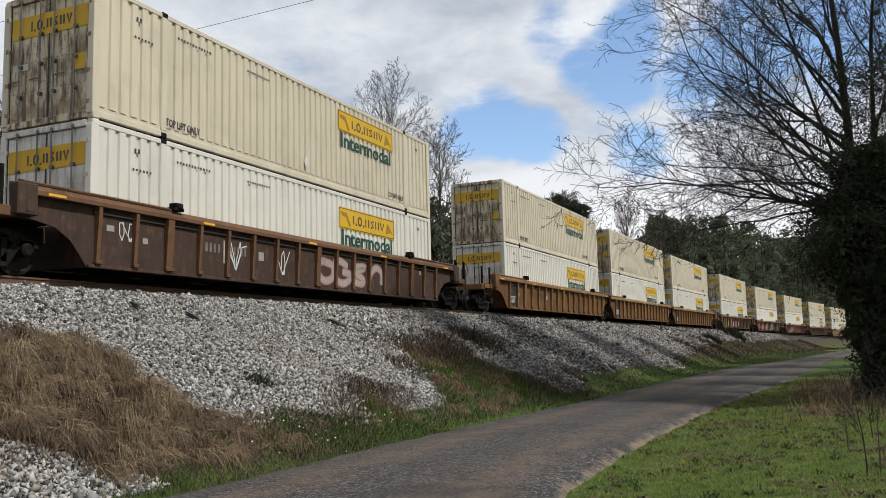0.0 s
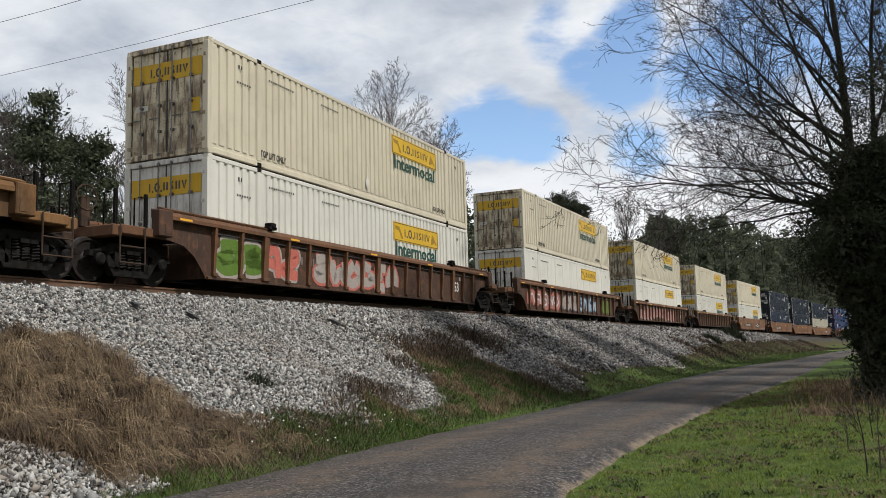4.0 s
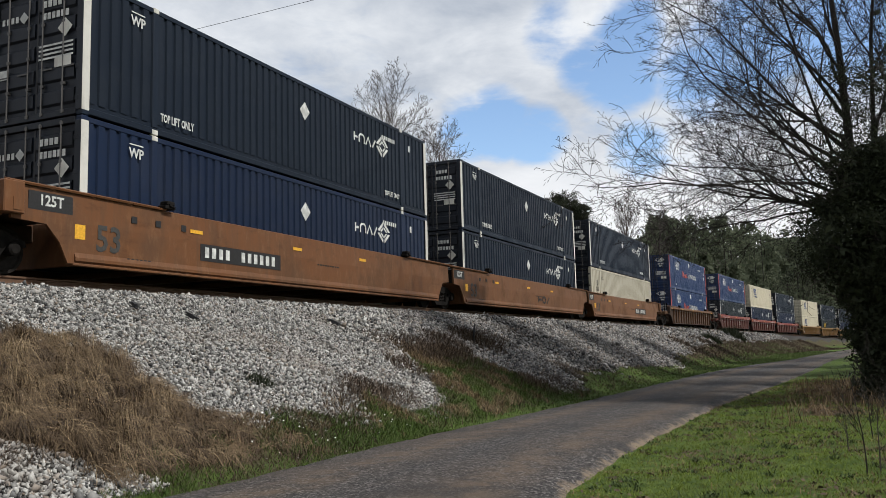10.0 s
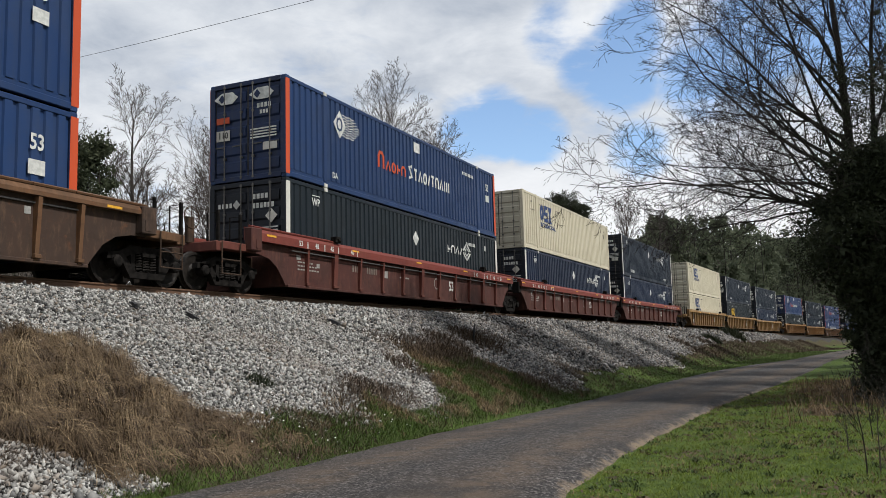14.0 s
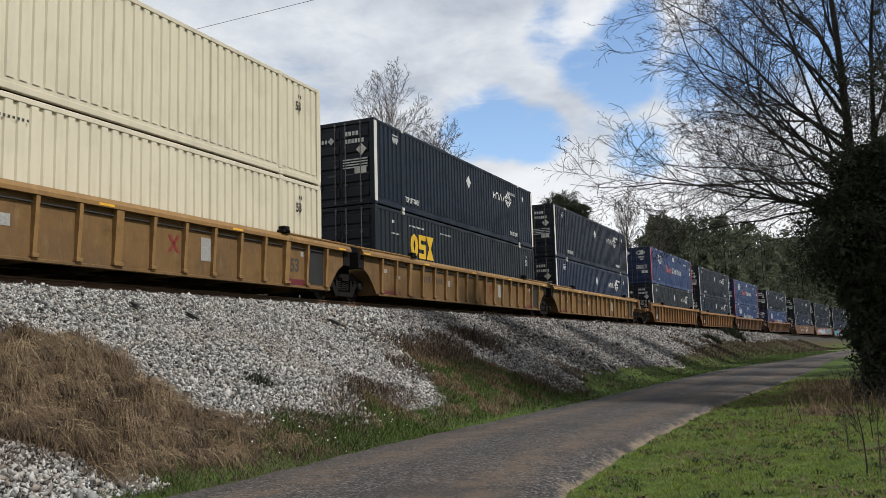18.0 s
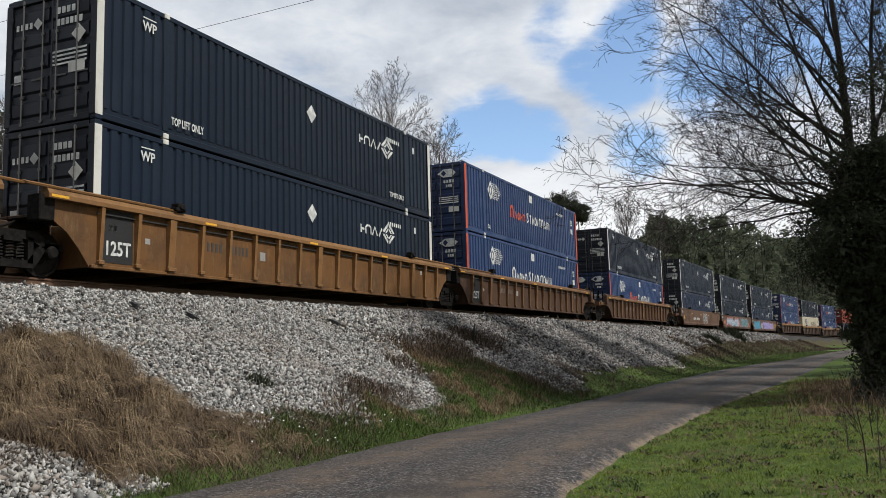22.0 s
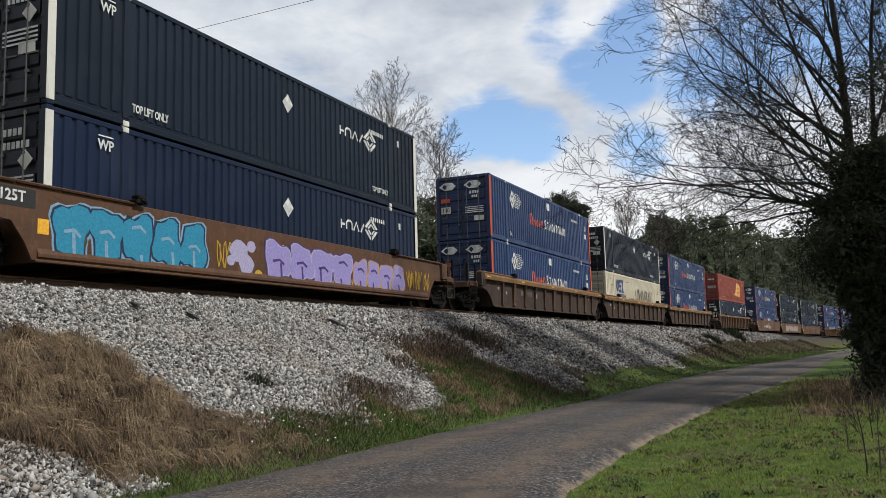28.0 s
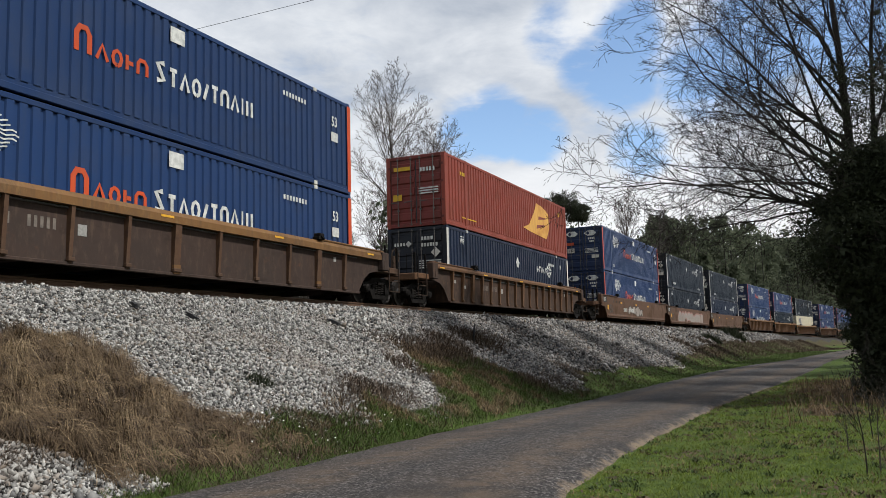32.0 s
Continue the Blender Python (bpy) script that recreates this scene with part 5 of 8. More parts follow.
def make_blue(two_tone):
    b = base_container("blue corrugated container with orange corner posts and painted trade name", "fold", M_BLUE, M_BLUEDOOR, M_ORANGE)
    rng = random.Random(12)

    big = name_blocks([("arch", 0.7)], -2.80, -2.34, 1.18, 1.82, 0.2)
    small = name_blocks([("zig", 0.8), ("ring", 0.7), ("rack", 0.6), ("arch", 0.75)], -2.26, -0.75, 1.19, 1.60, 0.22)
    part("trade_name", poly_sheet("x", big + small, OUT), M_ORANGE if two_tone else M_LETTER, b)
    big = name_blocks([("bow", 0.55)], -0.56, -0.18, 1.18, 1.80, 0.2)
    small = name_blocks([("gate", 0.65), ("zig", 0.75), ("ring", 0.7), ("slash", 0.5), ("gate", 0.65), ("arch", 0.7), ("zig", 0.75), ("stem", 0.3), ("pair", 0.7)], -0.12, 3.05, 1.20, 1.68, 0.2)
    part("trade_name", poly_sheet("x", big + small, OUT), M_LETTER, b)
    # diamond badge with wavy tails
    part("badge", poly_sheet("x", [diamond((-5.20, 2.10), 0.36, 0.44)], OUT), M_LETTER, b)
    part("badge_core", poly_sheet("x", stroke([(-5.22 + 0.15 * math.cos(k * 0.7854), 2.10 + 0.19 * math.sin(k * 0.7854)) for k in range(9)], 0.07), OUT + 0.005), M_BLUE, b)
    waves = []
    for i in range(9):
        z = 2.44 - i * 0.080
        a0 = -4.86 - abs(4 - i) * 0.05
        pts = [(a0 + k * 0.088, z + 0.022 * math.sin(k * 1.6)) for k in range(11 - abs(4 - i) // 2)]
        waves.append(pts + [(a, zz - 0.03) for a, zz in reversed(pts)])
    part("badge_tail", poly_sheet("x", waves, OUT), M_LETTER, b)
    part("number_panel", sheet("x", [(-0.07, 0.41, 2.30, 2.66)], OUT), M_LETTER, b)
    write(b, "53", 0.42, M_LETTER, "x", 7.12, 2.10, OUT + 0.003, 0.8)
    part("stencil", sheet("x", [(6.93, 7.31, 1.5, 1.78)] + bars(4.4, 5.6, 2.25, 2.38, 8, rng, 0.4), OUT), M_LETTER, b)
    write(b, "DA", 0.24, M_LETTER, "x", -5.5, 0.45, OUT + 0.003, 0.9)
    hexes = []
    for cx in (-0.72, 0.5):
        hexes.append([(cx - 0.42, 2.45), (cx - 0.15, 2.62), (cx + 0.22, 2.62), (cx + 0.42, 2.45), (cx + 0.22, 2.28), (cx - 0.15, 2.28)])
    part("badge", poly_sheet("y", hexes, DOORFACE + 0.02), M_LETTER, b)
    part("badge_core", poly_sheet("y", [diamond((-0.86, 2.45), 0.12, 0.13), diamond((0.36, 2.45), 0.12, 0.13)], DOORFACE + 0.026), M_BLUEDOOR, b)
    part("stencil", sheet("y", bars(0.35, 0.85, 2.04, 2.17, 4, rng, 0.3) + bars(0.45, 0.75, 1.86, 1.97, 3, rng, 0.3) + [(0.12, 1.0, 1.42 - i * 0.08, 1.46 - i * 0.08) for i in range(4)], DOORFACE + 0.02), M_LETTER, b)
    part("door_plate", sheet("y", [(0.55, 1.02, 0.82, 1.04)], DOORFACE + 0.02), M_POST, b, "pale data plate")
    part("orange_plate", sheet("y", [(-1.05, -0.6, 1.72, 1.90)], DOORFACE + 0.02), M_ORANGE, b)
    part("number_panel", sheet("y", [(-1.05, -0.58, 1.22, 1.52)], DOORFACE + 0.022), M_POST, b)
    write(b, "110", 0.26, M_INK, "y", -0.815, 1.37, DOORFACE + 0.029, 0.9)
    return b


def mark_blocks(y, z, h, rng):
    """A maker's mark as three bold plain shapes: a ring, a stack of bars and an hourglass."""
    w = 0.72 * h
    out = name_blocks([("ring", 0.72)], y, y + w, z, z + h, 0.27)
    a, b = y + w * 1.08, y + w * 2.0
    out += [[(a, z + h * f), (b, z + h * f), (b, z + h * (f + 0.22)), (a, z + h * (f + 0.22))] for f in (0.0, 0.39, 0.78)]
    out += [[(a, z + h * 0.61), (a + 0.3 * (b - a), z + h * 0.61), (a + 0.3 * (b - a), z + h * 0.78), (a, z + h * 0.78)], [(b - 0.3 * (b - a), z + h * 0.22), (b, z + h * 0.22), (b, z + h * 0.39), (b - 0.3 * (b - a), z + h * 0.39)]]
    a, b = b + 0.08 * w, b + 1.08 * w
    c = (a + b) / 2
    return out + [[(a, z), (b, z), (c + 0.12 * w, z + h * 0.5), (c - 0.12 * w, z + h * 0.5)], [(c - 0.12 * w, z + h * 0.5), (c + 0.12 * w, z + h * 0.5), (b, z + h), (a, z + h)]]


def scrawl(cx, z, w, h, rng, pen=0.045):
    """One looping spray line as a chain of short strokes."""
    pts = []
    n = 16
    ph, fx = rng.uniform(0, 6), rng.choice((2, 3))
    for i in range(n):
        u = i / (n - 1)
        pts.append((cx + w * (u - 0.5) + 0.25 * w * math.sin(u * 6.28 * fx + ph), z + h * (0.5 + 0.45 * math.sin(u * 6.28 * (fx + 1) + ph * 1.7))))
    polys = []
    for (a, b), (c, d) in zip(pts, pts[1:]):
        l = math.hypot(c - a, d - b) or 1
        nx, nz = -(d - b) / l * pen / 2, (c - a) / l * pen / 2
        polys.append([(a + nx, b + nz), (c + nx, d + nz), (c - nx, d - nz), (a - nx, b - nz)])
    return polys


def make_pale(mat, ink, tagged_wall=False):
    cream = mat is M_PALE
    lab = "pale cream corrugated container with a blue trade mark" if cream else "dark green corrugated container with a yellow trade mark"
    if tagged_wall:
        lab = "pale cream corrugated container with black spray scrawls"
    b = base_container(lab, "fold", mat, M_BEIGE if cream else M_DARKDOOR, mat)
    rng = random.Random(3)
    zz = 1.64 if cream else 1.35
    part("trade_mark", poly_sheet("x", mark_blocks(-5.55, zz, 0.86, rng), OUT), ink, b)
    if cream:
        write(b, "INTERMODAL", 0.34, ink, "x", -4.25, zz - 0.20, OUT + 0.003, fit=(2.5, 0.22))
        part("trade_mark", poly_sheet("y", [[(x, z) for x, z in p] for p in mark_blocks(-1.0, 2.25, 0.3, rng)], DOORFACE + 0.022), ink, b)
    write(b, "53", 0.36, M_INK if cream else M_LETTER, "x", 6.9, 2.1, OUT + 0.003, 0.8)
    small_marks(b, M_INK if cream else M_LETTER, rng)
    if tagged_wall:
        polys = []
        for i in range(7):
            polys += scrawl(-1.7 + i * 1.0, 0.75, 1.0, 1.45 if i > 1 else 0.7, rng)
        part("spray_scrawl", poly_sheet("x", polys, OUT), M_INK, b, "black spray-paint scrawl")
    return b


def make_plain_beige():
    b = base_container("plain beige corrugated container with few marks", "fold", M_BEIGE, M_DARKDOOR, M_BEIGE)
    write(b, "53", 0.42, M_INK, "x", -6.75, 1.95, OUT + 0.003, 0.8)
    write(b, "XHC", 0.34, M_INK, "x", -6.75, 1.58, OUT + 0.003, 0.8)
    part("stencil", sheet("x", [(-5.7, -5.62, 2.2, 2.42), (-5.45, -5.37, 2.2, 2.42)], OUT), M_INK, b)
    return b


def make_red():
    b = base_container("faded red corrugated container with a yellow emblem", "fold", M_RED, paint("dark_red_door_paint", (0.16, 0.028, 0.022), dirt=(0.06, 0.04, 0.03), amount=0.4, streak=0.4), M_RED)
    rng = random.Random(8)
    m = paint("yellow_emblem_paint", (0.66, 0.36, 0.07), dirt=(0.3, 0.07, 0.05), amount=0.5, streak=0.4)
    part("emblem", poly_sheet("x", [[(0.9, 0.95), (2.0, 0.85), (4.5, 0.72), (4.95, 1.3), (4.9, 2.1), (3.9, 2.35), (3.0, 2.42), (2.6, 1.9), (1.8, 1.2)]], OUT), m, b, "large yellow emblem")
    part("emblem_slot", poly_sheet("x", [[(2.9, 1.1), (4.2, 1.35), (4.2, 1.45), (3.0, 1.3)], [(3.2, 1.6), (4.4, 1.75), (4.4, 1.82), (3.3, 1.78)]], OUT + 0.004), M_RED, b)
    part("stencil", sheet("x", [(-6.5, -5.0, 0.45, 0.5), (6.6, 6.9, 2.2, 2.4)] + bars(-6.6, -5.9, 2.2, 2.35, 4, rng), OUT), M_YELLOW, b)
    part("stencil", sheet("y", bars(0.2, 0.9, 2.2, 2.36, 5, rng) + [(0.15, 1.0, 1.5 - i * 0.1, 1.55 - i * 0.1) for i in range(3)], DOORFACE + 0.02), M_LETTER, b)
    part("yellow_plate", sheet("y", [(-1.0, -0.6, 1.1, 1.35), (-0.95, -0.2, 2.3, 2.45)], DOORFACE + 0.02), M_YELLOW, b)
    return b


MAKERS = {
    "cream": lambda: make_cream(False), "cream_low": lambda: make_cream(True), "cream_smooth": lambda: make_cream(True, "smooth"),
    "dark": lambda: make_dark(M_CHAR), "dark_navy": lambda: make_dark(M_NAVY), "dark_green": lambda: make_dark(M_GREEN),
    "blue": lambda: make_blue(True), "blue_white": lambda: make_blue(False),
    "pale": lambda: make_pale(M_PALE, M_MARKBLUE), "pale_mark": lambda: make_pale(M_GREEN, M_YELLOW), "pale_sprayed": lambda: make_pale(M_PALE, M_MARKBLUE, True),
    "bei": make_plain_beige, "red": make_red,
}
PROTO = {}


def container(kind, m):
    if kind not in PROTO:
        PROTO[kind] = MAKERS[kind]()
        PROTO[kind].matrix_basis = m
        return PROTO[kind]
    return copy_thing(PROTO[kind], m)
# ---------- well cars ----------
AXLE = 0.89
WHEEL_R = 0.457
CAR_MESH = {}


def shared(key, build):
    if key not in CAR_MESH:
        CAR_MESH[key] = build()
    return CAR_MESH[key]


def wheelset_mesh():
    mb = MB()
    for sg in (-1, 1):
        prof = [(0.68, 0.10), (0.68, 0.43), (0.69, WHEEL_R + 0.025), (0.715, WHEEL_R + 0.025), (0.73, WHEEL_R), (0.82, WHEEL_R - 0.006), (0.825, 0.40), (0.79, 0.37), (0.775, 0.20), (0.82, 0.15), (0.83, 0.09)]
        mb.lathe_x([(sg * x, r) for x, r in prof], 0, 0, 24)
    mb.lathe_x([(-1.12, 0.07), (-0.7, 0.085), (0.7, 0.085), (1.12, 0.07)], 0, 0, 10)
    for k in range(3):
        a = k * 2.094
        mb.box(1.12, 1.135, math.cos(a) * 0.05 - 0.015, math.cos(a) * 0.05 + 0.015, math.sin(a) * 0.05 - 0.015, math.sin(a) * 0.05 + 0.015)
    return mb.mesh("wheelset", M_WHEEL)


def sideframe_mesh(sg):
    mb = MB()
    outer = [(-1.16, 0.36), (-1.14, 0.60), (-0.80, 0.66), (-0.55, 0.80), (0.55, 0.80), (0.80, 0.66), (1.14, 0.60), (1.16, 0.36), (1.02, 0.36), (1.02, 0.52), (0.76, 0.52), (0.74, 0.40), (0.52, 0.16), (-0.52, 0.16), (-0.74, 0.40), (-0.76, 0.52), (-1.02, 0.52), (-1.02, 0.36)]
    top = [(-1.16, 0.50), (-1.14, 0.62), (-0.80, 0.68), (-0.55, 0.82), (0.55, 0.82), (0.80, 0.68), (1.14, 0.62), (1.16, 0.50), (0.70, 0.53), (0.42, 0.66), (-0.42, 0.66), (-0.70, 0.53)]
    low = [(-0.80, 0.56), (-0.62, 0.56), (-0.36, 0.27), (0.36, 0.27), (0.62, 0.56), (0.80, 0.56), (0.50, 0.13), (-0.50, 0.13)]
    a, b = sorted((sg * 0.94, sg * 1.10))
    mb.prism(top, "x", a, b).prism(low, "x", a, b)
    for y in (-0.42, 0.42):
        mb.box(a, b, y - 0.06, y + 0.06, 0.22, 0.70)
    for y in (-AXLE, AXLE):
        mb.box(a, b, y - 0.16, y + 0.16, 0.50, 0.62)
        mb.lathe_x([(sg * 0.92, 0.13), (sg * 1.14, 0.13), (sg * 1.17, 0.09)], y, WHEEL_R, 12)
    return mb.mesh("side_frame", M_UNDER)


def spring_mesh(sg):
    mb = MB()
    for y in (-0.22, 0.0, 0.22):
        mb.tube([(sg * 1.02 + 0.085 * math.cos(k * 1.0472), y + 0.085 * math.sin(k * 1.0472), 0.28 + k * 0.0097) for k in range(37)], 0.017, 5)
    return mb.mesh("spring_nest", M_SPRING)


def bolster_mesh():
    mb = MB().prism([(-1.15, 0.60), (-0.5, 0.52), (0.5, 0.52), (1.15, 0.60), (1.15, 0.68), (0.45, 0.74), (-0.45, 0.74), (-1.15, 0.68)], "y", -0.2, 0.2)
    mb.lathe_x([(-0.02, 0.01), (0.02, 0.01)], 0, 0.74, 6)
    for y in (-0.5, 0.5):
        mb.box(-0.85, 0.85, y - 0.05, y + 0.05, 0.34, 0.44)
    return mb.mesh("truck", M_UNDER)


def add_truck(car, y):
    t = part("truck", shared("bolster", bolster_mesh), M_UNDER, car, "grimy cast-steel railway truck")
    t.location = (0, y, 0)
    for sg in (-1, 1):
        part("side_frame", shared(("sf", sg), lambda: sideframe_mesh(sg)), M_UNDER, t)
        part("spring_nest", shared(("sp", sg), lambda: spring_mesh(sg)), M_SPRING, t)
    for a in (-AXLE, AXLE):
        part("wheelset", shared("ws", wheelset_mesh), M_WHEEL, t).location = (0, a, WHEEL_R)
    return t


JOINT = 9.75           # from the middle of a unit to the pivot it shares with its neighbour


def ribbed_side(sg, ends, mat):
    """Outer wall of a ribbed well with wheel arches, seen from the side."""
    pts = []
    for e, k in zip(ends, (-1, 1)):
        if e == "E":
            arc = [(k * 9.95, 0.98), (k * 9.45, 0.98), (k * 9.0, 0.90), (k * 8.65, 0.70), (k * 8.40, 0.42), (k * 8.24, 0.22)]
        else:
            arc = [(k * 9.35, 1.05), (k * 9.1, 1.02), (k * 8.8, 0.85), (k * 8.5, 0.55), (k * 8.24, 0.22)]
        pts += arc if k < 0 else arc[::-1]
    yl, yr = pts[0][0], pts[-1][0]
    pts += [(yr, 1.46), (yl, 1.46)]
    a, b = sorted((sg * 1.37, sg * 1.405))
    return MB().prism(pts, "x", a, b).mesh("side_wall", mat), yl, yr


def chord_mesh(sg, yl, yr, mat, deep=0.0):
    """Top edge: a boxed lip that leans inwards, with raised guide plates over the ends."""
    p = [(sg * 1.33, 1.42 - deep), (sg * 1.56, 1.42 - deep), (sg * 1.56, 1.50), (sg * 1.50, 1.60), (sg * 1.33, 1.63)]
    mb = MB().prism(p, "y", yl, yr)
    return mb.mesh("top_chord", mat)


def guide_mesh(sg, mat):
    p = [(sg * 1.34, 1.634), (sg * 1.515, 1.606), (sg * 1.53, 1.64), (sg * 1.36, 1.70)]
    mb = MB()
    for i in range(4):
        mb.prism(p, "y", -1.95 + i * 0.98, -1.95 + i * 0.98 + 0.96)
    return mb.mesh("guide_plate", mat)


def rib_mesh(sg, w, mat):
    mb = MB()
    p = [(sg * 1.40, 0.24), (sg * 1.47, 0.24), (sg * 1.545, 1.41), (sg * 1.40, 1.41)]
    mb.prism(p, "y", -w / 2, w / 2)
    a, b = sorted((sg * 1.44, sg * 1.52))
    mb.box(a, b, -w / 2 - 0.03, w / 2 + 0.03, 0.28, 0.36, 0.01)
    return mb.mesh("rib", mat)


def lock_mesh(sg):
    a, b = sorted((sg * 1.38, sg * 1.60))
    mb = MB().box(a, b, -0.16, 0.16, 1.62, 1.70, 0.01).box(a, b, -0.10, 0.14, 1.70, 1.80, 0.02)
    mb.tube([(sg * 1.60, -0.05, 1.70), (sg * 1.60, 0.10, 1.66)], 0.035, 6)
    return mb.mesh("box_lock", M_UNDER)


def smooth_side(sg, ends, mat):
    """Outer wall of a smooth well: a deep plate with a folded top."""
    pts = []
    for e, k in zip(ends, (-1, 1)):
        arc = [(k * 9.75, 0.95), (k * 9.0, 0.92), (k * 8.70, 0.62), (k * 8.5, 0.24)] if e == "E" else [(k * 9.45, 0.95), (k * 8.9, 0.9), (k * 8.62, 0.55), (k * 8.45, 0.24)]
        pts += arc if k < 0 else arc[::-1]
    yl, yr = pts[0][0], pts[-1][0]
    pts += [(yr, 1.02), (yl, 1.02)]
    mb = MB()
    a, b = sorted((sg * 1.44, sg * 1.50))
    mb.prism(pts, "x", a, b)
    # a rib pressed along the foot
    mb.prism([(sg * 1.498, 0.27), (sg * 1.535, 0.30), (sg * 1.535, 0.36), (sg * 1.498, 0.46)], "y", -8.35, 8.35)
    mb.prism([(sg * 1.42, 1.02), (sg * 1.50, 1.02), (sg * 1.472, 1.58), (sg * 1.36, 1.62), (sg * 1.34, 1.58), (sg * 1.42, 1.54)], "y", yl, yr)
    return mb.mesh("side_wall", mat), yl, yr


def end_parts(car, k, mat, kind):
    """Platform, couplers and steps at a free end."""
    y0, y1 = 8.3, 11.15
    mb = MB().box(-0.36, 0.36, min(k * y0, k * 11.4), max(k * y0, k * 11.4), 0.72, 1.05, 0.02)
    part("centre_sill", shared(("sill", k, mat.name), lambda: mb.mesh("centre_sill", M_GRIME)), mat, car)
    deck = shared(("deck", k, mat.name), lambda: MB().box(-1.30, 1.30, min(k * 8.35, k * 9.9), max(k * 8.35, k * 9.9), 1.08, 1.14, 0.01).box(-1.1, 1.1, min(k * 9.9, k * 11.0), max(k * 9.9, k * 11.0), 1.10, 1.15, 0.01).mesh("end_platform", M_GRIME))
    part("end_platform", deck, mat, car)

    def beam():
        b = MB().box(-1.42, 1.42, min(k * 10.85, k * 11.1), max(k * 10.85, k * 11.1), 0.92, 1.16, 0.02)
        for sx in (-1, 1):
            b.box(min(sx * 1.12, sx * 1.42), max(sx * 1.12, sx * 1.42), min(k * 9.85, k * 10.9), max(k * 9.85, k * 10.9), 0.98, 1.18, 0.02)
        return b.mesh("end_beam", M_RIB[kind])
    part("end_beam", shared(("beam", k, mat.name), beam), mat, car)

    for sx in (-1, 1):
        def jack():
            x0, x1 = sorted((sx * 1.36, sx * 1.60))
            b = MB().box(x0, x1, min(k * 9.55, k * 9.98), max(k * 9.55, k * 9.98), 1.02, 1.60, 0.02)
            return b.box(x0, x1 + 0.01, min(k * 9.62, k * 9.8), max(k * 9.62, k * 9.8), 1.08, 1.3).mesh("jacking_post", mat)
        part("jacking_post", shared(("jack", k, sx, mat.name), jack), mat, car)
    cp = shared(("coupler", k), lambda: MB().box(-0.09, 0.09, min(k * 11.3, k * 11.62), max(k * 11.3, k * 11.62), 0.78, 0.96, 0.02).prism([(-0.2, k * 11.58), (0.18, k * 11.58), (0.2, k * 11.72), (0.05, k * 11.80), (-0.16, k * 11.72)], "z", 0.72, 1.0).mesh("coupler", M_UNDER))
    part("coupler", cp, M_UNDER, car)
    for sx in (-1, 1):
        def steps():
            b = MB()
            x = sx * 1.46
            for dy in (10.25, 10.95):
                b.tube([(x, k * dy, 0.38), (x, k * dy, 1.16)], 0.018, 5)
            for z in (0.38, 0.72):
                b.tube([(x, k * 10.25, z), (x, k * 10.95, z)], 0.018, 5)
            return b.mesh("step", M_GRIME)
        part("step", shared(("step", k, sx, mat.name), steps), mat, car)

        def grab():
            b = MB()
            x = sx * 1.40
            b.tube([(x, 0, 1.15), (x, 0, 1.85), (x - sx * 0.35, 0, 1.85), (x - sx * 0.35, 0, 1.15)], 0.02, 5)
            b.box(min(x, x - sx * 0.06), max(x, x - sx * 0.06), -0.035, 0.035, 1.1, 1.9)
            return b.mesh("grab_iron", M_UNDER)
        for dy in (10.15, 11.0):
            part("grab_iron", shared(("grab", sx), grab), M_UNDER, car).location = (0, k * dy, 0)
    if k < 0:
        def wheel():
            b = MB()
            c = [(0.62, k * 11.05 + 0.27 * math.cos(i * 0.5236), 1.78 + 0.27 * math.sin(i * 0.5236)) for i in range(13)]
            b.tube(c, 0.018, 5)
            for i in range(4):
                b.tube([(0.62, k * 11.05, 1.78), c[i * 3]], 0.012, 4)
            b.box(0.5, 0.62, k * 11.05 - 0.12, k * 11.05 + 0.12, 1.15, 1.8, 0.02)
            return b.mesh("hand_brake", M_GRIME)
        part("hand_brake", shared(("hb", k, mat.name), wheel), mat, car)


def joint_parts(car, k, mat):
    """Half of the articulated connection to the next unit."""
    mb = shared(("jsill", k, mat.name), lambda: MB().box(-0.45, 0.45, min(k * 8.3, k * 9.7), max(k * 8.3, k * 9.7), 0.74, 1.08, 0.02).box(-1.32, 1.32, min(k * 8.35, k * 9.3), max(k * 8.35, k * 9.3), 1.10, 1.16, 0.01).mesh("joint_sill", M_GRIME))
    part("joint_sill", mb, mat, car)

    hose = shared(("hose", k), lambda: MB().tube([(0.6, k * 9.2, 1.1), (0.6, k * 9.5, 0.95), (0.6, k * 9.74, 0.9)], 0.025, 5).mesh("air_hose", M_UNDER))
    part("air_hose", hose, M_UNDER, car)
    for sx in (-1, 1):
        part("end_bracket", shared(("bracket", k, sx), lambda: MB().box(min(sx * 1.1, sx * 1.44), max(sx * 1.1, sx * 1.44), min(k * 9.1, k * 9.45), max(k * 9.1, k * 9.45), 1.0, 1.5, 0.02).mesh("end_bracket", M_UNDER)), M_UNDER, car)


CAR_LABEL = {
    "brown": "dark brown ribbed well car of a freight train", "rust": "rusty brown ribbed well car with paint scrawls",
    "tan": "tan-orange ribbed well car with rust stains", "gold": "yellow-tan ribbed well car with black panels",
    "dusk": "dusky brown ribbed well car with a worn orange top edge", "umber": "brown-orange ribbed well car of a freight train", "maroon": "maroon ribbed well car with yellow reflectors",
    "orange": "smooth orange-brown well car", "smooth_brown": "smooth rusty brown well car with graffiti",
}


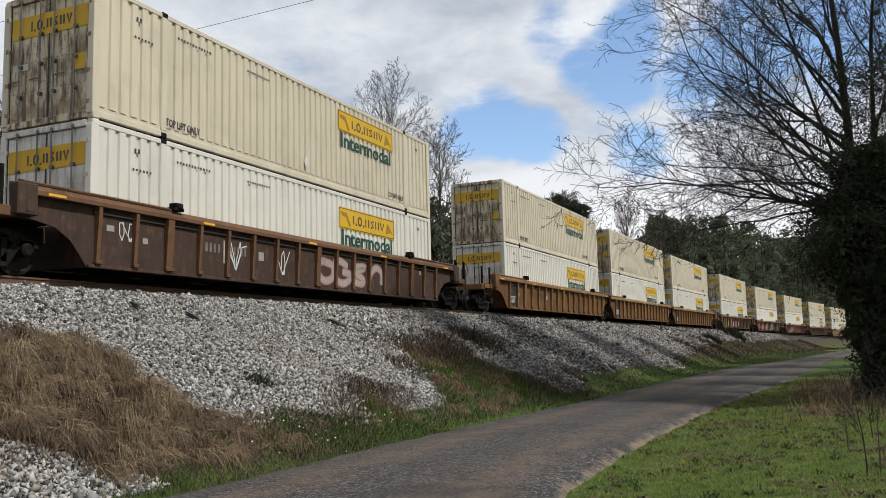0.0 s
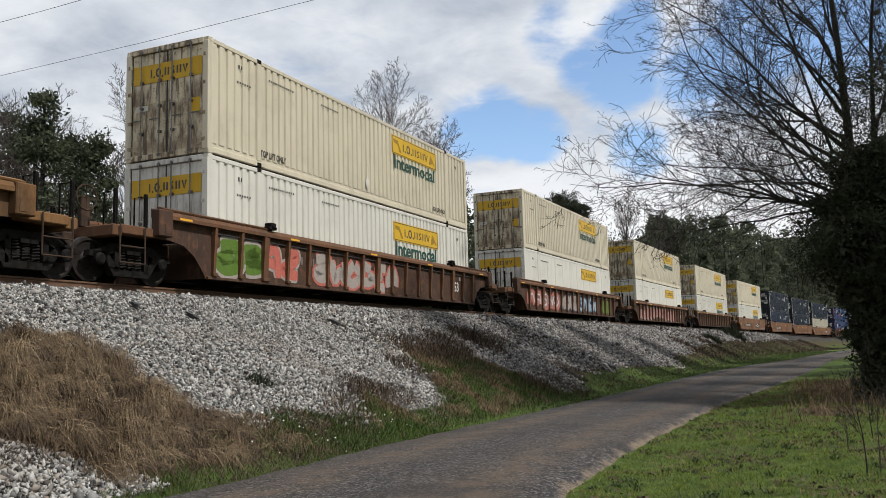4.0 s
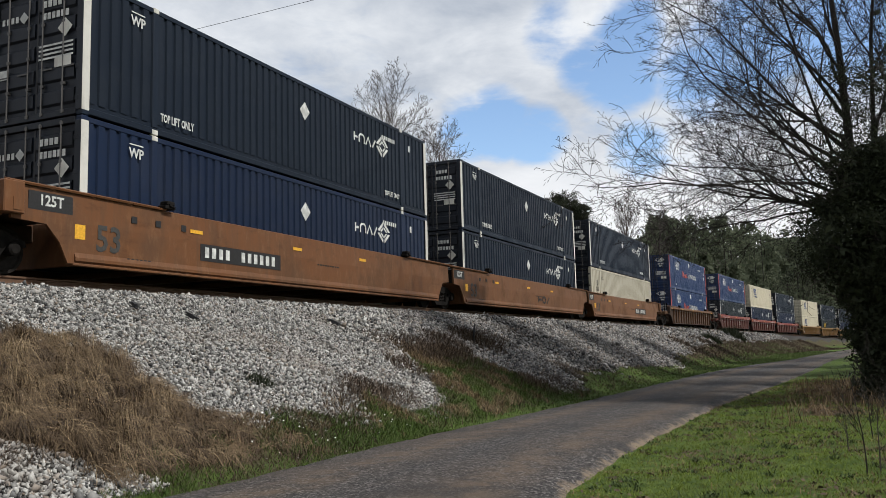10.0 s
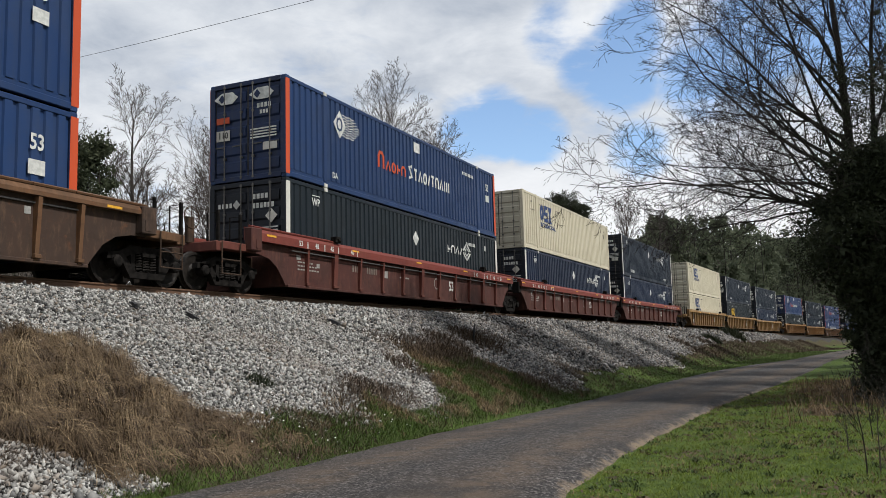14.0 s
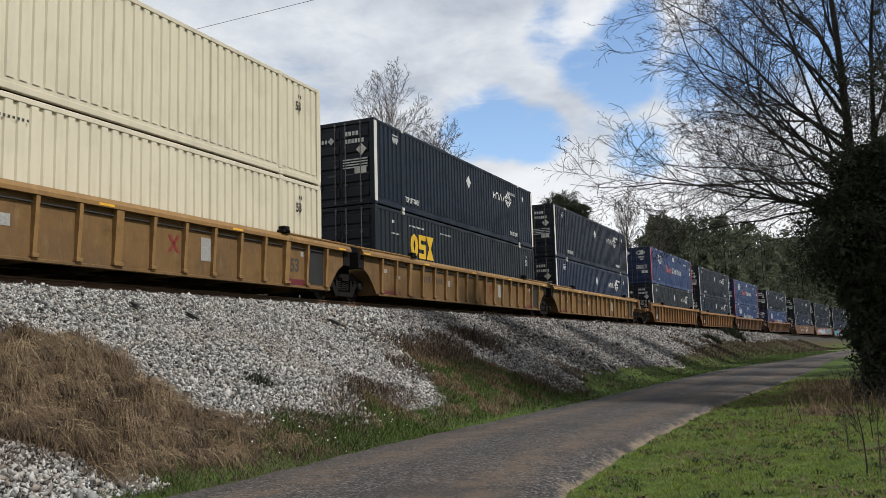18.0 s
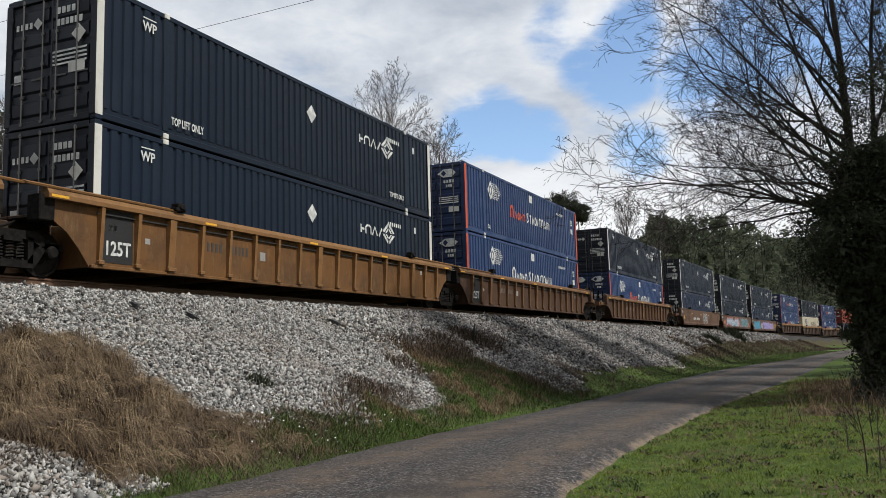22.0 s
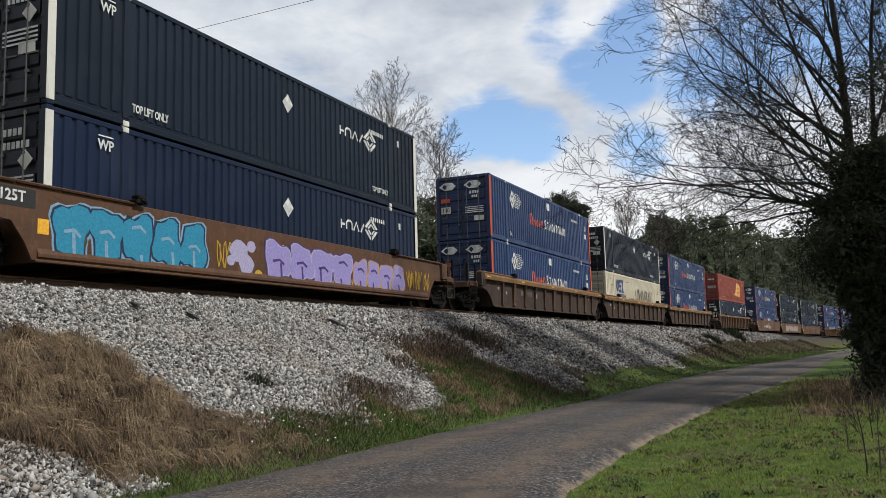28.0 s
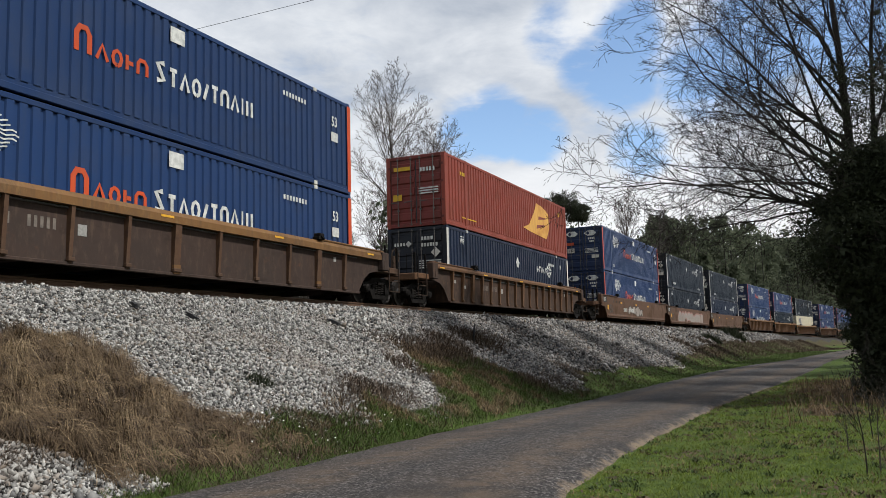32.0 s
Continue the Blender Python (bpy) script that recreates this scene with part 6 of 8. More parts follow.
def build_car(colour, ends):
    mat, worn = M_CAR[colour], M_RIB[colour]
    smooth = colour in ("orange", "smooth_brown")
    car = tagged(new("well_car"), CAR_LABEL[colour], "well car", "well cars of the train")
    for sg in (1, -1):
        key = ("side", smooth, sg, ends, mat.name)
        side, yl, yr = shared(key, lambda: (smooth_side if smooth else ribbed_side)(sg, ends, mat))
        part("side_wall", side, mat, car)
        if smooth:
            part("bottom_sill", shared(("lip", sg, mat.name), lambda: MB().box(*sorted((sg * 1.40, sg * 1.535)), -8.4, 8.4, 0.20, 0.25, 0.01).mesh("bottom_sill", mat)), mat, car)
        else:
            part("top_chord", shared(("chord", sg, ends, mat.name), lambda: chord_mesh(sg, yl, yr, M_CHORD[colour], {"maroon": 0.13, "dusk": 0.08}.get(colour, 0.0))), worn, car)
            part("pipe", shared(("pipe", sg), lambda: MB().tube([(sg * 1.44, -8.1, 1.30), (sg * 1.44, 8.1, 1.30)], 0.022, 5).mesh("pipe", M_ROD)), M_ROD, car)
            part("bottom_sill", shared(("bsill", sg, mat.name), lambda: MB().box(*sorted((sg * 1.36, sg * 1.47)), -8.24, 8.24, 0.20, 0.27, 0.01).mesh("bottom_sill", mat)), mat, car)
            few = colour in ("dusk", "maroon")
            for i in range(11 if few else 17):
                y = -7.3125 + i * 1.4625 if few else -8.02 + i * 1.0025
                wide = i in ((1, 5, 9) if few else (2, 8, 14))
                part("rib", shared(("rib", sg, wide, mat.name), lambda: rib_mesh(sg, 0.20 if wide else 0.09, worn)), worn, car).location = (0, y, 0)
                if wide and colour == "dusk" and sg > 0:
                    part("worn_foot", MB().prism([(1.44, 0.24), (1.485, 0.24), (1.50, 0.44), (1.44, 0.44)], "y", y - 0.106, y + 0.106), M_CHORD["dusk"], car)
        for y in (-7.85, 7.85):
            part("guide_plate", shared(("guide", sg, mat.name), lambda: guide_mesh(sg, M_CHORD.get(colour, worn))), worn, car).location = (0, y, 0 if not smooth else -0.02)
        for y in (-5.85, 5.85):
            part("box_lock", shared(("lock", sg), lambda: lock_mesh(sg)), M_UNDER, car).location = (0, y, 0)
    for i in range(7):
        beam = shared(("xbeam", mat.name), lambda: MB().box(-1.365, 1.365, -0.14, 0.14, 0.21, 0.33, 0.02).mesh("cross_beam", mat))
        part("cross_beam", beam, mat, car).location = (0, -6.0 + i * 2.0, 0)
    for k in (-1, 1):
        head = shared(("head", mat.name), lambda: MB().box(-1.365, 1.365, -0.05, 0.05, 0.22, 1.1, 0.01).mesh("bulkhead", mat))
        part("bulkhead", head, mat, car).location = (0, k * 8.19, 0)
    for e, k in zip(ends, (-1, 1)):
        if e == "E":
            end_parts(car, k, mat, colour)
            add_truck(car, k * 10.25)
        else:
            joint_parts(car, k, mat)
            if k < 0:
                add_truck(car, -JOINT)
    # stencils on the near wall
    x = 1.503 if smooth else 1.408
    rng = random.Random(colour)
    if smooth:
        write(car, "53", 0.72, M_INK, "x", -7.5, 0.76, x + 0.004, 0.95)
        part("stencil_panel", sheet("x", [(-9.4, -8.4, 1.16, 1.50)], 1.492), M_BLACK, car)
        write(car, "125T", 0.28, M_LETTER, "x", -8.9, 1.34, 1.504, 0.95)
        part("reflector", sheet("x", [(y, y + 0.42, 1.20, 1.28) for y in (-5.1, -1.0, 2.6)], x - 0.004), M_REFL, car)
        part("reflector", sheet("x", [(-8.35, -8.1, 0.72, 1.0)], x), M_REFL, car)
        part("stencil", sheet("x", [(a, a + 0.16, 1.20, 1.34) for a in (-6.9, -6.2, -5.4)] + bars(0.2, 1.4, 0.88, 0.92, 9, rng) + bars(-7.0, -6.3, 0.42, 0.46, 6, rng), x), M_BLACK, car)
        y0 = {"EE": -5.1, "EJ": -4.7, "JE": 1.95}.get(ends)
        if colour == "smooth_brown":
            y0 = -4.45 if ends == "EJ" else None
        if y0 is not None:
            if colour == "orange":
                part("number_panel", sheet("x", [(y0 - 0.06, y0 + 3.1, 0.60, 0.99)], x), M_BLACK, car)
            part("number_mark", sheet("x", bars(y0 + 0.1, y0 + 1.1, 0.68, 0.92, 4, rng, 0.45) + bars(y0 + 1.45, y0 + 2.95, 0.68, 0.92, 6, rng, 0.45), x + 0.005), M_LETTER, car)
        if colour == "orange" and ends in ("EE", "JJ"):
            dark = ends == "JJ"
            a0 = 0.5 if dark else 1.8
            if not dark:
                part("mark_panel", sheet("x", [(1.72, 4.5, 0.48, 1.005)], x), M_BLACK, car)
            part("trade_mark", poly_sheet("x", name_blocks([("rack", 0.8), ("ring", 0.8), ("slash", 0.7)], a0, a0 + (1.9 if dark else 2.5), 0.55, 0.95, 0.26, 0.05), x + 0.005), M_BLACK if dark else M_LETTER, car)
    else:
        part("number_mark", sheet("x", bars(-4.75, -4.15, 0.85, 1.06, 4, rng, 0.5) + bars(-3.85, -3.15, 0.85, 1.06, 5, rng, 0.5), x), M_INK if colour in ("gold", "tan") else M_FADED if colour in ("brown", "rust", "maroon", "dusk", "umber") else M_LETTER, car)
        part("stencil", sheet("x", [(-7.75, -7.55, 0.98, 1.10), (-6.75, -6.6, 0.82, 0.94), (-2.7, -2.48, 0.80, 1.02), (6.78, 6.92, 1.08, 1.22)], x), M_ALU, car)
        if colour == "tan" or (colour, ends) == ("umber", "JE") or (colour == "gold" and ends[0] == "E"):
            part("stencil_panel", sheet("x", [(-7.95, -7.1, 0.34, 1.40)], x), M_BLACK, car)
            write(car, "125T", 0.40, M_LETTER, "x", -7.52, 0.62, x + 0.006, 0.85)
        if colour in ("gold", "maroon", "rust"):
            write(car, "53", 0.50, M_INK if colour == "gold" else M_LETTER, "x", 6.5 if colour != "maroon" else 2.7, 0.80, x + 0.003, 0.9)
        if colour == "gold":
            red = plain("dark_red_mark", (0.16, 0.025, 0.018))
            polys = []
            polys += [[(1.52, 0.72), (1.62, 0.72), (1.90, 1.10), (1.80, 1.10)], [(1.80, 0.72), (1.90, 0.72), (1.62, 1.10), (1.52, 1.10)]]
            part("spray_mark", poly_sheet("x", polys, x), red, car, "dark red spray-painted cross")
            part("data_sheet", sheet("x", [(2.62, 3.06, 0.62, 1.16)], x), M_ALU, car, "faded pale data panel")
            part("stencil_panel", sheet("x", [(7.1, 7.95, 0.34, 1.40)], x), M_BLACK, car)
            part("stencil_band", sheet("x", [(5.9, 7.05, 0.28, 0.44), (-8.0, -6.6, 0.28, 0.40)], x + 0.005), plain("maroon_band", (0.10, 0.015, 0.02)), car)
        if colour == "maroon":
            for k, words in ((7.75, "53"), (6.95, "48"), (6.15, "45"), (5.0, "40")):
                for side in (-1, 1):
                    write(car, words, 0.20, M_LETTER, "x", side * k, 1.40, 1.563, 0.95)
            part("divider", sheet("x", [(side * k - 0.02, side * k + 0.02, 1.30, 1.49) for side in (-1, 1) for k in (7.42, 6.55, 5.8, 4.7)], 1.562), M_LETTER, car)
            part("pipe", MB().tube([(1.50, -8.1, 1.18), (1.50, 8.1, 1.18)], 0.022, 5), M_ROD, car)
            part("stencil", sheet("x", bars(-7.7, -6.9, 0.9, 0.94, 6, rng) + bars(-7.7, -6.7, 0.8, 0.84, 7, rng) + bars(-7.7, -6.6, 0.7, 0.74, 8, rng) + bars(-1.6, -0.9, 0.86, 0.91, 5, rng), x), M_ALU, car)
            part("round_stencil", poly_sheet("x", stroke([(1.35 + 0.19 * math.cos(k * 0.3927), 0.84 + 0.19 * math.sin(k * 0.3927)) for k in range(17)], 0.03), x), M_ALU, car)
        part("reflector", sheet("x", [(y, y + 0.40, 1.44, 1.49) for y in (-9.3, -5.0, -0.6, 3.6, 8.6)], 1.562), M_REFL, car)
    return car


# ---------- spray paint ----------
STROKES = [
    [(0.9, 0.9), (0.3, 0.95), (0.1, 0.7), (0.5, 0.52), (0.9, 0.35), (0.7, 0.06), (0.1, 0.08)],
    [(0.1, 0.05), (0.12, 0.6), (0.5, 0.95), (0.85, 0.6), (0.9, 0.05)],
    [(0.85, 0.85), (0.4, 0.95), (0.12, 0.6), (0.15, 0.2), (0.55, 0.05), (0.9, 0.3), (0.5, 0.5)],
    [(0.1, 0.95), (0.15, 0.1), (0.5, 0.55), (0.85, 0.1), (0.9, 0.95)],
    [(0.15, 0.0), (0.2, 0.9), (0.75, 0.92), (0.85, 0.6), (0.3, 0.48)],
    [(0.1, 0.9), (0.85, 0.92), (0.35, 0.5), (0.85, 0.35), (0.6, 0.05), (0.1, 0.1)],
    [(0.5, 0.95), (0.12, 0.7), (0.1, 0.25), (0.5, 0.05), (0.88, 0.3), (0.86, 0.72), (0.5, 0.95)],
]


def ribbon(pts, pen):
    """A smooth band of paint along a few points."""
    fine = []
    P = [pts[0]] + list(pts) + [pts[-1]]
    for i in range(1, len(P) - 2):
        for k in range(5):
            t = k / 5
            fine.append(tuple(0.5 * (2 * P[i][j] + (P[i + 1][j] - P[i - 1][j]) * t + (2 * P[i - 1][j] - 5 * P[i][j] + 4 * P[i + 1][j] - P[i + 2][j]) * t * t + (3 * P[i][j] - P[i - 1][j] - 3 * P[i + 1][j] + P[i + 2][j]) * t ** 3) for j in (0, 1)))
    fine.append(tuple(P[-1]))
    left, right = [], []
    n = len(fine)
    for i, (a, b) in enumerate(fine):
        c, d = fine[min(i + 1, n - 1)], fine[max(i - 1, 0)]
        l = math.hypot(c[0] - d[0], c[1] - d[1]) or 1
        w = pen / 2 * (0.75 if i in (0, n - 1) else 1.0)
        nx, nz = -(c[1] - d[1]) / l * w, (c[0] - d[0]) / l * w
        left.append((a + nx, b + nz))
        right.append((a - nx, b - nz))
    return [[left[i], left[i + 1], right[i + 1], right[i]] for i in range(n - 1)]


def graffiti(car, y0, y1, z0, z1, n, fill, edge, seed, x, pen=0.34, light=None):
    """A row of fat sprayed shapes: dark or bright edge, coloured body."""
    rng = random.Random(seed)
    w = (y1 - y0) / n
    layers = [("spray_edge", edge, 1.5, 0.0), ("spray_body", fill, 1.0, 0.003)] + ([("spray_shine", light, 0.18, 0.006)] if light else [])
    shapes = []
    for i in range(n):
        st = STROKES[(i * 3 + seed) % len(STROKES)]
        sk, sc = rng.uniform(-0.15, 0.15), rng.uniform(0.9, 1.12)
        flip = rng.random() < 0.5
        st = [((1 - a if flip else a) + rng.uniform(-0.12, 0.12), b + rng.uniform(-0.10, 0.10)) for a, b in st]
        shapes.append([(y0 + (i + 0.5) * w + ((a - 0.5) * sc + sk * (b - 0.5)) * w * 0.95, z0 + pen * w * 0.4 + (z1 - z0 - pen * w * 0.8) * (b + rng.uniform(-0.03, 0.03))) for a, b in st])
    for nm, mat, k, lift in layers:
        mb = MB()
        for j, pts in enumerate(shapes):
            for q in ribbon(pts, pen * w * k):
                mb.prism(q, "x", x + lift, x + lift + 0.0022 + 0.00012 * (j % 5))
        part(nm, mb, mat, car)


def bubbles(car, y0, y1, z0, z1, n, body, edge, rim, spots, seed, x, grow_=0.0):
    """Fat rounded sprayed shapes side by side: dark rim, pale edge, body, patches and inner strokes."""
    rng = random.Random(seed)
    w, h = (y1 - y0) / n, z1 - z0
    outlines = []
    for i in range(n):
        c, k, lean = (y0 + (i + 0.5) * w, (z0 + z1) / 2), rng.uniform(0, 6), rng.uniform(-0.15, 0.15)
        pts = []
        for j in range(22):
            a = j * 2 * math.pi / 22
            u, v = math.cos(a), math.sin(a)
            f = 1.0 / max(abs(u), abs(v)) ** 0.6 * (1 + 0.13 * math.sin(3 * a + k) + 0.08 * math.sin(5 * a - k))
            pts.append((c[0] + 0.50 * w * (u * f + lean * v), c[1] + 0.46 * h * v * f * (1 + grow_ * i)))
        outlines.append((c, [(a, min(max(b, z0 - 0.02), z1 + 0.02)) for a, b in pts]))
    for depth, (nm, mat, pad) in enumerate((("spray_rim", rim, 0.07), ("spray_edge", edge, 0.025), ("spray_body", body, -0.02))):
        mb = MB()
        for j, (c, pts) in enumerate(outlines):
            o = [(a + pad * (1 if a > c[0] else -1), b + pad * (1 if b > c[1] else -1) * 0.7) for a, b in pts]
            mb.prism(o, "x", x + 0.002 * depth, x + 0.002 * depth + 0.0018 + 0.0001 * (j % 5))
        part(nm, mb, mat, car)
    mb = MB()
    for j, (c, pts) in enumerate(outlines):
        a, b = rng.uniform(-0.2, 0.2) * w, rng.uniform(-0.1, 0.2) * h
        mb_lines = stroke([(c[0] - 0.22 * w, c[1] + b), (c[0] + 0.05 * w, c[1] + b + 0.05 * h), (c[0] + 0.24 * w, c[1] + b - 0.06 * h)], 0.07) + stroke([(c[0] + a, c[1] - 0.10 * h - b), (c[0] + a + 0.03, c[1] - 0.42 * h)], 0.08)
        for q in mb_lines:
            mb.prism(q, "x", x + 0.0075, x + 0.0092 + 0.0001 * (j % 5))
    part("spray_line", mb, rim, car)
    if spots:
        blobs = MB()
        for j in range(n * 2):
            a, b, r = rng.uniform(y0 + 0.1 * w, y1 - 0.1 * w), rng.uniform(z0 + 0.2 * h, z1 - 0.2 * h), rng.uniform(0.05, 0.12)
            blobs.prism([(a + r * math.cos(k * 0.6283), b + r * math.sin(k * 0.6283)) for k in range(10)], "x", x + 0.0095, x + 0.0105 + 0.0001 * (j % 7))
        part("spray_patch", blobs, spots, car)


def splash(car, blobs, mat, x):
    """Soft round patches of paint."""
    mb = MB()
    for j, (y, z, r) in enumerate(blobs):
        mb.prism([(y + r * (1 + 0.12 * math.sin(k * 2.1 + j)) * math.cos(k * 0.4488), z + r * 0.8 * math.sin(k * 0.4488)) for k in range(14)], "x", x, x + 0.0012 + 0.0001 * j)
    part("spray_patch", mb, mat, car)


def spray_all():
    c = {k: shared_mat("spray_" + k, v) for k, v in dict(
        cyan=(0.02, 0.19, 0.30), navy=(0.012, 0.02, 0.05), purple=(0.25, 0.21, 0.43), violet=(0.06, 0.03, 0.13), gold=(0.42, 0.26, 0.03), white=(0.55, 0.55, 0.54),
        teal=(0.05, 0.15, 0.19), coral=(0.42, 0.11, 0.08), black=(0.015, 0.014, 0.014), moss=(0.05, 0.08, 0.02), green=(0.085, 0.15, 0.02), pink=(0.30, 0.15, 0.13), sky=(0.16, 0.27, 0.36), lilac=(0.32, 0.29, 0.42), pale=(0.30, 0.26, 0.23)).items()}
    S, R = 1.504, 1.408
    car = CONSIST[25][1]
    bubbles(car, -8.0, -3.7, 0.34, 1.42, 5, c["cyan"], c["navy"], c["sky"], None, 2, S)
    splash(car, [(-2.5, 0.95, 0.35), (-2.2, 0.65, 0.3), (-2.8, 0.7, 0.16), (-2.0, 1.1, 0.18)], c["lilac"], S)
    bubbles(car, -1.4, 3.0, 0.36, 1.36, 4, c["purple"], c["lilac"], c["violet"], None, 4, S)
    bubbles(car, 3.1, 6.5, 0.34, 1.26, 4, c["purple"], c["gold"], c["violet"], None, 6, S)
    splash(car, [(-1.7 + i * 0.6, 0.42 + 0.05 * (i % 3), 0.16) for i in range(14)], c["gold"], S - 0.0008)
    mb = []
    r = random.Random(4)
    for y in (-3.1, 7.0, 7.6, 8.3):
        mb += scrawl(y, 0.45, 0.45, 0.75, r, 0.03)
    part("spray_scrawl", poly_sheet("x", mb, S), c["gold"], car)
    car = CONSIST[24][1]
    splash(car, [(-7.6, 0.8, 0.4), (-6.9, 0.5, 0.25), (1.0, 0.8, 0.45), (1.5, 0.5, 0.3), (7.2, 0.7, 0.28), (7.8, 0.45, 0.25), (7.5, 0.9, 0.16)], c["coral"], S)
    graffiti(car, -6.6, 0.6, 0.34, 1.35, 6, c["sky"], c["coral"], 1, S, 0.38, c["white"])
    bubbles(car, 1.9, 6.6, 0.36, 1.40, 5, c["teal"], c["white"], c["black"], c["green"], 3, S)
    car = CONSIST[23][1]
    graffiti(car, 0.2, 2.2, 0.34, 1.35, 3, c["black"], c["white"], 5, S, 0.34, c["white"])
    car = CONSIST[31][1]
    graffiti(car, -5.5, 5.5, 0.40, 1.2, 9, c["pale"], c["pink"], 2, S, 0.36, None)
    car = CONSIST[30][1]
    graffiti(car, -3.0, 1.0, 0.45, 1.1, 4, c["pale"], c["black"], 1, S, 0.25, None)
    car = CONSIST[5][1]
    bubbles(car, 5.55, 7.35, 0.36, 1.22, 2, c["green"], c["green"], c["moss"], None, 5, R)
    graffiti(car, -8.0, -3.3, 0.36, 1.25, 5, c["pink"], c["coral"], 1, R, 0.42, c["white"])
    graffiti(car, -3.0, 0.2, 0.36, 1.25, 4, c["pale"], c["navy"], 3, R, 0.40, None)
    graffiti(car, 0.6, 4.0, 0.36, 1.25, 5, c["sky"], c["navy"], 5, R, 0.36, c["white"])
    car = CONSIST[6][1]
    graffiti(car, -7.8, -2.0, 0.36, 1.22, 6, c["pink"], c["pale"], 3, R, 0.36, None)
    graffiti(car, -1.8, 4.3, 0.36, 1.22, 6, c["pink"], c["pale"], 1, R, 0.36, None)
    car = CONSIST[4][1]
    graffiti(car, -7.8, -6.0, 0.36, 1.2, 2, c["green"], c["pale"], 2, R, 0.40, None)
    graffiti(car, -6.0, -4.4, 0.36, 1.2, 2, c["coral"], c["pale"], 4, R, 0.35, None)
    graffiti(car, -3.6, 1.5, 0.36, 1.22, 6, c["pale"], c["coral"], 0, R, 0.36, None)
    car = CONSIST[0][1]
    r = random.Random(8)
    part("spray_scrawl", poly_sheet("x", scrawl(-3.7, 0.45, 0.7, 0.8, r, 0.03) + scrawl(-1.75, 0.45, 0.65, 0.75, r, 0.03) + scrawl(-7.2, 0.8, 0.5, 0.45, r, 0.02), R), c["white"], car)
    graffiti(car, -0.1, 4.0, 0.40, 1.2, 4, c["pale"], c["pink"], 6, R, 0.16, None)


# stack by stack: metres from the origin of the line at the start, car colour, upper and lower container, ends
TRAIN = [
    (12.43, "brown", "cream", "cream_low", "EE"), (36.39, "tan", "cream", "cream_low", "EJ"), (55.78, "tan", "cream", "cream_low", "JJ"), (75.25, "tan", "cream", "cream_low", "JE"),
    (98.40, "rust", "cream", "cream_low", "EE"), (121.53, "rust", "cream", "cream_smooth", "EE"), (144.85, "rust", "cream", "cream_smooth", "EE"), (168.09, "brown", "cream", "cream_low", "EE"),
    (191.35, "orange", "cream", "cream_low", "EE"), (214.58, "orange", "dark", "dark_navy", "EJ"), (234.00, "orange", "dark", "dark", "JJ"), (253.36, "orange", "dark", "bei", "JE"),
    (276.74, "brown", "blue", "blue", "EE"), (300.07, "maroon", "blue", "dark_green", "EJ"), (320.00, "maroon", "pale", "dark_navy", "JJ"), (339.69, "maroon", "dark", "dark_navy", "JE"),
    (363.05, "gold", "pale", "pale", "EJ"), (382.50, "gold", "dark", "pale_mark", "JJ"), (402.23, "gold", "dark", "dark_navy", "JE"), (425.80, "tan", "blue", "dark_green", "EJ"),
    (445.49, "tan", "dark", "dark", "JJ"), (465.00, "umber", "blue", "blue_white", "JE"), (488.20, "umber", "dark", "blue", "EE"), (511.64, "smooth_brown", "dark", "dark_navy", "EJ"),
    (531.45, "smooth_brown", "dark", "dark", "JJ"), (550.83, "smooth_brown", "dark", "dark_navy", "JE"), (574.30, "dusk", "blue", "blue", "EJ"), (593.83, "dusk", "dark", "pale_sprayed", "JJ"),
    (613.50, "dusk", "blue", "blue", "JE"), (636.92, "brown", "red", "dark_navy", "EE"), (660.80, "smooth_brown", "blue", "blue", "EJ"), (680.20, "smooth_brown", "dark", "dark", "JJ"),
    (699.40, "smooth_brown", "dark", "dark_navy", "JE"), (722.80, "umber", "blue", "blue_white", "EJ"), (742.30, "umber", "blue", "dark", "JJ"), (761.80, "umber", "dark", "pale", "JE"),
    (785.20, "brown", "blue", "blue", "EJ"), (804.70, "brown", "blue", "dark", "JJ"), (824.20, "brown", "dark", "dark", "JE"),
]
CONSIST = []
CAR_PROTO = {}


def make_train():
    for i, (u, colour, upper, lower, ends) in enumerate(TRAIN):
        mid = u + HY
        m = line_pose(mid)
        key = (colour, ends)
        if key in CAR_PROTO:
            car = copy_thing(CAR_PROTO[key], m)
        else:
            car = CAR_PROTO[key] = build_car(colour, ends)
            car.matrix_basis = m
        low = container(lower, line_pose(mid, RAIL_Z + 0.352))
        top = container(upper, line_pose(mid, RAIL_Z + 0.352 + CH + 0.006))
        CONSIST.append((mid, car, low, top))


make_train()
spray_all()
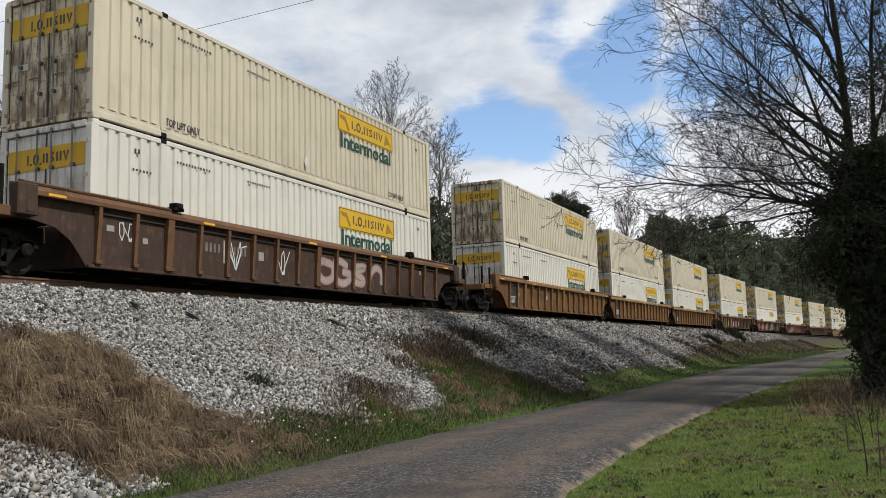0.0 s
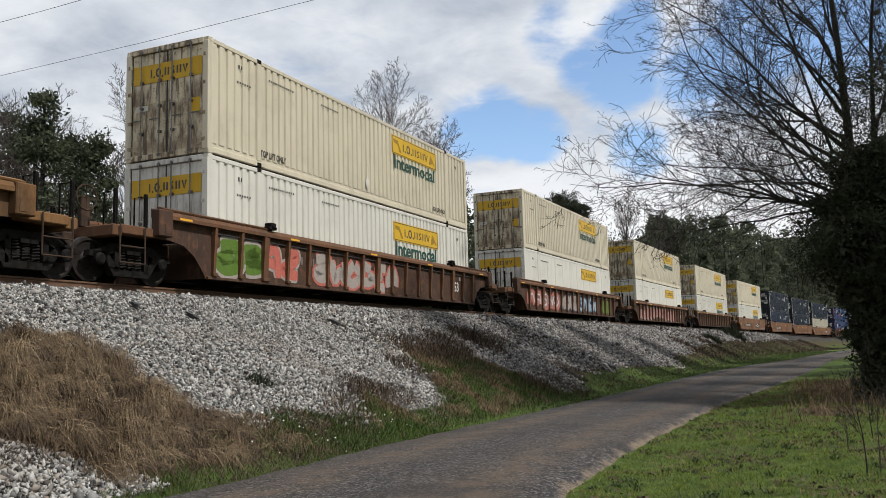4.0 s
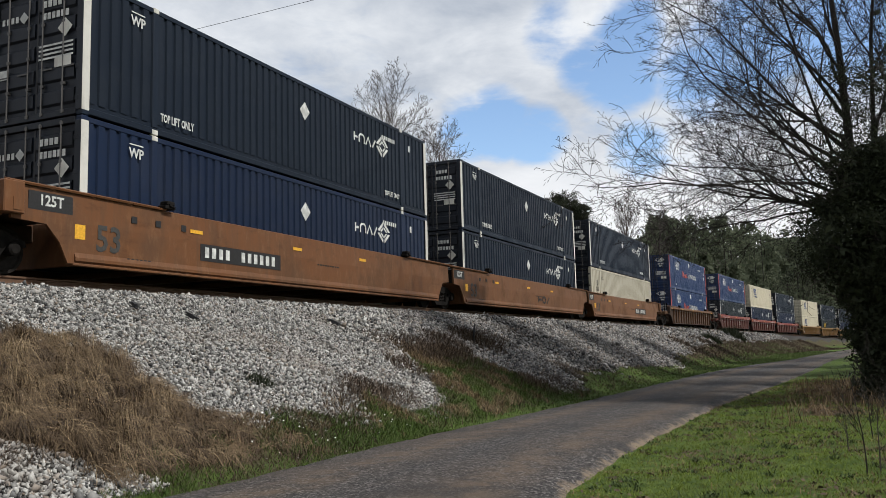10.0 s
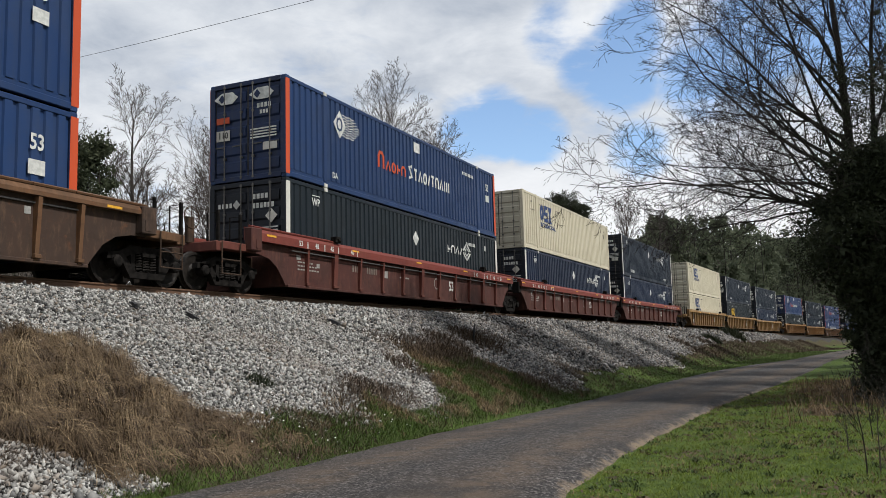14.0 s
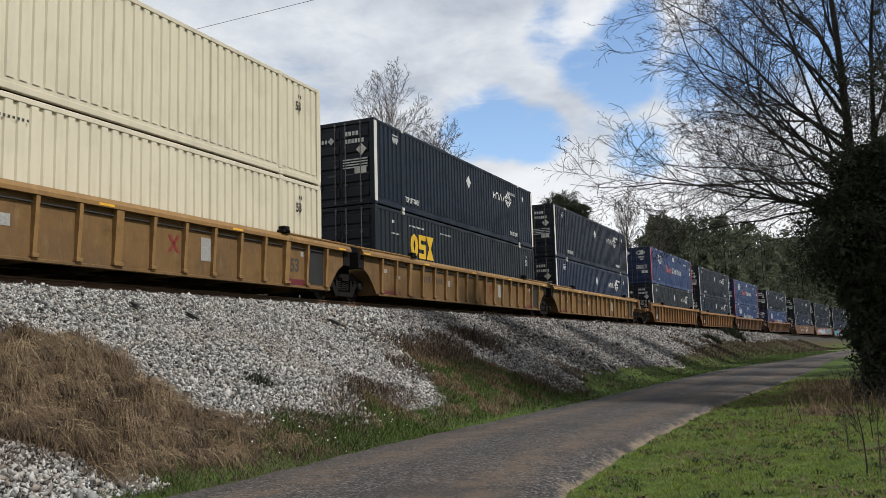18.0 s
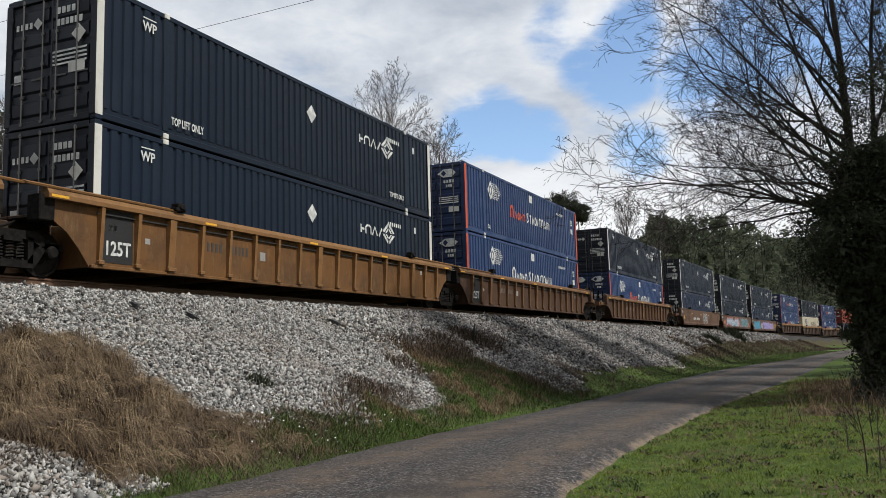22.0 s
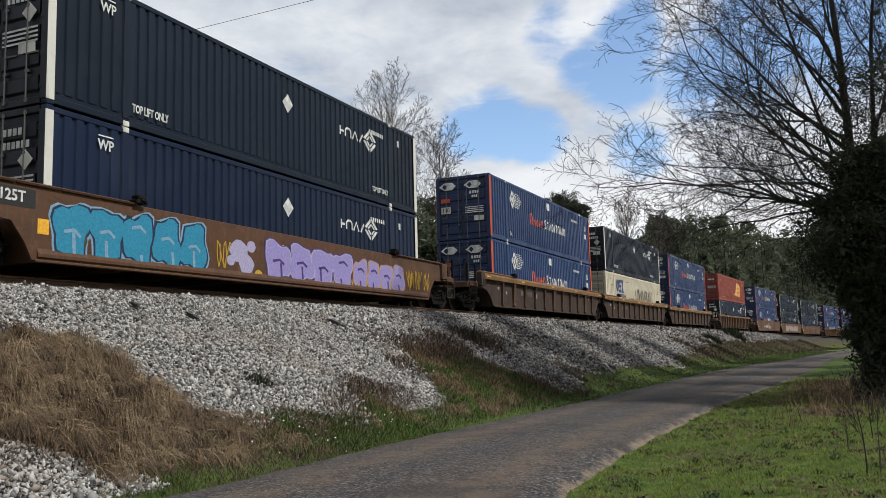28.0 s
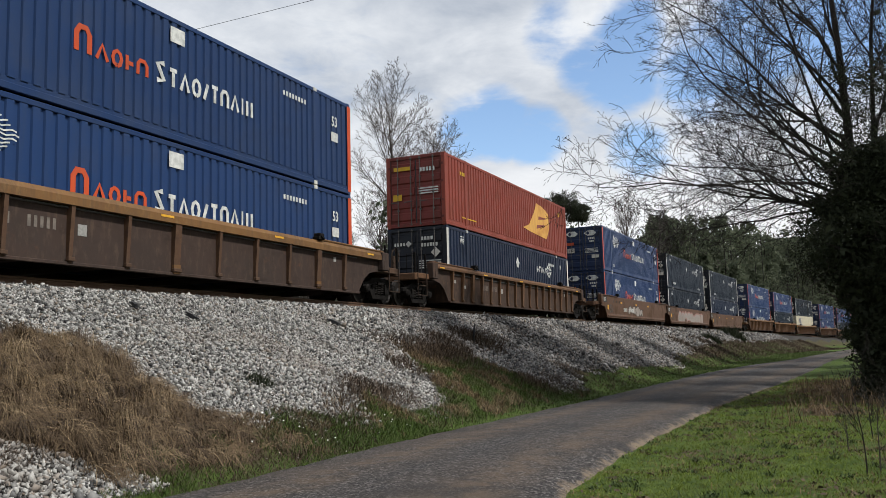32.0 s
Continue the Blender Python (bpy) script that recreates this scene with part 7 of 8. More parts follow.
# ---------- trees ----------
def grow(mb, tips, rng, p, d, length, r, level, wander=0.25, lift=0.12, kids=(5, 5, 4, 3), spread_=(0.6, 1.1), shrink=0.62, sides=(7, 5, 4, 3, 3), minr=0.004):
    """A tapered limb and the limbs that grow from it."""
    n = (6, 5, 3, 2, 2)[min(level, 4)]
    pts, radii = [Vector(p)], [r]
    d = Vector(d).normalized()
    for i in range(n):
        d = (d + Vector((rng.gauss(0, wander), rng.gauss(0, wander), rng.gauss(0, wander) + lift)) * 0.4).normalized()
        pts.append(pts[-1] + d * length / n)
        radii.append(max(minr, r * (1 - 0.75 * (i + 1) / n)))
    mb.tube(pts, radii, sides[min(level, len(sides) - 1)], caps=False)
    if level >= len(kids):
        tips.append((pts[-1], d))
        return
    for k in range(kids[level]):
        f = rng.uniform(0.25, 1.0) if level else rng.uniform(0.35, 1.0)
        i = min(int(f * n), n - 1)
        base = pts[i].lerp(pts[i + 1], f * n - i)
        side = d.orthogonal().normalized()
        side.rotate(Matrix.Rotation(rng.uniform(0, 6.283), 3, d))
        a = rng.uniform(*spread_)
        grow(mb, tips, rng, base, d * math.cos(a) + side * math.sin(a), length * rng.uniform(shrink - 0.12, shrink + 0.12), max(minr, radii[i] * 0.55), level + 1, wander, lift, kids, spread_, shrink, sides, minr)


def leaf_cloud(name, centres, sizes, per, leaf, rng, mat, flat=0.7):
    """Many small leaf clumps about the given centres."""
    c = np.repeat(np.array(centres, float), per, 0)
    sz = np.repeat(np.array(sizes, float), per)
    n = len(c)
    off = rng.normal(0, 0.5, (n, 3)) * sz[:, None]
    off[:, 2] *= flat
    pos = c + off
    a = rng.normal(0, 1, (n, 3))
    a /= np.linalg.norm(a, axis=1)[:, None]
    b = np.cross(a, rng.normal(0, 1, (n, 3)))
    b /= np.linalg.norm(b, axis=1)[:, None]
    l = leaf * rng.uniform(0.6, 1.4, n)[:, None]
    v = np.stack([pos - a * l, pos + b * l * 0.45, pos + a * l, pos - b * l * 0.45], 1).reshape(-1, 3)
    return np_mesh(name, v, np.arange(n * 4).reshape(-1, 4), mat)


SLIM = ((6, 9, (0.35, 0.75), 0.50, 0.07), (4, 6, (0.35, 0.85), 0.48, 0.10), (3, 4, (0.35, 0.9), 0.5, 0.13), (2, 0, None, 0, 0.15))


def bare_tree(name, x, y, h, seed, label, mat=None, width=0.2, limbs=18, low=0.3, minr=0.008):
    """A leafless tree: a wavering stem with rising limbs that make a rounded crown."""
    rng = random.Random(seed)
    tree = tagged(new(name), label, "tree")
    tree.location = (x, y, height(x, y) - 0.1)
    pts, d = [Vector((0, 0, 0))], Vector((0, 0, 1))
    for i in range(8):
        d = (d + Vector((rng.gauss(0, 0.05), rng.gauss(0, 0.05), 0.08))).normalized()
        pts.append(pts[-1] + d * h * 0.92 / 8)
    rad = [h * 0.016 * (1 - 0.115 * i) + 0.008 for i in range(9)]
    rad[0] *= 1.3
    mat = mat or M_BARK
    part("trunk", MB().tube(pts, rad, 8), mat, tree, smooth=True)
    mb = MB()
    for k in range(limbs):
        f = low + (0.97 - low) * (k + rng.uniform(0, 1)) / limbs
        i = min(int(f * 8), 7)
        base = pts[i].lerp(pts[i + 1], f * 8 - i)
        a, e = k * 2.4 + rng.uniform(-0.5, 0.5), rng.uniform(0.45, 0.95) * (1.15 - 0.5 * f)
        reach = h * width * math.sin(math.pi * min(1.0, 0.25 + 0.75 * (f - low) / (1 - low))) ** 0.6 + h * 0.05
        bough(mb, rng, base, (math.cos(a) * math.sin(e), math.sin(a) * math.sin(e), math.cos(e)), reach / math.sin(e) * 0.62, rad[i] * 0.45, 0, minr * 0.8, 0.03, SLIM)
    part("crown", mb, mat, tree)
    return tree


def pine_tree(name, x, y, h, seed, label, base=0.25, width=0.22, mat=None, leaf=0.28, per=26, flat=False):
    rng = random.Random(seed)
    tree = tagged(new(name), label, "tree")
    tree.location = (x, y, height(x, y) - 0.1)
    t = MB().tube([(0, 0, 0), (0.1, 0, h * 0.5), (0.0, 0.1, h * 0.98)], [h * 0.016, h * 0.011, 0.03], 8)
    centres, sizes = [], []
    n = int(h * 7)
    for i in range(n):
        f = base + (1 - base) * rng.uniform(0, 1)
        r = h * width * (1 - ((f - base) / (1 - base)) ** 1.5) * rng.uniform(0.3, 1.0) + 0.2
        if flat:
            r = h * width * rng.uniform(0.1, 1.0)
        a = rng.uniform(0, 6.283)
        c = (r * math.cos(a), r * math.sin(a), f * h + rng.uniform(-0.3, 0.3))
        centres.append(c)
        sizes.append(rng.uniform(0.5, 1.1) * (h * 0.06 if not flat else 0.55))
        t.tube([(0, 0, f * h - r * 0.15), (c[0] * 0.6, c[1] * 0.6, c[2] - 0.15), c], [0.05, 0.03, 0.012], 4)
    part("trunk", t, M_BARK, tree)
    part("crown", leaf_cloud("crown", centres, sizes, per, leaf, np.random.RandomState(seed), mat or M_PINE), mat or M_PINE, tree)
    return tree


# segments, side shoots, their angles, their length as a share, wander, by level
BOUGH = ((9, 13, (0.50, 0.95), 0.45, 0.16), (5, 8, (0.45, 0.95), 0.42, 0.20), (4, 4, (0.40, 0.95), 0.46, 0.24), (2, 0, None, 0, 0.30))


def bough(mb, rng, p, d, length, r, level, minr=0.005, lift=0.03, spec=BOUGH):
    """A limb that thins towards its tip, with side shoots all along it, each with finer ones."""
    n, kids, angles, share, wander = spec[level]
    d = Vector(d).normalized()
    pts, radii, ways = [Vector(p)], [r], []
    for i in range(n):
        d = (d + Vector((rng.gauss(0, wander), rng.gauss(0, wander), rng.gauss(0, wander) + lift * (1 + 2 * i / n)))).normalized()
        ways.append(d)
        pts.append(pts[-1] + d * length / n)
        radii.append(max(minr, r * (1 - 0.92 * ((i + 1) / n) ** 0.8)))
    mb.tube(pts, radii, (7, 5, 3, 3)[level], caps=False)
    turn = rng.uniform(0, 6.283)
    for k in range(kids):
        f = 0.14 + 0.86 * (k + rng.uniform(0.1, 0.9)) / kids
        i = min(int(f * n), n - 1)
        base = pts[i].lerp(pts[i + 1], f * n - i)
        turn += 2.4 + rng.uniform(-0.5, 0.5)
        side = ways[i].orthogonal().normalized()
        side.rotate(Matrix.Rotation(turn, 3, ways[i]))
        a = rng.uniform(*angles)
        bough(mb, rng, base, ways[i] * math.cos(a) + side * math.sin(a), length * share * (1.25 - 0.75 * f) * rng.uniform(0.65, 1.25), max(minr, radii[i] * 0.55), level + 1, minr, lift, spec)


# the great bare tree over the lane's far verge: limbs reach out over the grass and the lane
def great_tree():
    rng = random.Random(77)
    x, y = GREAT
    tree = tagged(new("bare_tree"), "large leafless tree with dark spreading limbs", "tree")
    tree.location = (x, y, height(x, y) - 0.1)
    stems = (((0, 0, 0), (-0.05, 0.1, 2.0), (0.0, 0.0, 4.0), (-0.05, 0.0, 6.0), (-0.12, 0.1, 8.5), (-0.25, 0.1, 11.0), (-0.2, 0.0, 13.5)), ((0.04, 0.15, 3.2), (0.35, 0.2, 4.6), (0.5, 0.3, 6.5), (0.62, 0.3, 9.0), (0.9, 0.2, 11.5), (1.0, 0.2, 13.5)))
    for path, r0 in zip(stems, (0.19, 0.09)):
        n = len(path)
        part("trunk", MB().tube(path, [r0 * (1 - 0.85 * i / (n - 1)) for i in range(n)], 10), M_BARK, tree, smooth=True)
    for z, az, el, length, r in GREAT_LIMBS:
        path = [Vector(p) for p in (stems[0] if az < 0 else stems[1])]
        i = max(k for k in range(len(path) - 1) if path[k].z <= z)
        base = path[i].lerp(path[i + 1], (z - path[i].z) / (path[i + 1].z - path[i].z))
        a, e = radians(az), radians(el)
        mb = MB()
        bough(mb, rng, base, (math.sin(a) * math.cos(e), math.cos(a) * math.cos(e), math.sin(e)), length * 0.97, r * 0.60, 0, 0.0046, 0.008)
        part("limb", mb, M_BARK, tree)
    # low twiggy shoots about the foot of the crown
    for z, az, el, length in ((2.2, -150, 15, 1.8), (2.8, -120, 0, 2.0), (3.2, -170, 20, 2.4), (2.5, 165, 5, 2.2), (3.6, -140, 10, 2.4), (3.0, 140, 25, 2.0)):
        a, e = radians(az), radians(el)
        mb = MB()
        bough(mb, rng, (0, 0, z), (math.sin(a) * math.cos(e), math.cos(a) * math.cos(e), math.sin(e)), length, 0.03, 1)
        part("limb", mb, M_TWIG, tree)


GREAT = (1.0, 23.0)
# height on the stem, bearing, rise, length, thickness
GREAT_LIMBS = [(4.5, -82, 8, 4.6, 0.06), (4.8, -101, 14, 5.6, 0.07), (4.9, -62, 14, 5.4, 0.07), (5.0, -96, 20, 6.4, 0.08), (4.6, -92, 10, 5.2, 0.07), (4.8, -72, 16, 6.0, 0.075), (4.9, -108, 19, 6.0, 0.08), (4.6, -88, 22, 7.4, 0.09), (4.9, -120, 26, 6.0, 0.08), (5.1, -66, 28, 6.6, 0.085), (5.3, -97, 34, 7.4, 0.10),
               (5.6, -82, 42, 7.6, 0.105), (5.8, -128, 44, 6.4, 0.085), (6.1, -104, 50, 7.2, 0.10), (6.4, -70, 52, 7.0, 0.09), (6.9, -92, 58, 6.8, 0.09), (7.3, -116, 62, 6.2, 0.08), (7.7, -60, 64, 6.0, 0.075),
               (8.2, -85, 70, 5.6, 0.07), (8.9, -105, 74, 5.0, 0.06), (5.0, -150, 35, 5.0, 0.07), (6.6, -160, 55, 5.4, 0.07), (4.4, 175, 40, 4.6, 0.07), (5.2, 120, 55, 5.4, 0.08), (6.2, 160, 62, 5.4, 0.07), (6.8, 60, 64, 5.0, 0.07), (8.0, 110, 70, 4.6, 0.06)]
great_tree()
bare_tree("bare_tree", 2.9, 25.5, 14.0, 44, "leafless tree among the evergreens", M_BARK, 0.2, 12)


def evergreen(x, y, top, seed, profile, label, clusters, per, leaf):
    """A dense broad-leaved evergreen: radius by height from the profile."""
    rng = random.Random(seed)
    tree = tagged(new("evergreen_tree"), label, "tree")
    tree.location = (x, y, height(x, y) - 0.1)
    t = MB().tube([(0, 0, 0), (0.05, 0, 1.2), (-0.05, 0.1, top * 0.5), (0.0, 0.1, top * 0.92)], [0.20, 0.15, 0.10, 0.03], 8)
    hs, rs = zip(*profile)
    centres, sizes = [], []
    for i in range(clusters):
        h = top * rng.uniform(0.02, 1.0) ** 1.1
        a = rng.uniform(0, 6.283)
        lobe = 1.0 + 0.45 * noise.noise(Vector((math.cos(a) * 1.6, math.sin(a) * 1.6, h * 0.9 + seed)))
        r = np.interp(h, hs, rs) * lobe * math.sqrt(rng.uniform(0.02, 1.0))
        centres.append((r * math.cos(a), r * math.sin(a), h))
        sizes.append(rng.uniform(0.30, 0.62))
        if i % 4 == 0:
            t.tube([(0, 0, max(0.3, h - r * 0.4)), (r * 0.5 * math.cos(a), r * 0.5 * math.sin(a), h - r * 0.1), centres[-1]], [0.035, 0.02, 0.008], 4)
    part("trunk", t, M_BARK, tree)
    part("crown", leaf_cloud("crown", centres, sizes, per, leaf, np.random.RandomState(seed), M_CEDAR, 0.8), M_CEDAR, tree)
    heart = [(x * 0.72, y * 0.72, z) for x, y, z in centres]
    part("inner_crown", leaf_cloud("inner_crown", heart, sizes, 26, 0.10, np.random.RandomState(seed + 1), M_CEDAR, 0.8), M_CEDAR, tree)


evergreen(1.30, 22.2, 5.8, 31, ((0, 0.25), (0.8, 0.25), (1.8, 0.35), (2.4, 0.7), (2.9, 1.35), (3.4, 1.9), (4.0, 1.75), (4.8, 1.3), (5.8, 0.5)), "dark dense evergreen tree beside the lane", 430, 170, 0.031)
evergreen(2.9, 22.6, 5.6, 36, ((0, 1.4), (2.0, 1.6), (3.6, 1.6), (4.6, 0.9), (5.6, 0.3)), "dark dense evergreen tree beside the lane", 300, 140, 0.038)
def climbing_leaves():
    """Evergreen creeper scattered through the lower limbs of the great tree."""
    rng = random.Random(61)
    centres, sizes = [], []
    for i in range(430):
        z = 4.2 + 4.0 * rng.uniform(0, 1) ** 1.3
        r = (2.5 - 0.30 * (z - 4)) * math.sqrt(rng.uniform(0.0, 1.0))
        a = rng.uniform(0, 6.283)
        centres.append((1.7 + r * math.cos(a), 22.6 + r * math.sin(a), z))
        sizes.append(rng.uniform(0.2, 0.55))
    tagged(new("creeper", leaf_cloud("creeper", centres, sizes, 55, 0.034, np.random.RandomState(62), M_CEDAR, 0.8)), "dark evergreen creeper through the bare limbs", "creeper", kind="stuff")


climbing_leaves()
pine_tree("cedar_tree", 3.2, 30.0, 9.0, 33, "dark evergreen cedar at the wood's edge", 0.04, 0.24, M_CEDAR, 0.09, 150)
pine_tree("cedar_tree", 2.6, 38.0, 9.0, 34, "dark evergreen cedar at the wood's edge", 0.04, 0.24, M_CEDAR, 0.10, 130)
pine_tree("cedar_tree", 5.5, 47.0, 10.0, 35, "dark evergreen cedar at the wood's edge", 0.04, 0.26, M_CEDAR, 0.12, 120)
# tall pines added out of view on the lane's far side; their high crowns shade the bank
for i, (x, y, h) in enumerate(((6.6, 25.5, 25.0), (6.4, 31.5, 26.0), (7.2, 39.5, 24.0), (8.4, 49.0, 23.0), (9.5, 60.0, 21.0), (9.5, 69.0, 22.0))):
    pine_tree("pine_tree", x, y, h, 90 + i, "unseen tall pine added to shade the bank", 0.52, 0.17, M_PINE, 0.17, 34)
# dense evergreens deeper on the wooded side, unseen, added to shade tree and verge
for i, (x, y, h) in enumerate(((5.6, 20.8, 10.5), (5.4, 23.0, 12.0))):
    pine_tree("cedar_tree", x, y, h, 120 + i, "dark evergreen cedar at the wood's edge", 0.10, 0.17, M_CEDAR, 0.14, 60)
# leafless trees behind the line
bare_tree("bare_tree", -22.6, 45.0, 15.4, 41, "rounded leafless tree behind the railway", M_TWIG, 0.22, 20, 0.42, 0.009)
bare_tree("bare_tree", -20.2, 46.0, 12.5, 42, "slender leafless tree behind the railway", M_TWIG, 0.16, 16, 0.35, 0.010)
for i, (x, y, h) in enumerate(((-31.3, 40.0, 12.6), (-28.9, 41.0, 9.8), (-34.0, 42.0, 11.4), (-33.5, 29.0, 11.5), (-36.5, 30.5, 11.0), (-30.0, 47.0, 10.6), (-26.0, 50.0, 9.5))):
    bare_tree("bare_tree", x, y, h, 50 + i, "grey leafless tree behind the railway", M_TWIG, 0.25, 22, 0.2, 0.010)
for i, (x, y, h) in enumerate(((-28.9, 30.5, 12.2), (-30.5, 34.0, 9.6), (-33.0, 33.0, 10.0), (-27.0, 33.0, 9.0))):
    bare_tree("bare_tree", x, y, h, 80 + i, "slender leafless tree behind the railway", M_TWIG, 0.15, 14, 0.3, 0.009)
bare_tree("bare_tree", -19.3, 100.0, 18.5, 61, "tall thin leafless tree behind the railway", M_TWIG, 0.13, 14, 0.3, 0.016)
bare_tree("bare_tree", -17.3, 104.0, 17.0, 62, "tall thin leafless tree behind the railway", M_TWIG, 0.13, 14, 0.3, 0.016)
pine_tree("pine_tree", -30.9, 110.0, 20.4, 63, "tall pine with a tufted top", 0.89, 0.13, M_CEDAR, 0.10, 60, True)
pine_tree("pine_tree", -28.9, 111.0, 18.9, 64, "tall pine with a tufted top", 0.90, 0.09, M_CEDAR, 0.10, 60, True)
for i, (x, y, h) in enumerate(((-29.6, 25.5, 11.2), (-28.0, 27.0, 9.4), (-33.0, 30.5, 10.5), (-38.5, 31.0, 13.0))):
    pine_tree("pine_tree", x, y, h, 70 + i, "green pine behind the railway", 0.05, 0.24, M_PINE, 0.10, 150)


def far_woods():
    """Mixed wood along the far side of the line, in one mesh."""
    rng = np.random.RandomState(91)
    centres, sizes = [], []
    stems = MB()
    for i in range(120):
        s = 35 + 285 * rng.uniform(0, 1) ** 1.3
        q = -9 - rng.uniform(0, 1) ** 1.3 * 60
        top = np.interp(s, (35, 60, 92, 108, 128, 200, 420), (5.0, 6.5, 8.5, 13.0, 21.0, 25.0, 26.0)) * rng.uniform(0.75, 1.1)
        x, y = plan_np(q, s)
        z = ground_z(q, s)
        stems.tube([(x, y, z - 0.3), (x, y, z + top * 0.9)], [0.16, 0.05], 4, False)
        for k in range(15):
            f = rng.uniform(0.1, 1.0)
            r = top * 0.17 * (1.1 - f) + 0.4
            a = rng.uniform(0, 6.283)
            centres.append((x + r * math.cos(a), y + r * math.sin(a), z + f * top))
            sizes.append(0.9 + top * 0.06)
    for i in range(80):
        s = rng.uniform(60, 320)
        q = 19 + rng.uniform(0, 1) ** 1.2 * 60 + np.interp(s, (60, 200), (0, -3))
        top = rng.uniform(10, 19)
        x, y = plan_np(q, s)
        z = ground_z(q, s)
        stems.tube([(x, y, z - 0.3), (x, y, z + top * 0.9)], [0.16, 0.05], 4, False)
        for k in range(14):
            f = rng.uniform(0.05, 1.0)
            r = top * 0.18 * (1.1 - f) + 0.4
            a = rng.uniform(0, 6.283)
            centres.append((x + r * math.cos(a), y + r * math.sin(a), z + f * top))
            sizes.append(0.9 + top * 0.06)
    # the dense ridge where the line bends away
    ridge_c, ridge_z = [], []
    for i in range(340):
        az = math.radians(-11.0 + 17.0 * (i % 85) / 85)
        d = 118 + 200 * rng.uniform(0, 1) ** 1.2
        x, y = d * math.sin(az), d * math.cos(az)
        q, s = unplan_np(x, y)
        if q > -8.5:
            continue
        z = float(ground_z(q, s))
        el = np.interp(math.degrees(az), (-11.0, -10.5, -9.8, -7.0, -4.5, -2.5, 6.0), (6.0, 7.3, 8.35, 8.35, 7.9, 7.4, 7.0))
        top = (d * math.tan(math.radians(el)) + 1.5 - z) * (rng.uniform(0.85, 1.0) if i % 3 else rng.uniform(0.45, 0.75))
        stems.tube([(x, y, z - 0.3), (x, y, z + top * 0.95)], [0.2, 0.05], 4, False)
        for k in range(18):
            f = rng.uniform(0.03, 0.97)
            r = top * 0.15 * (1.12 - f) * math.sqrt(rng.uniform(0, 1)) + 0.2
            a = rng.uniform(0, 6.283)
            ridge_c.append((x + r * math.cos(a), y + r * math.sin(a), z + f * top))
            ridge_z.append(1.0 + 0.04 * top * (1.1 - f))
    # thicket close behind the line
    for i in range(16):
        az = math.radians(rng.uniform(-26.5, -19.0))
        d = rng.uniform(46, 62)
        x, y = d * math.sin(az), d * math.cos(az)
        q, s = unplan_np(x, y)
        z = float(ground_z(q, s))
        top = (d * math.tan(math.radians(10.6)) + 1.5 - z) * rng.uniform(0.6, 1.0)
        for k in range(26):
            f = rng.uniform(0.03, 0.97)
            r = top * 0.2 * (1.12 - f) * math.sqrt(rng.uniform(0, 1)) + 0.2
            a = rng.uniform(0, 6.283)
            centres.append((x + r * math.cos(a), y + r * math.sin(a), z + f * top))
            sizes.append(0.8)
    RC, RZ = np.array(ridge_c), np.array(ridge_z)
    brown = rng.uniform(0, 1, len(RC)) < np.clip(0.10 + 0.004 * (RC[:, 0] + 20), 0.05, 0.3)
    tagged(new("wooded_ridge", leaf_cloud("wooded_ridge", RC[~brown], RZ[~brown], 50, 0.18, rng, M_WOODS, 0.8)), "dense dark mixed woodland behind the railway", "woodland", kind="stuff")
    tagged(new("wooded_ridge", leaf_cloud("wooded_ridge", RC, RZ, 26, 0.58, rng, M_WOODS, 0.8)), "dense dark woodland undergrowth behind the railway", "woodland", kind="stuff")
    tagged(new("wooded_ridge", leaf_cloud("wooded_ridge", RC[brown], RZ[brown], 60, 0.17, rng, M_BRANCHWOOD, 0.8)), "bare grey-brown branches in the far woodland", "woodland", kind="stuff")
    C, Z = np.array(centres), np.array(sizes)
    q, s = unplan_np(C[:, 0], C[:, 1])
    front = (q > -32) & (q < 0) & (s < 210)
    tagged(new("far_woods", leaf_cloud("far_woods", C[front], Z[front], 75, 0.17, rng, M_WOODS, 0.8)), "dark mixed woodland along the railway", "woodland", kind="stuff")
    tagged(new("far_woods", leaf_cloud("far_woods", C[~front], Z[~front], 30, 0.36, rng, M_WOODS, 0.8)), "dark mixed woodland in the distance", "woodland", kind="stuff")
    st = stems.mesh("far_stems", M_BARK)
    tagged(new("far_stems", st), "bare trunks in the woodland", "woodland", kind="stuff")


far_woods()


def thicket():
    """Leafless saplings and brush close behind the line."""
    rng = np.random.RandomState(131)
    n = 11000
    s = rng.uniform(8, 62, n)
    q = -8.5 - 9 * rng.uniform(0, 1, n) ** 1.2
    x, y = plan_np(q, s)
    h = 1.5 + 4.6 * rng.uniform(0, 1, n) ** 0.8
    blades("thicket", x, y, ground_z(q, s) - 0.1, h, 0.012, rng.uniform(0.0, 0.45, n), M_BRANCHWOOD, rng, "bare brown-grey saplings and brush behind the railway", "thicket")
    k = rng.randint(0, n, 26000)
    f = rng.uniform(0.25, 0.95, len(k))
    blades("thicket_twigs", x[k], y[k], ground_z(q, s)[k] + h[k] * f, rng.uniform(0.3, 1.1, len(k)), 0.008, rng.uniform(0.3, 1.4, len(k)), M_BRANCHWOOD, rng, "bare twigs of the brush behind the railway", "thicket")


thicket()


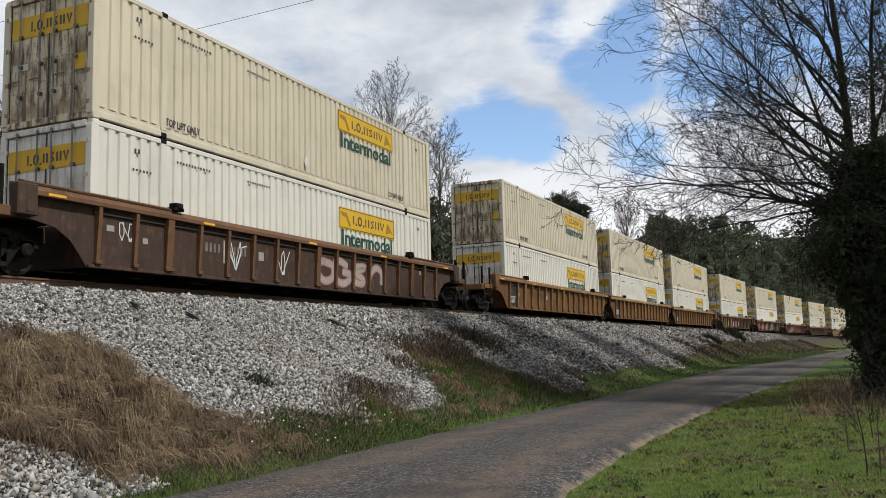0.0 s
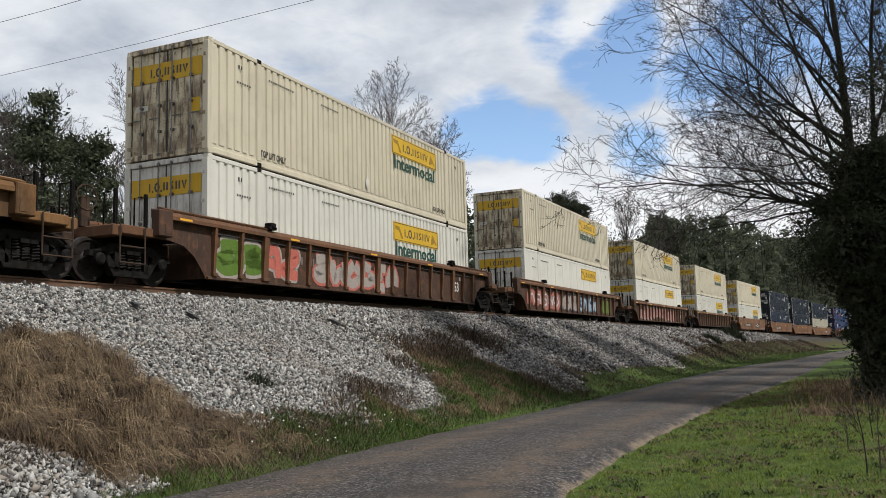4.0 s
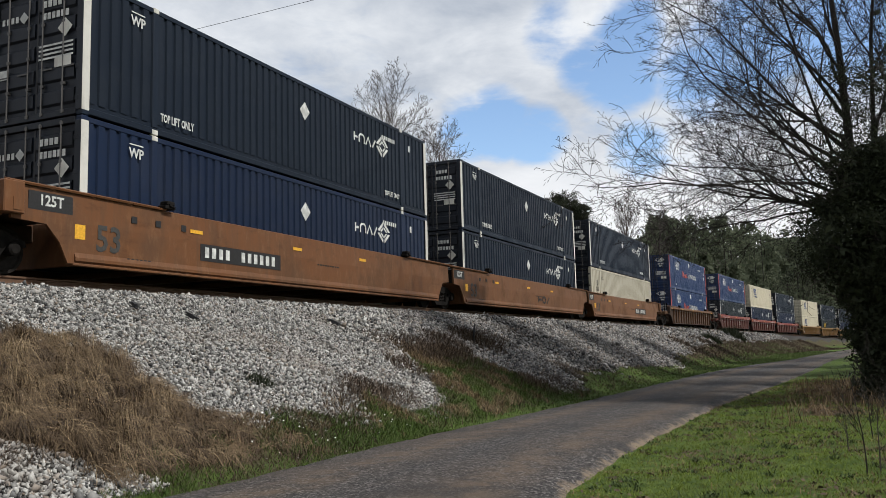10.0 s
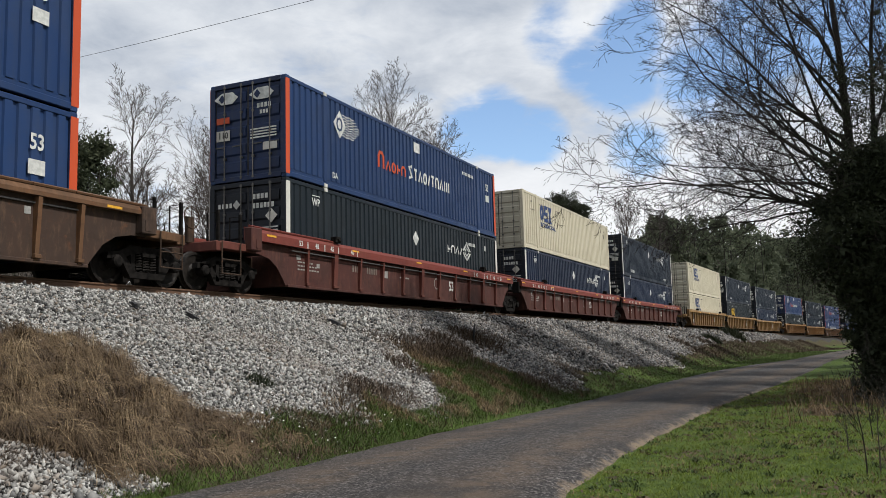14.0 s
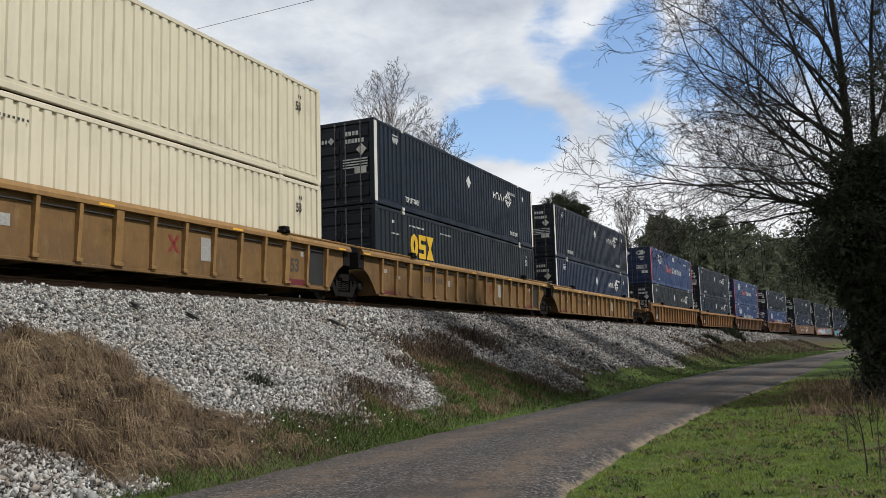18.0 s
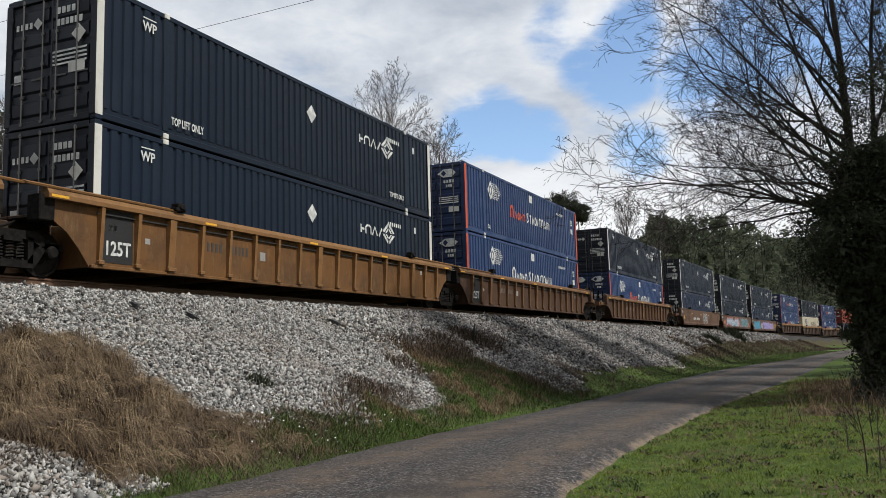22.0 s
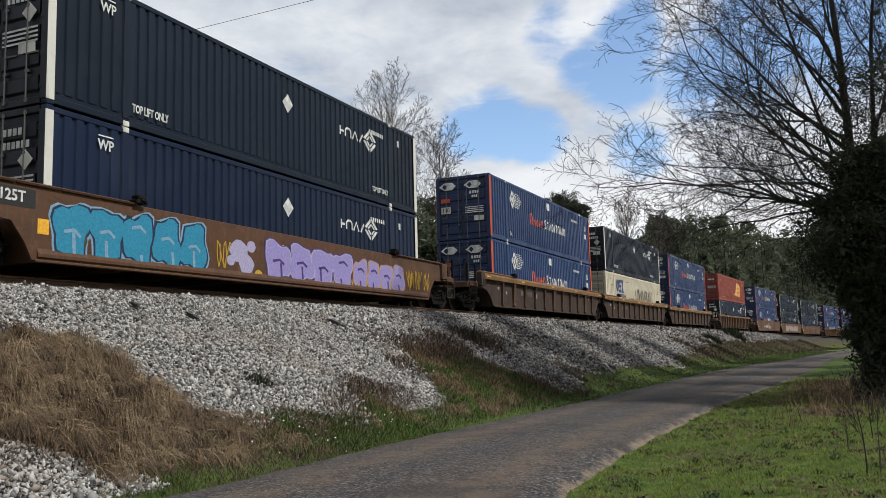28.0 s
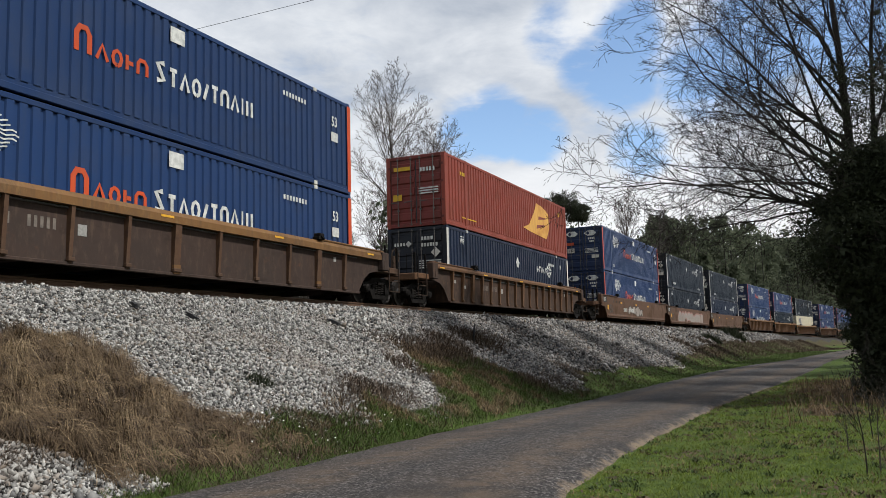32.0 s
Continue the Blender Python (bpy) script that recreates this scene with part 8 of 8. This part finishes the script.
def far_hills():
    """Wooded skyline all round, far off."""
    mb = MB()
    n = 160
    for i in range(n + 1):
        a = i / n * 2 * math.pi
        r = 620
        h = 13 + 50 * math.exp(-((90 - math.degrees(a) + 1) / 6.5) ** 2) + 6 * noise.noise(Vector((math.cos(a) * 6, math.sin(a) * 6, 1))) + 3 * noise.noise(Vector((math.cos(a) * 40, math.sin(a) * 40, 1)))
        mb.v += [(r * math.cos(a), r * math.sin(a), -12), (r * math.cos(a), r * math.sin(a), 8 + h), ((r + 60) * math.cos(a), (r + 60) * math.sin(a), 4 + h)]
    for i in range(n):
        mb.f += [(3 * i, 3 * i + 3, 3 * i + 4, 3 * i + 1), (3 * i + 1, 3 * i + 4, 3 * i + 5, 3 * i + 2)]
    tagged(new("backdrop", mb.mesh("backdrop", M_WOODS)), "distant wooded skyline", "backdrop", kind="structure")


far_hills()


# ---------- brush, weeds and litter on the bank ----------
def bramble(q, s, r, h, n, seed, mat, name, label):
    """A tangled low shrub of thin stems."""
    rng = np.random.RandomState(seed)
    a, d = rng.uniform(0, 6.283, n), r * np.sqrt(rng.uniform(0, 1, n))
    x0, y0 = plan_np(np.float64(q), np.float64(s))
    x, y = x0 + d * np.cos(a), y0 + d * 1.3 * np.sin(a)
    hh = h * rng.uniform(0.35, 1.0, n) * (1.1 - 0.6 * d / r)
    ob = blades(name, x, y, sheet_z(x, y) - 0.02, hh, 0.004 + 0.0002 * s, rng.uniform(0.3, 1.5, n), mat, rng, label, "shrub")
    ob["kind"] = ""
    del ob["kind"]
    return ob


for i, (q, s, r, h, n) in enumerate(((4.6, 20.6, 0.9, 0.55, 1500), (4.4, 22.6, 0.8, 0.6, 1300), (5.2, 21.6, 0.9, 0.4, 1200), (4.2, 19.4, 0.6, 0.35, 700), (6.3, 13.6, 0.5, 0.3, 600), (6.8, 23.6, 0.7, 0.5, 900), (6.9, 25.6, 0.7, 0.45, 900), (4.3, 25.4, 0.9, 0.6, 1400), (4.2, 27.4, 0.8, 0.4, 800), (6.4, 28.4, 0.6, 0.4, 700), (3.9, 31.0, 0.7, 0.3, 500), (5.0, 60.0, 1.2, 0.6, 900), (4.6, 70.0, 1.2, 0.6, 900))):
    bramble(q, s, r, h, n, 300 + i, M_BRUSH, "bramble", "brown leafless bramble on the railway bank")
for i, (q, s, r, h, n) in enumerate(((7.3, 16.6, 0.2, 0.42, 260), (7.5, 17.9, 0.22, 0.30, 220), (7.3, 19.6, 0.3, 0.34, 260), (6.9, 18.6, 0.3, 0.25, 200), (6.6, 13.2, 0.5, 0.26, 420), (7.2, 21.8, 0.3, 0.3, 220))):
    bramble(q, s, r, h, n, 360 + i, M_PALESTRAW if i < 3 else M_STRAW, "grass_tuft", "tuft of tall tan dead grass by the lane")
for i, (q, s, r, h, n) in enumerate(((6.1, 14.8, 0.55, 0.36, 900), (6.4, 15.6, 0.5, 0.30, 700), (6.9, 12.6, 0.55, 0.30, 800), (5.4, 18.1, 0.55, 0.34, 800), (7.0, 11.2, 0.5, 0.24, 600), (6.8, 17.2, 0.5, 0.22, 500))):
    bramble(q, s, r, h, n, 380 + i, M_BRUSH, "bramble", "brown leafless bramble on the railway bank")
bramble(5.57, 12.02, 0.22, 0.34, 420, 340, M_CEDAR, "weed_tuft", "dark green weed tuft between the stones")
for q, s, r, h in ((4.33, 74.9, 0.7, 1.1), (3.5, 92.0, 1.1, 1.9)):
    bramble(q, s, r, h, 900, int(s), M_CEDAR, "evergreen_bush", "small dark evergreen bush on the bank")


def litter():
    for i, (q, s, l, w, a) in enumerate(((3.36, 18.12, 0.36, 0.16, 0.4), (3.36, 12.96, 0.30, 0.05, 0.2), (2.95, 11.85, 0.24, 0.05, -0.3))):
        x, y = plan(q, s)
        mb = MB()
        rng = random.Random(i)
        for k in range(4):
            c = rng.uniform(-0.3, 0.3) * l
            mb.prism([(c - l * 0.3, -w * rng.uniform(0.3, 0.6)), (c + l * 0.25, -w * 0.5), (c + l * 0.32, w * rng.uniform(0.2, 0.5)), (c - l * 0.2, w * 0.5)], "z", 0.015 * k, 0.015 * k + 0.03)
        ob = tagged(new("litter", mb.mesh("litter", M_WIRE)), "scrap of black rubber on the ballast", "litter")
        ob.location = (x, y, float(ground_z(q, s)) + 0.055)
        ob.rotation_euler = (0.1, 0.45, a)
    # leaning stake in the brush
    x, y = plan(4.35, 24.9)
    st = MB().tube([(0, 0, 0), (0.05, 0.02, 0.62)], [0.035, 0.03], 6)
    tagged(new("stake", st.mesh("stake", M_WIRE)), "short dark stake in the brambles", "stake").location = (x, y, height(x, y) - 0.03)


litter()


def dry_weed(x, y, h, seed):
    rng = random.Random(seed)
    ob = tagged(new("dry_weed"), "tall dead weed stalk with thin twigs", "weed")
    ob.location = (x, y, height(x, y) - 0.02)
    mb, tips = MB(), []
    grow(mb, tips, rng, (0, 0, 0), (rng.uniform(-0.1, 0.1), rng.uniform(-0.1, 0.1), 1), h, 0.009, 1, 0.10, 0.10, (8, 8, 5, 2), (0.4, 0.8), 0.36, (5, 5, 4, 3, 3), 0.0018)
    part("stalk", mb, M_TWIG if seed % 2 else M_BARK, ob)
    return ob


for i, (x, y, h) in enumerate(((0.33, 10.3, 1.15), (0.47, 10.6, 0.9), (0.62, 10.9, 1.0), (0.2, 12.5, 0.5), (0.55, 13.8, 0.7))):
    dry_weed(x, y, h, 400 + i)


def wires():
    for (a, b) in (((-24.8, 19.6, 11.0), (-11.9, 19.1, 11.0)), ((-20.7, 16.3, 11.0), (-17.4, 16.2, 11.0))):
        a, b = Vector(a), Vector(b)
        d = (b - a).normalized()
        m0 = (a + b) / 2
        mb = MB().tube([m0 + d * k + Vector((0, 0, 0.0006 * k * k)) for k in range(-70, 71, 10)], 0.007, 5)
        tagged(new("overhead_cable", mb.mesh("overhead_cable", M_WIRE)), "thin black overhead cable across the railway", "cable")


wires()


# ---------- movement ----------
def motions():
    times = [float(t) for t in range(33)]
    for mid, car, low, top in CONSIST:
        rows = [(t, mid - run(t)) for t in times]
        walk(car, [(t, line_pose(s)) for t, s in rows])
        walk(low, [(t, line_pose(s, RAIL_Z + 0.352)) for t, s in rows])
        walk(top, [(t, line_pose(s, RAIL_Z + 0.352 + CH + 0.006)) for t, s in rows])
        # wheels roll while the car is near
        near = [k / FPS for k in range(int(SECONDS * FPS) + 1) if -14.0 < mid - run(k / FPS) < 62.0]
        if len(near) < 2:
            continue
        for ob in car.children_recursive:
            if not ob.name.startswith("wheelset"):
                continue
            y, z = ob.location.y, ob.location.z
            spin = [(t, pose(0, y, z, math.degrees((run(t) - run(near[0])) / WHEEL_R) % 360.0)) for t in near]
            if near[0] > 0.02:
                spin.insert(0, (0.0, pose(0, y, z)))
            if near[-1] < SECONDS - 0.02:
                spin.append((SECONDS, spin[-1][1]))
            walk(ob, spin)


motions()
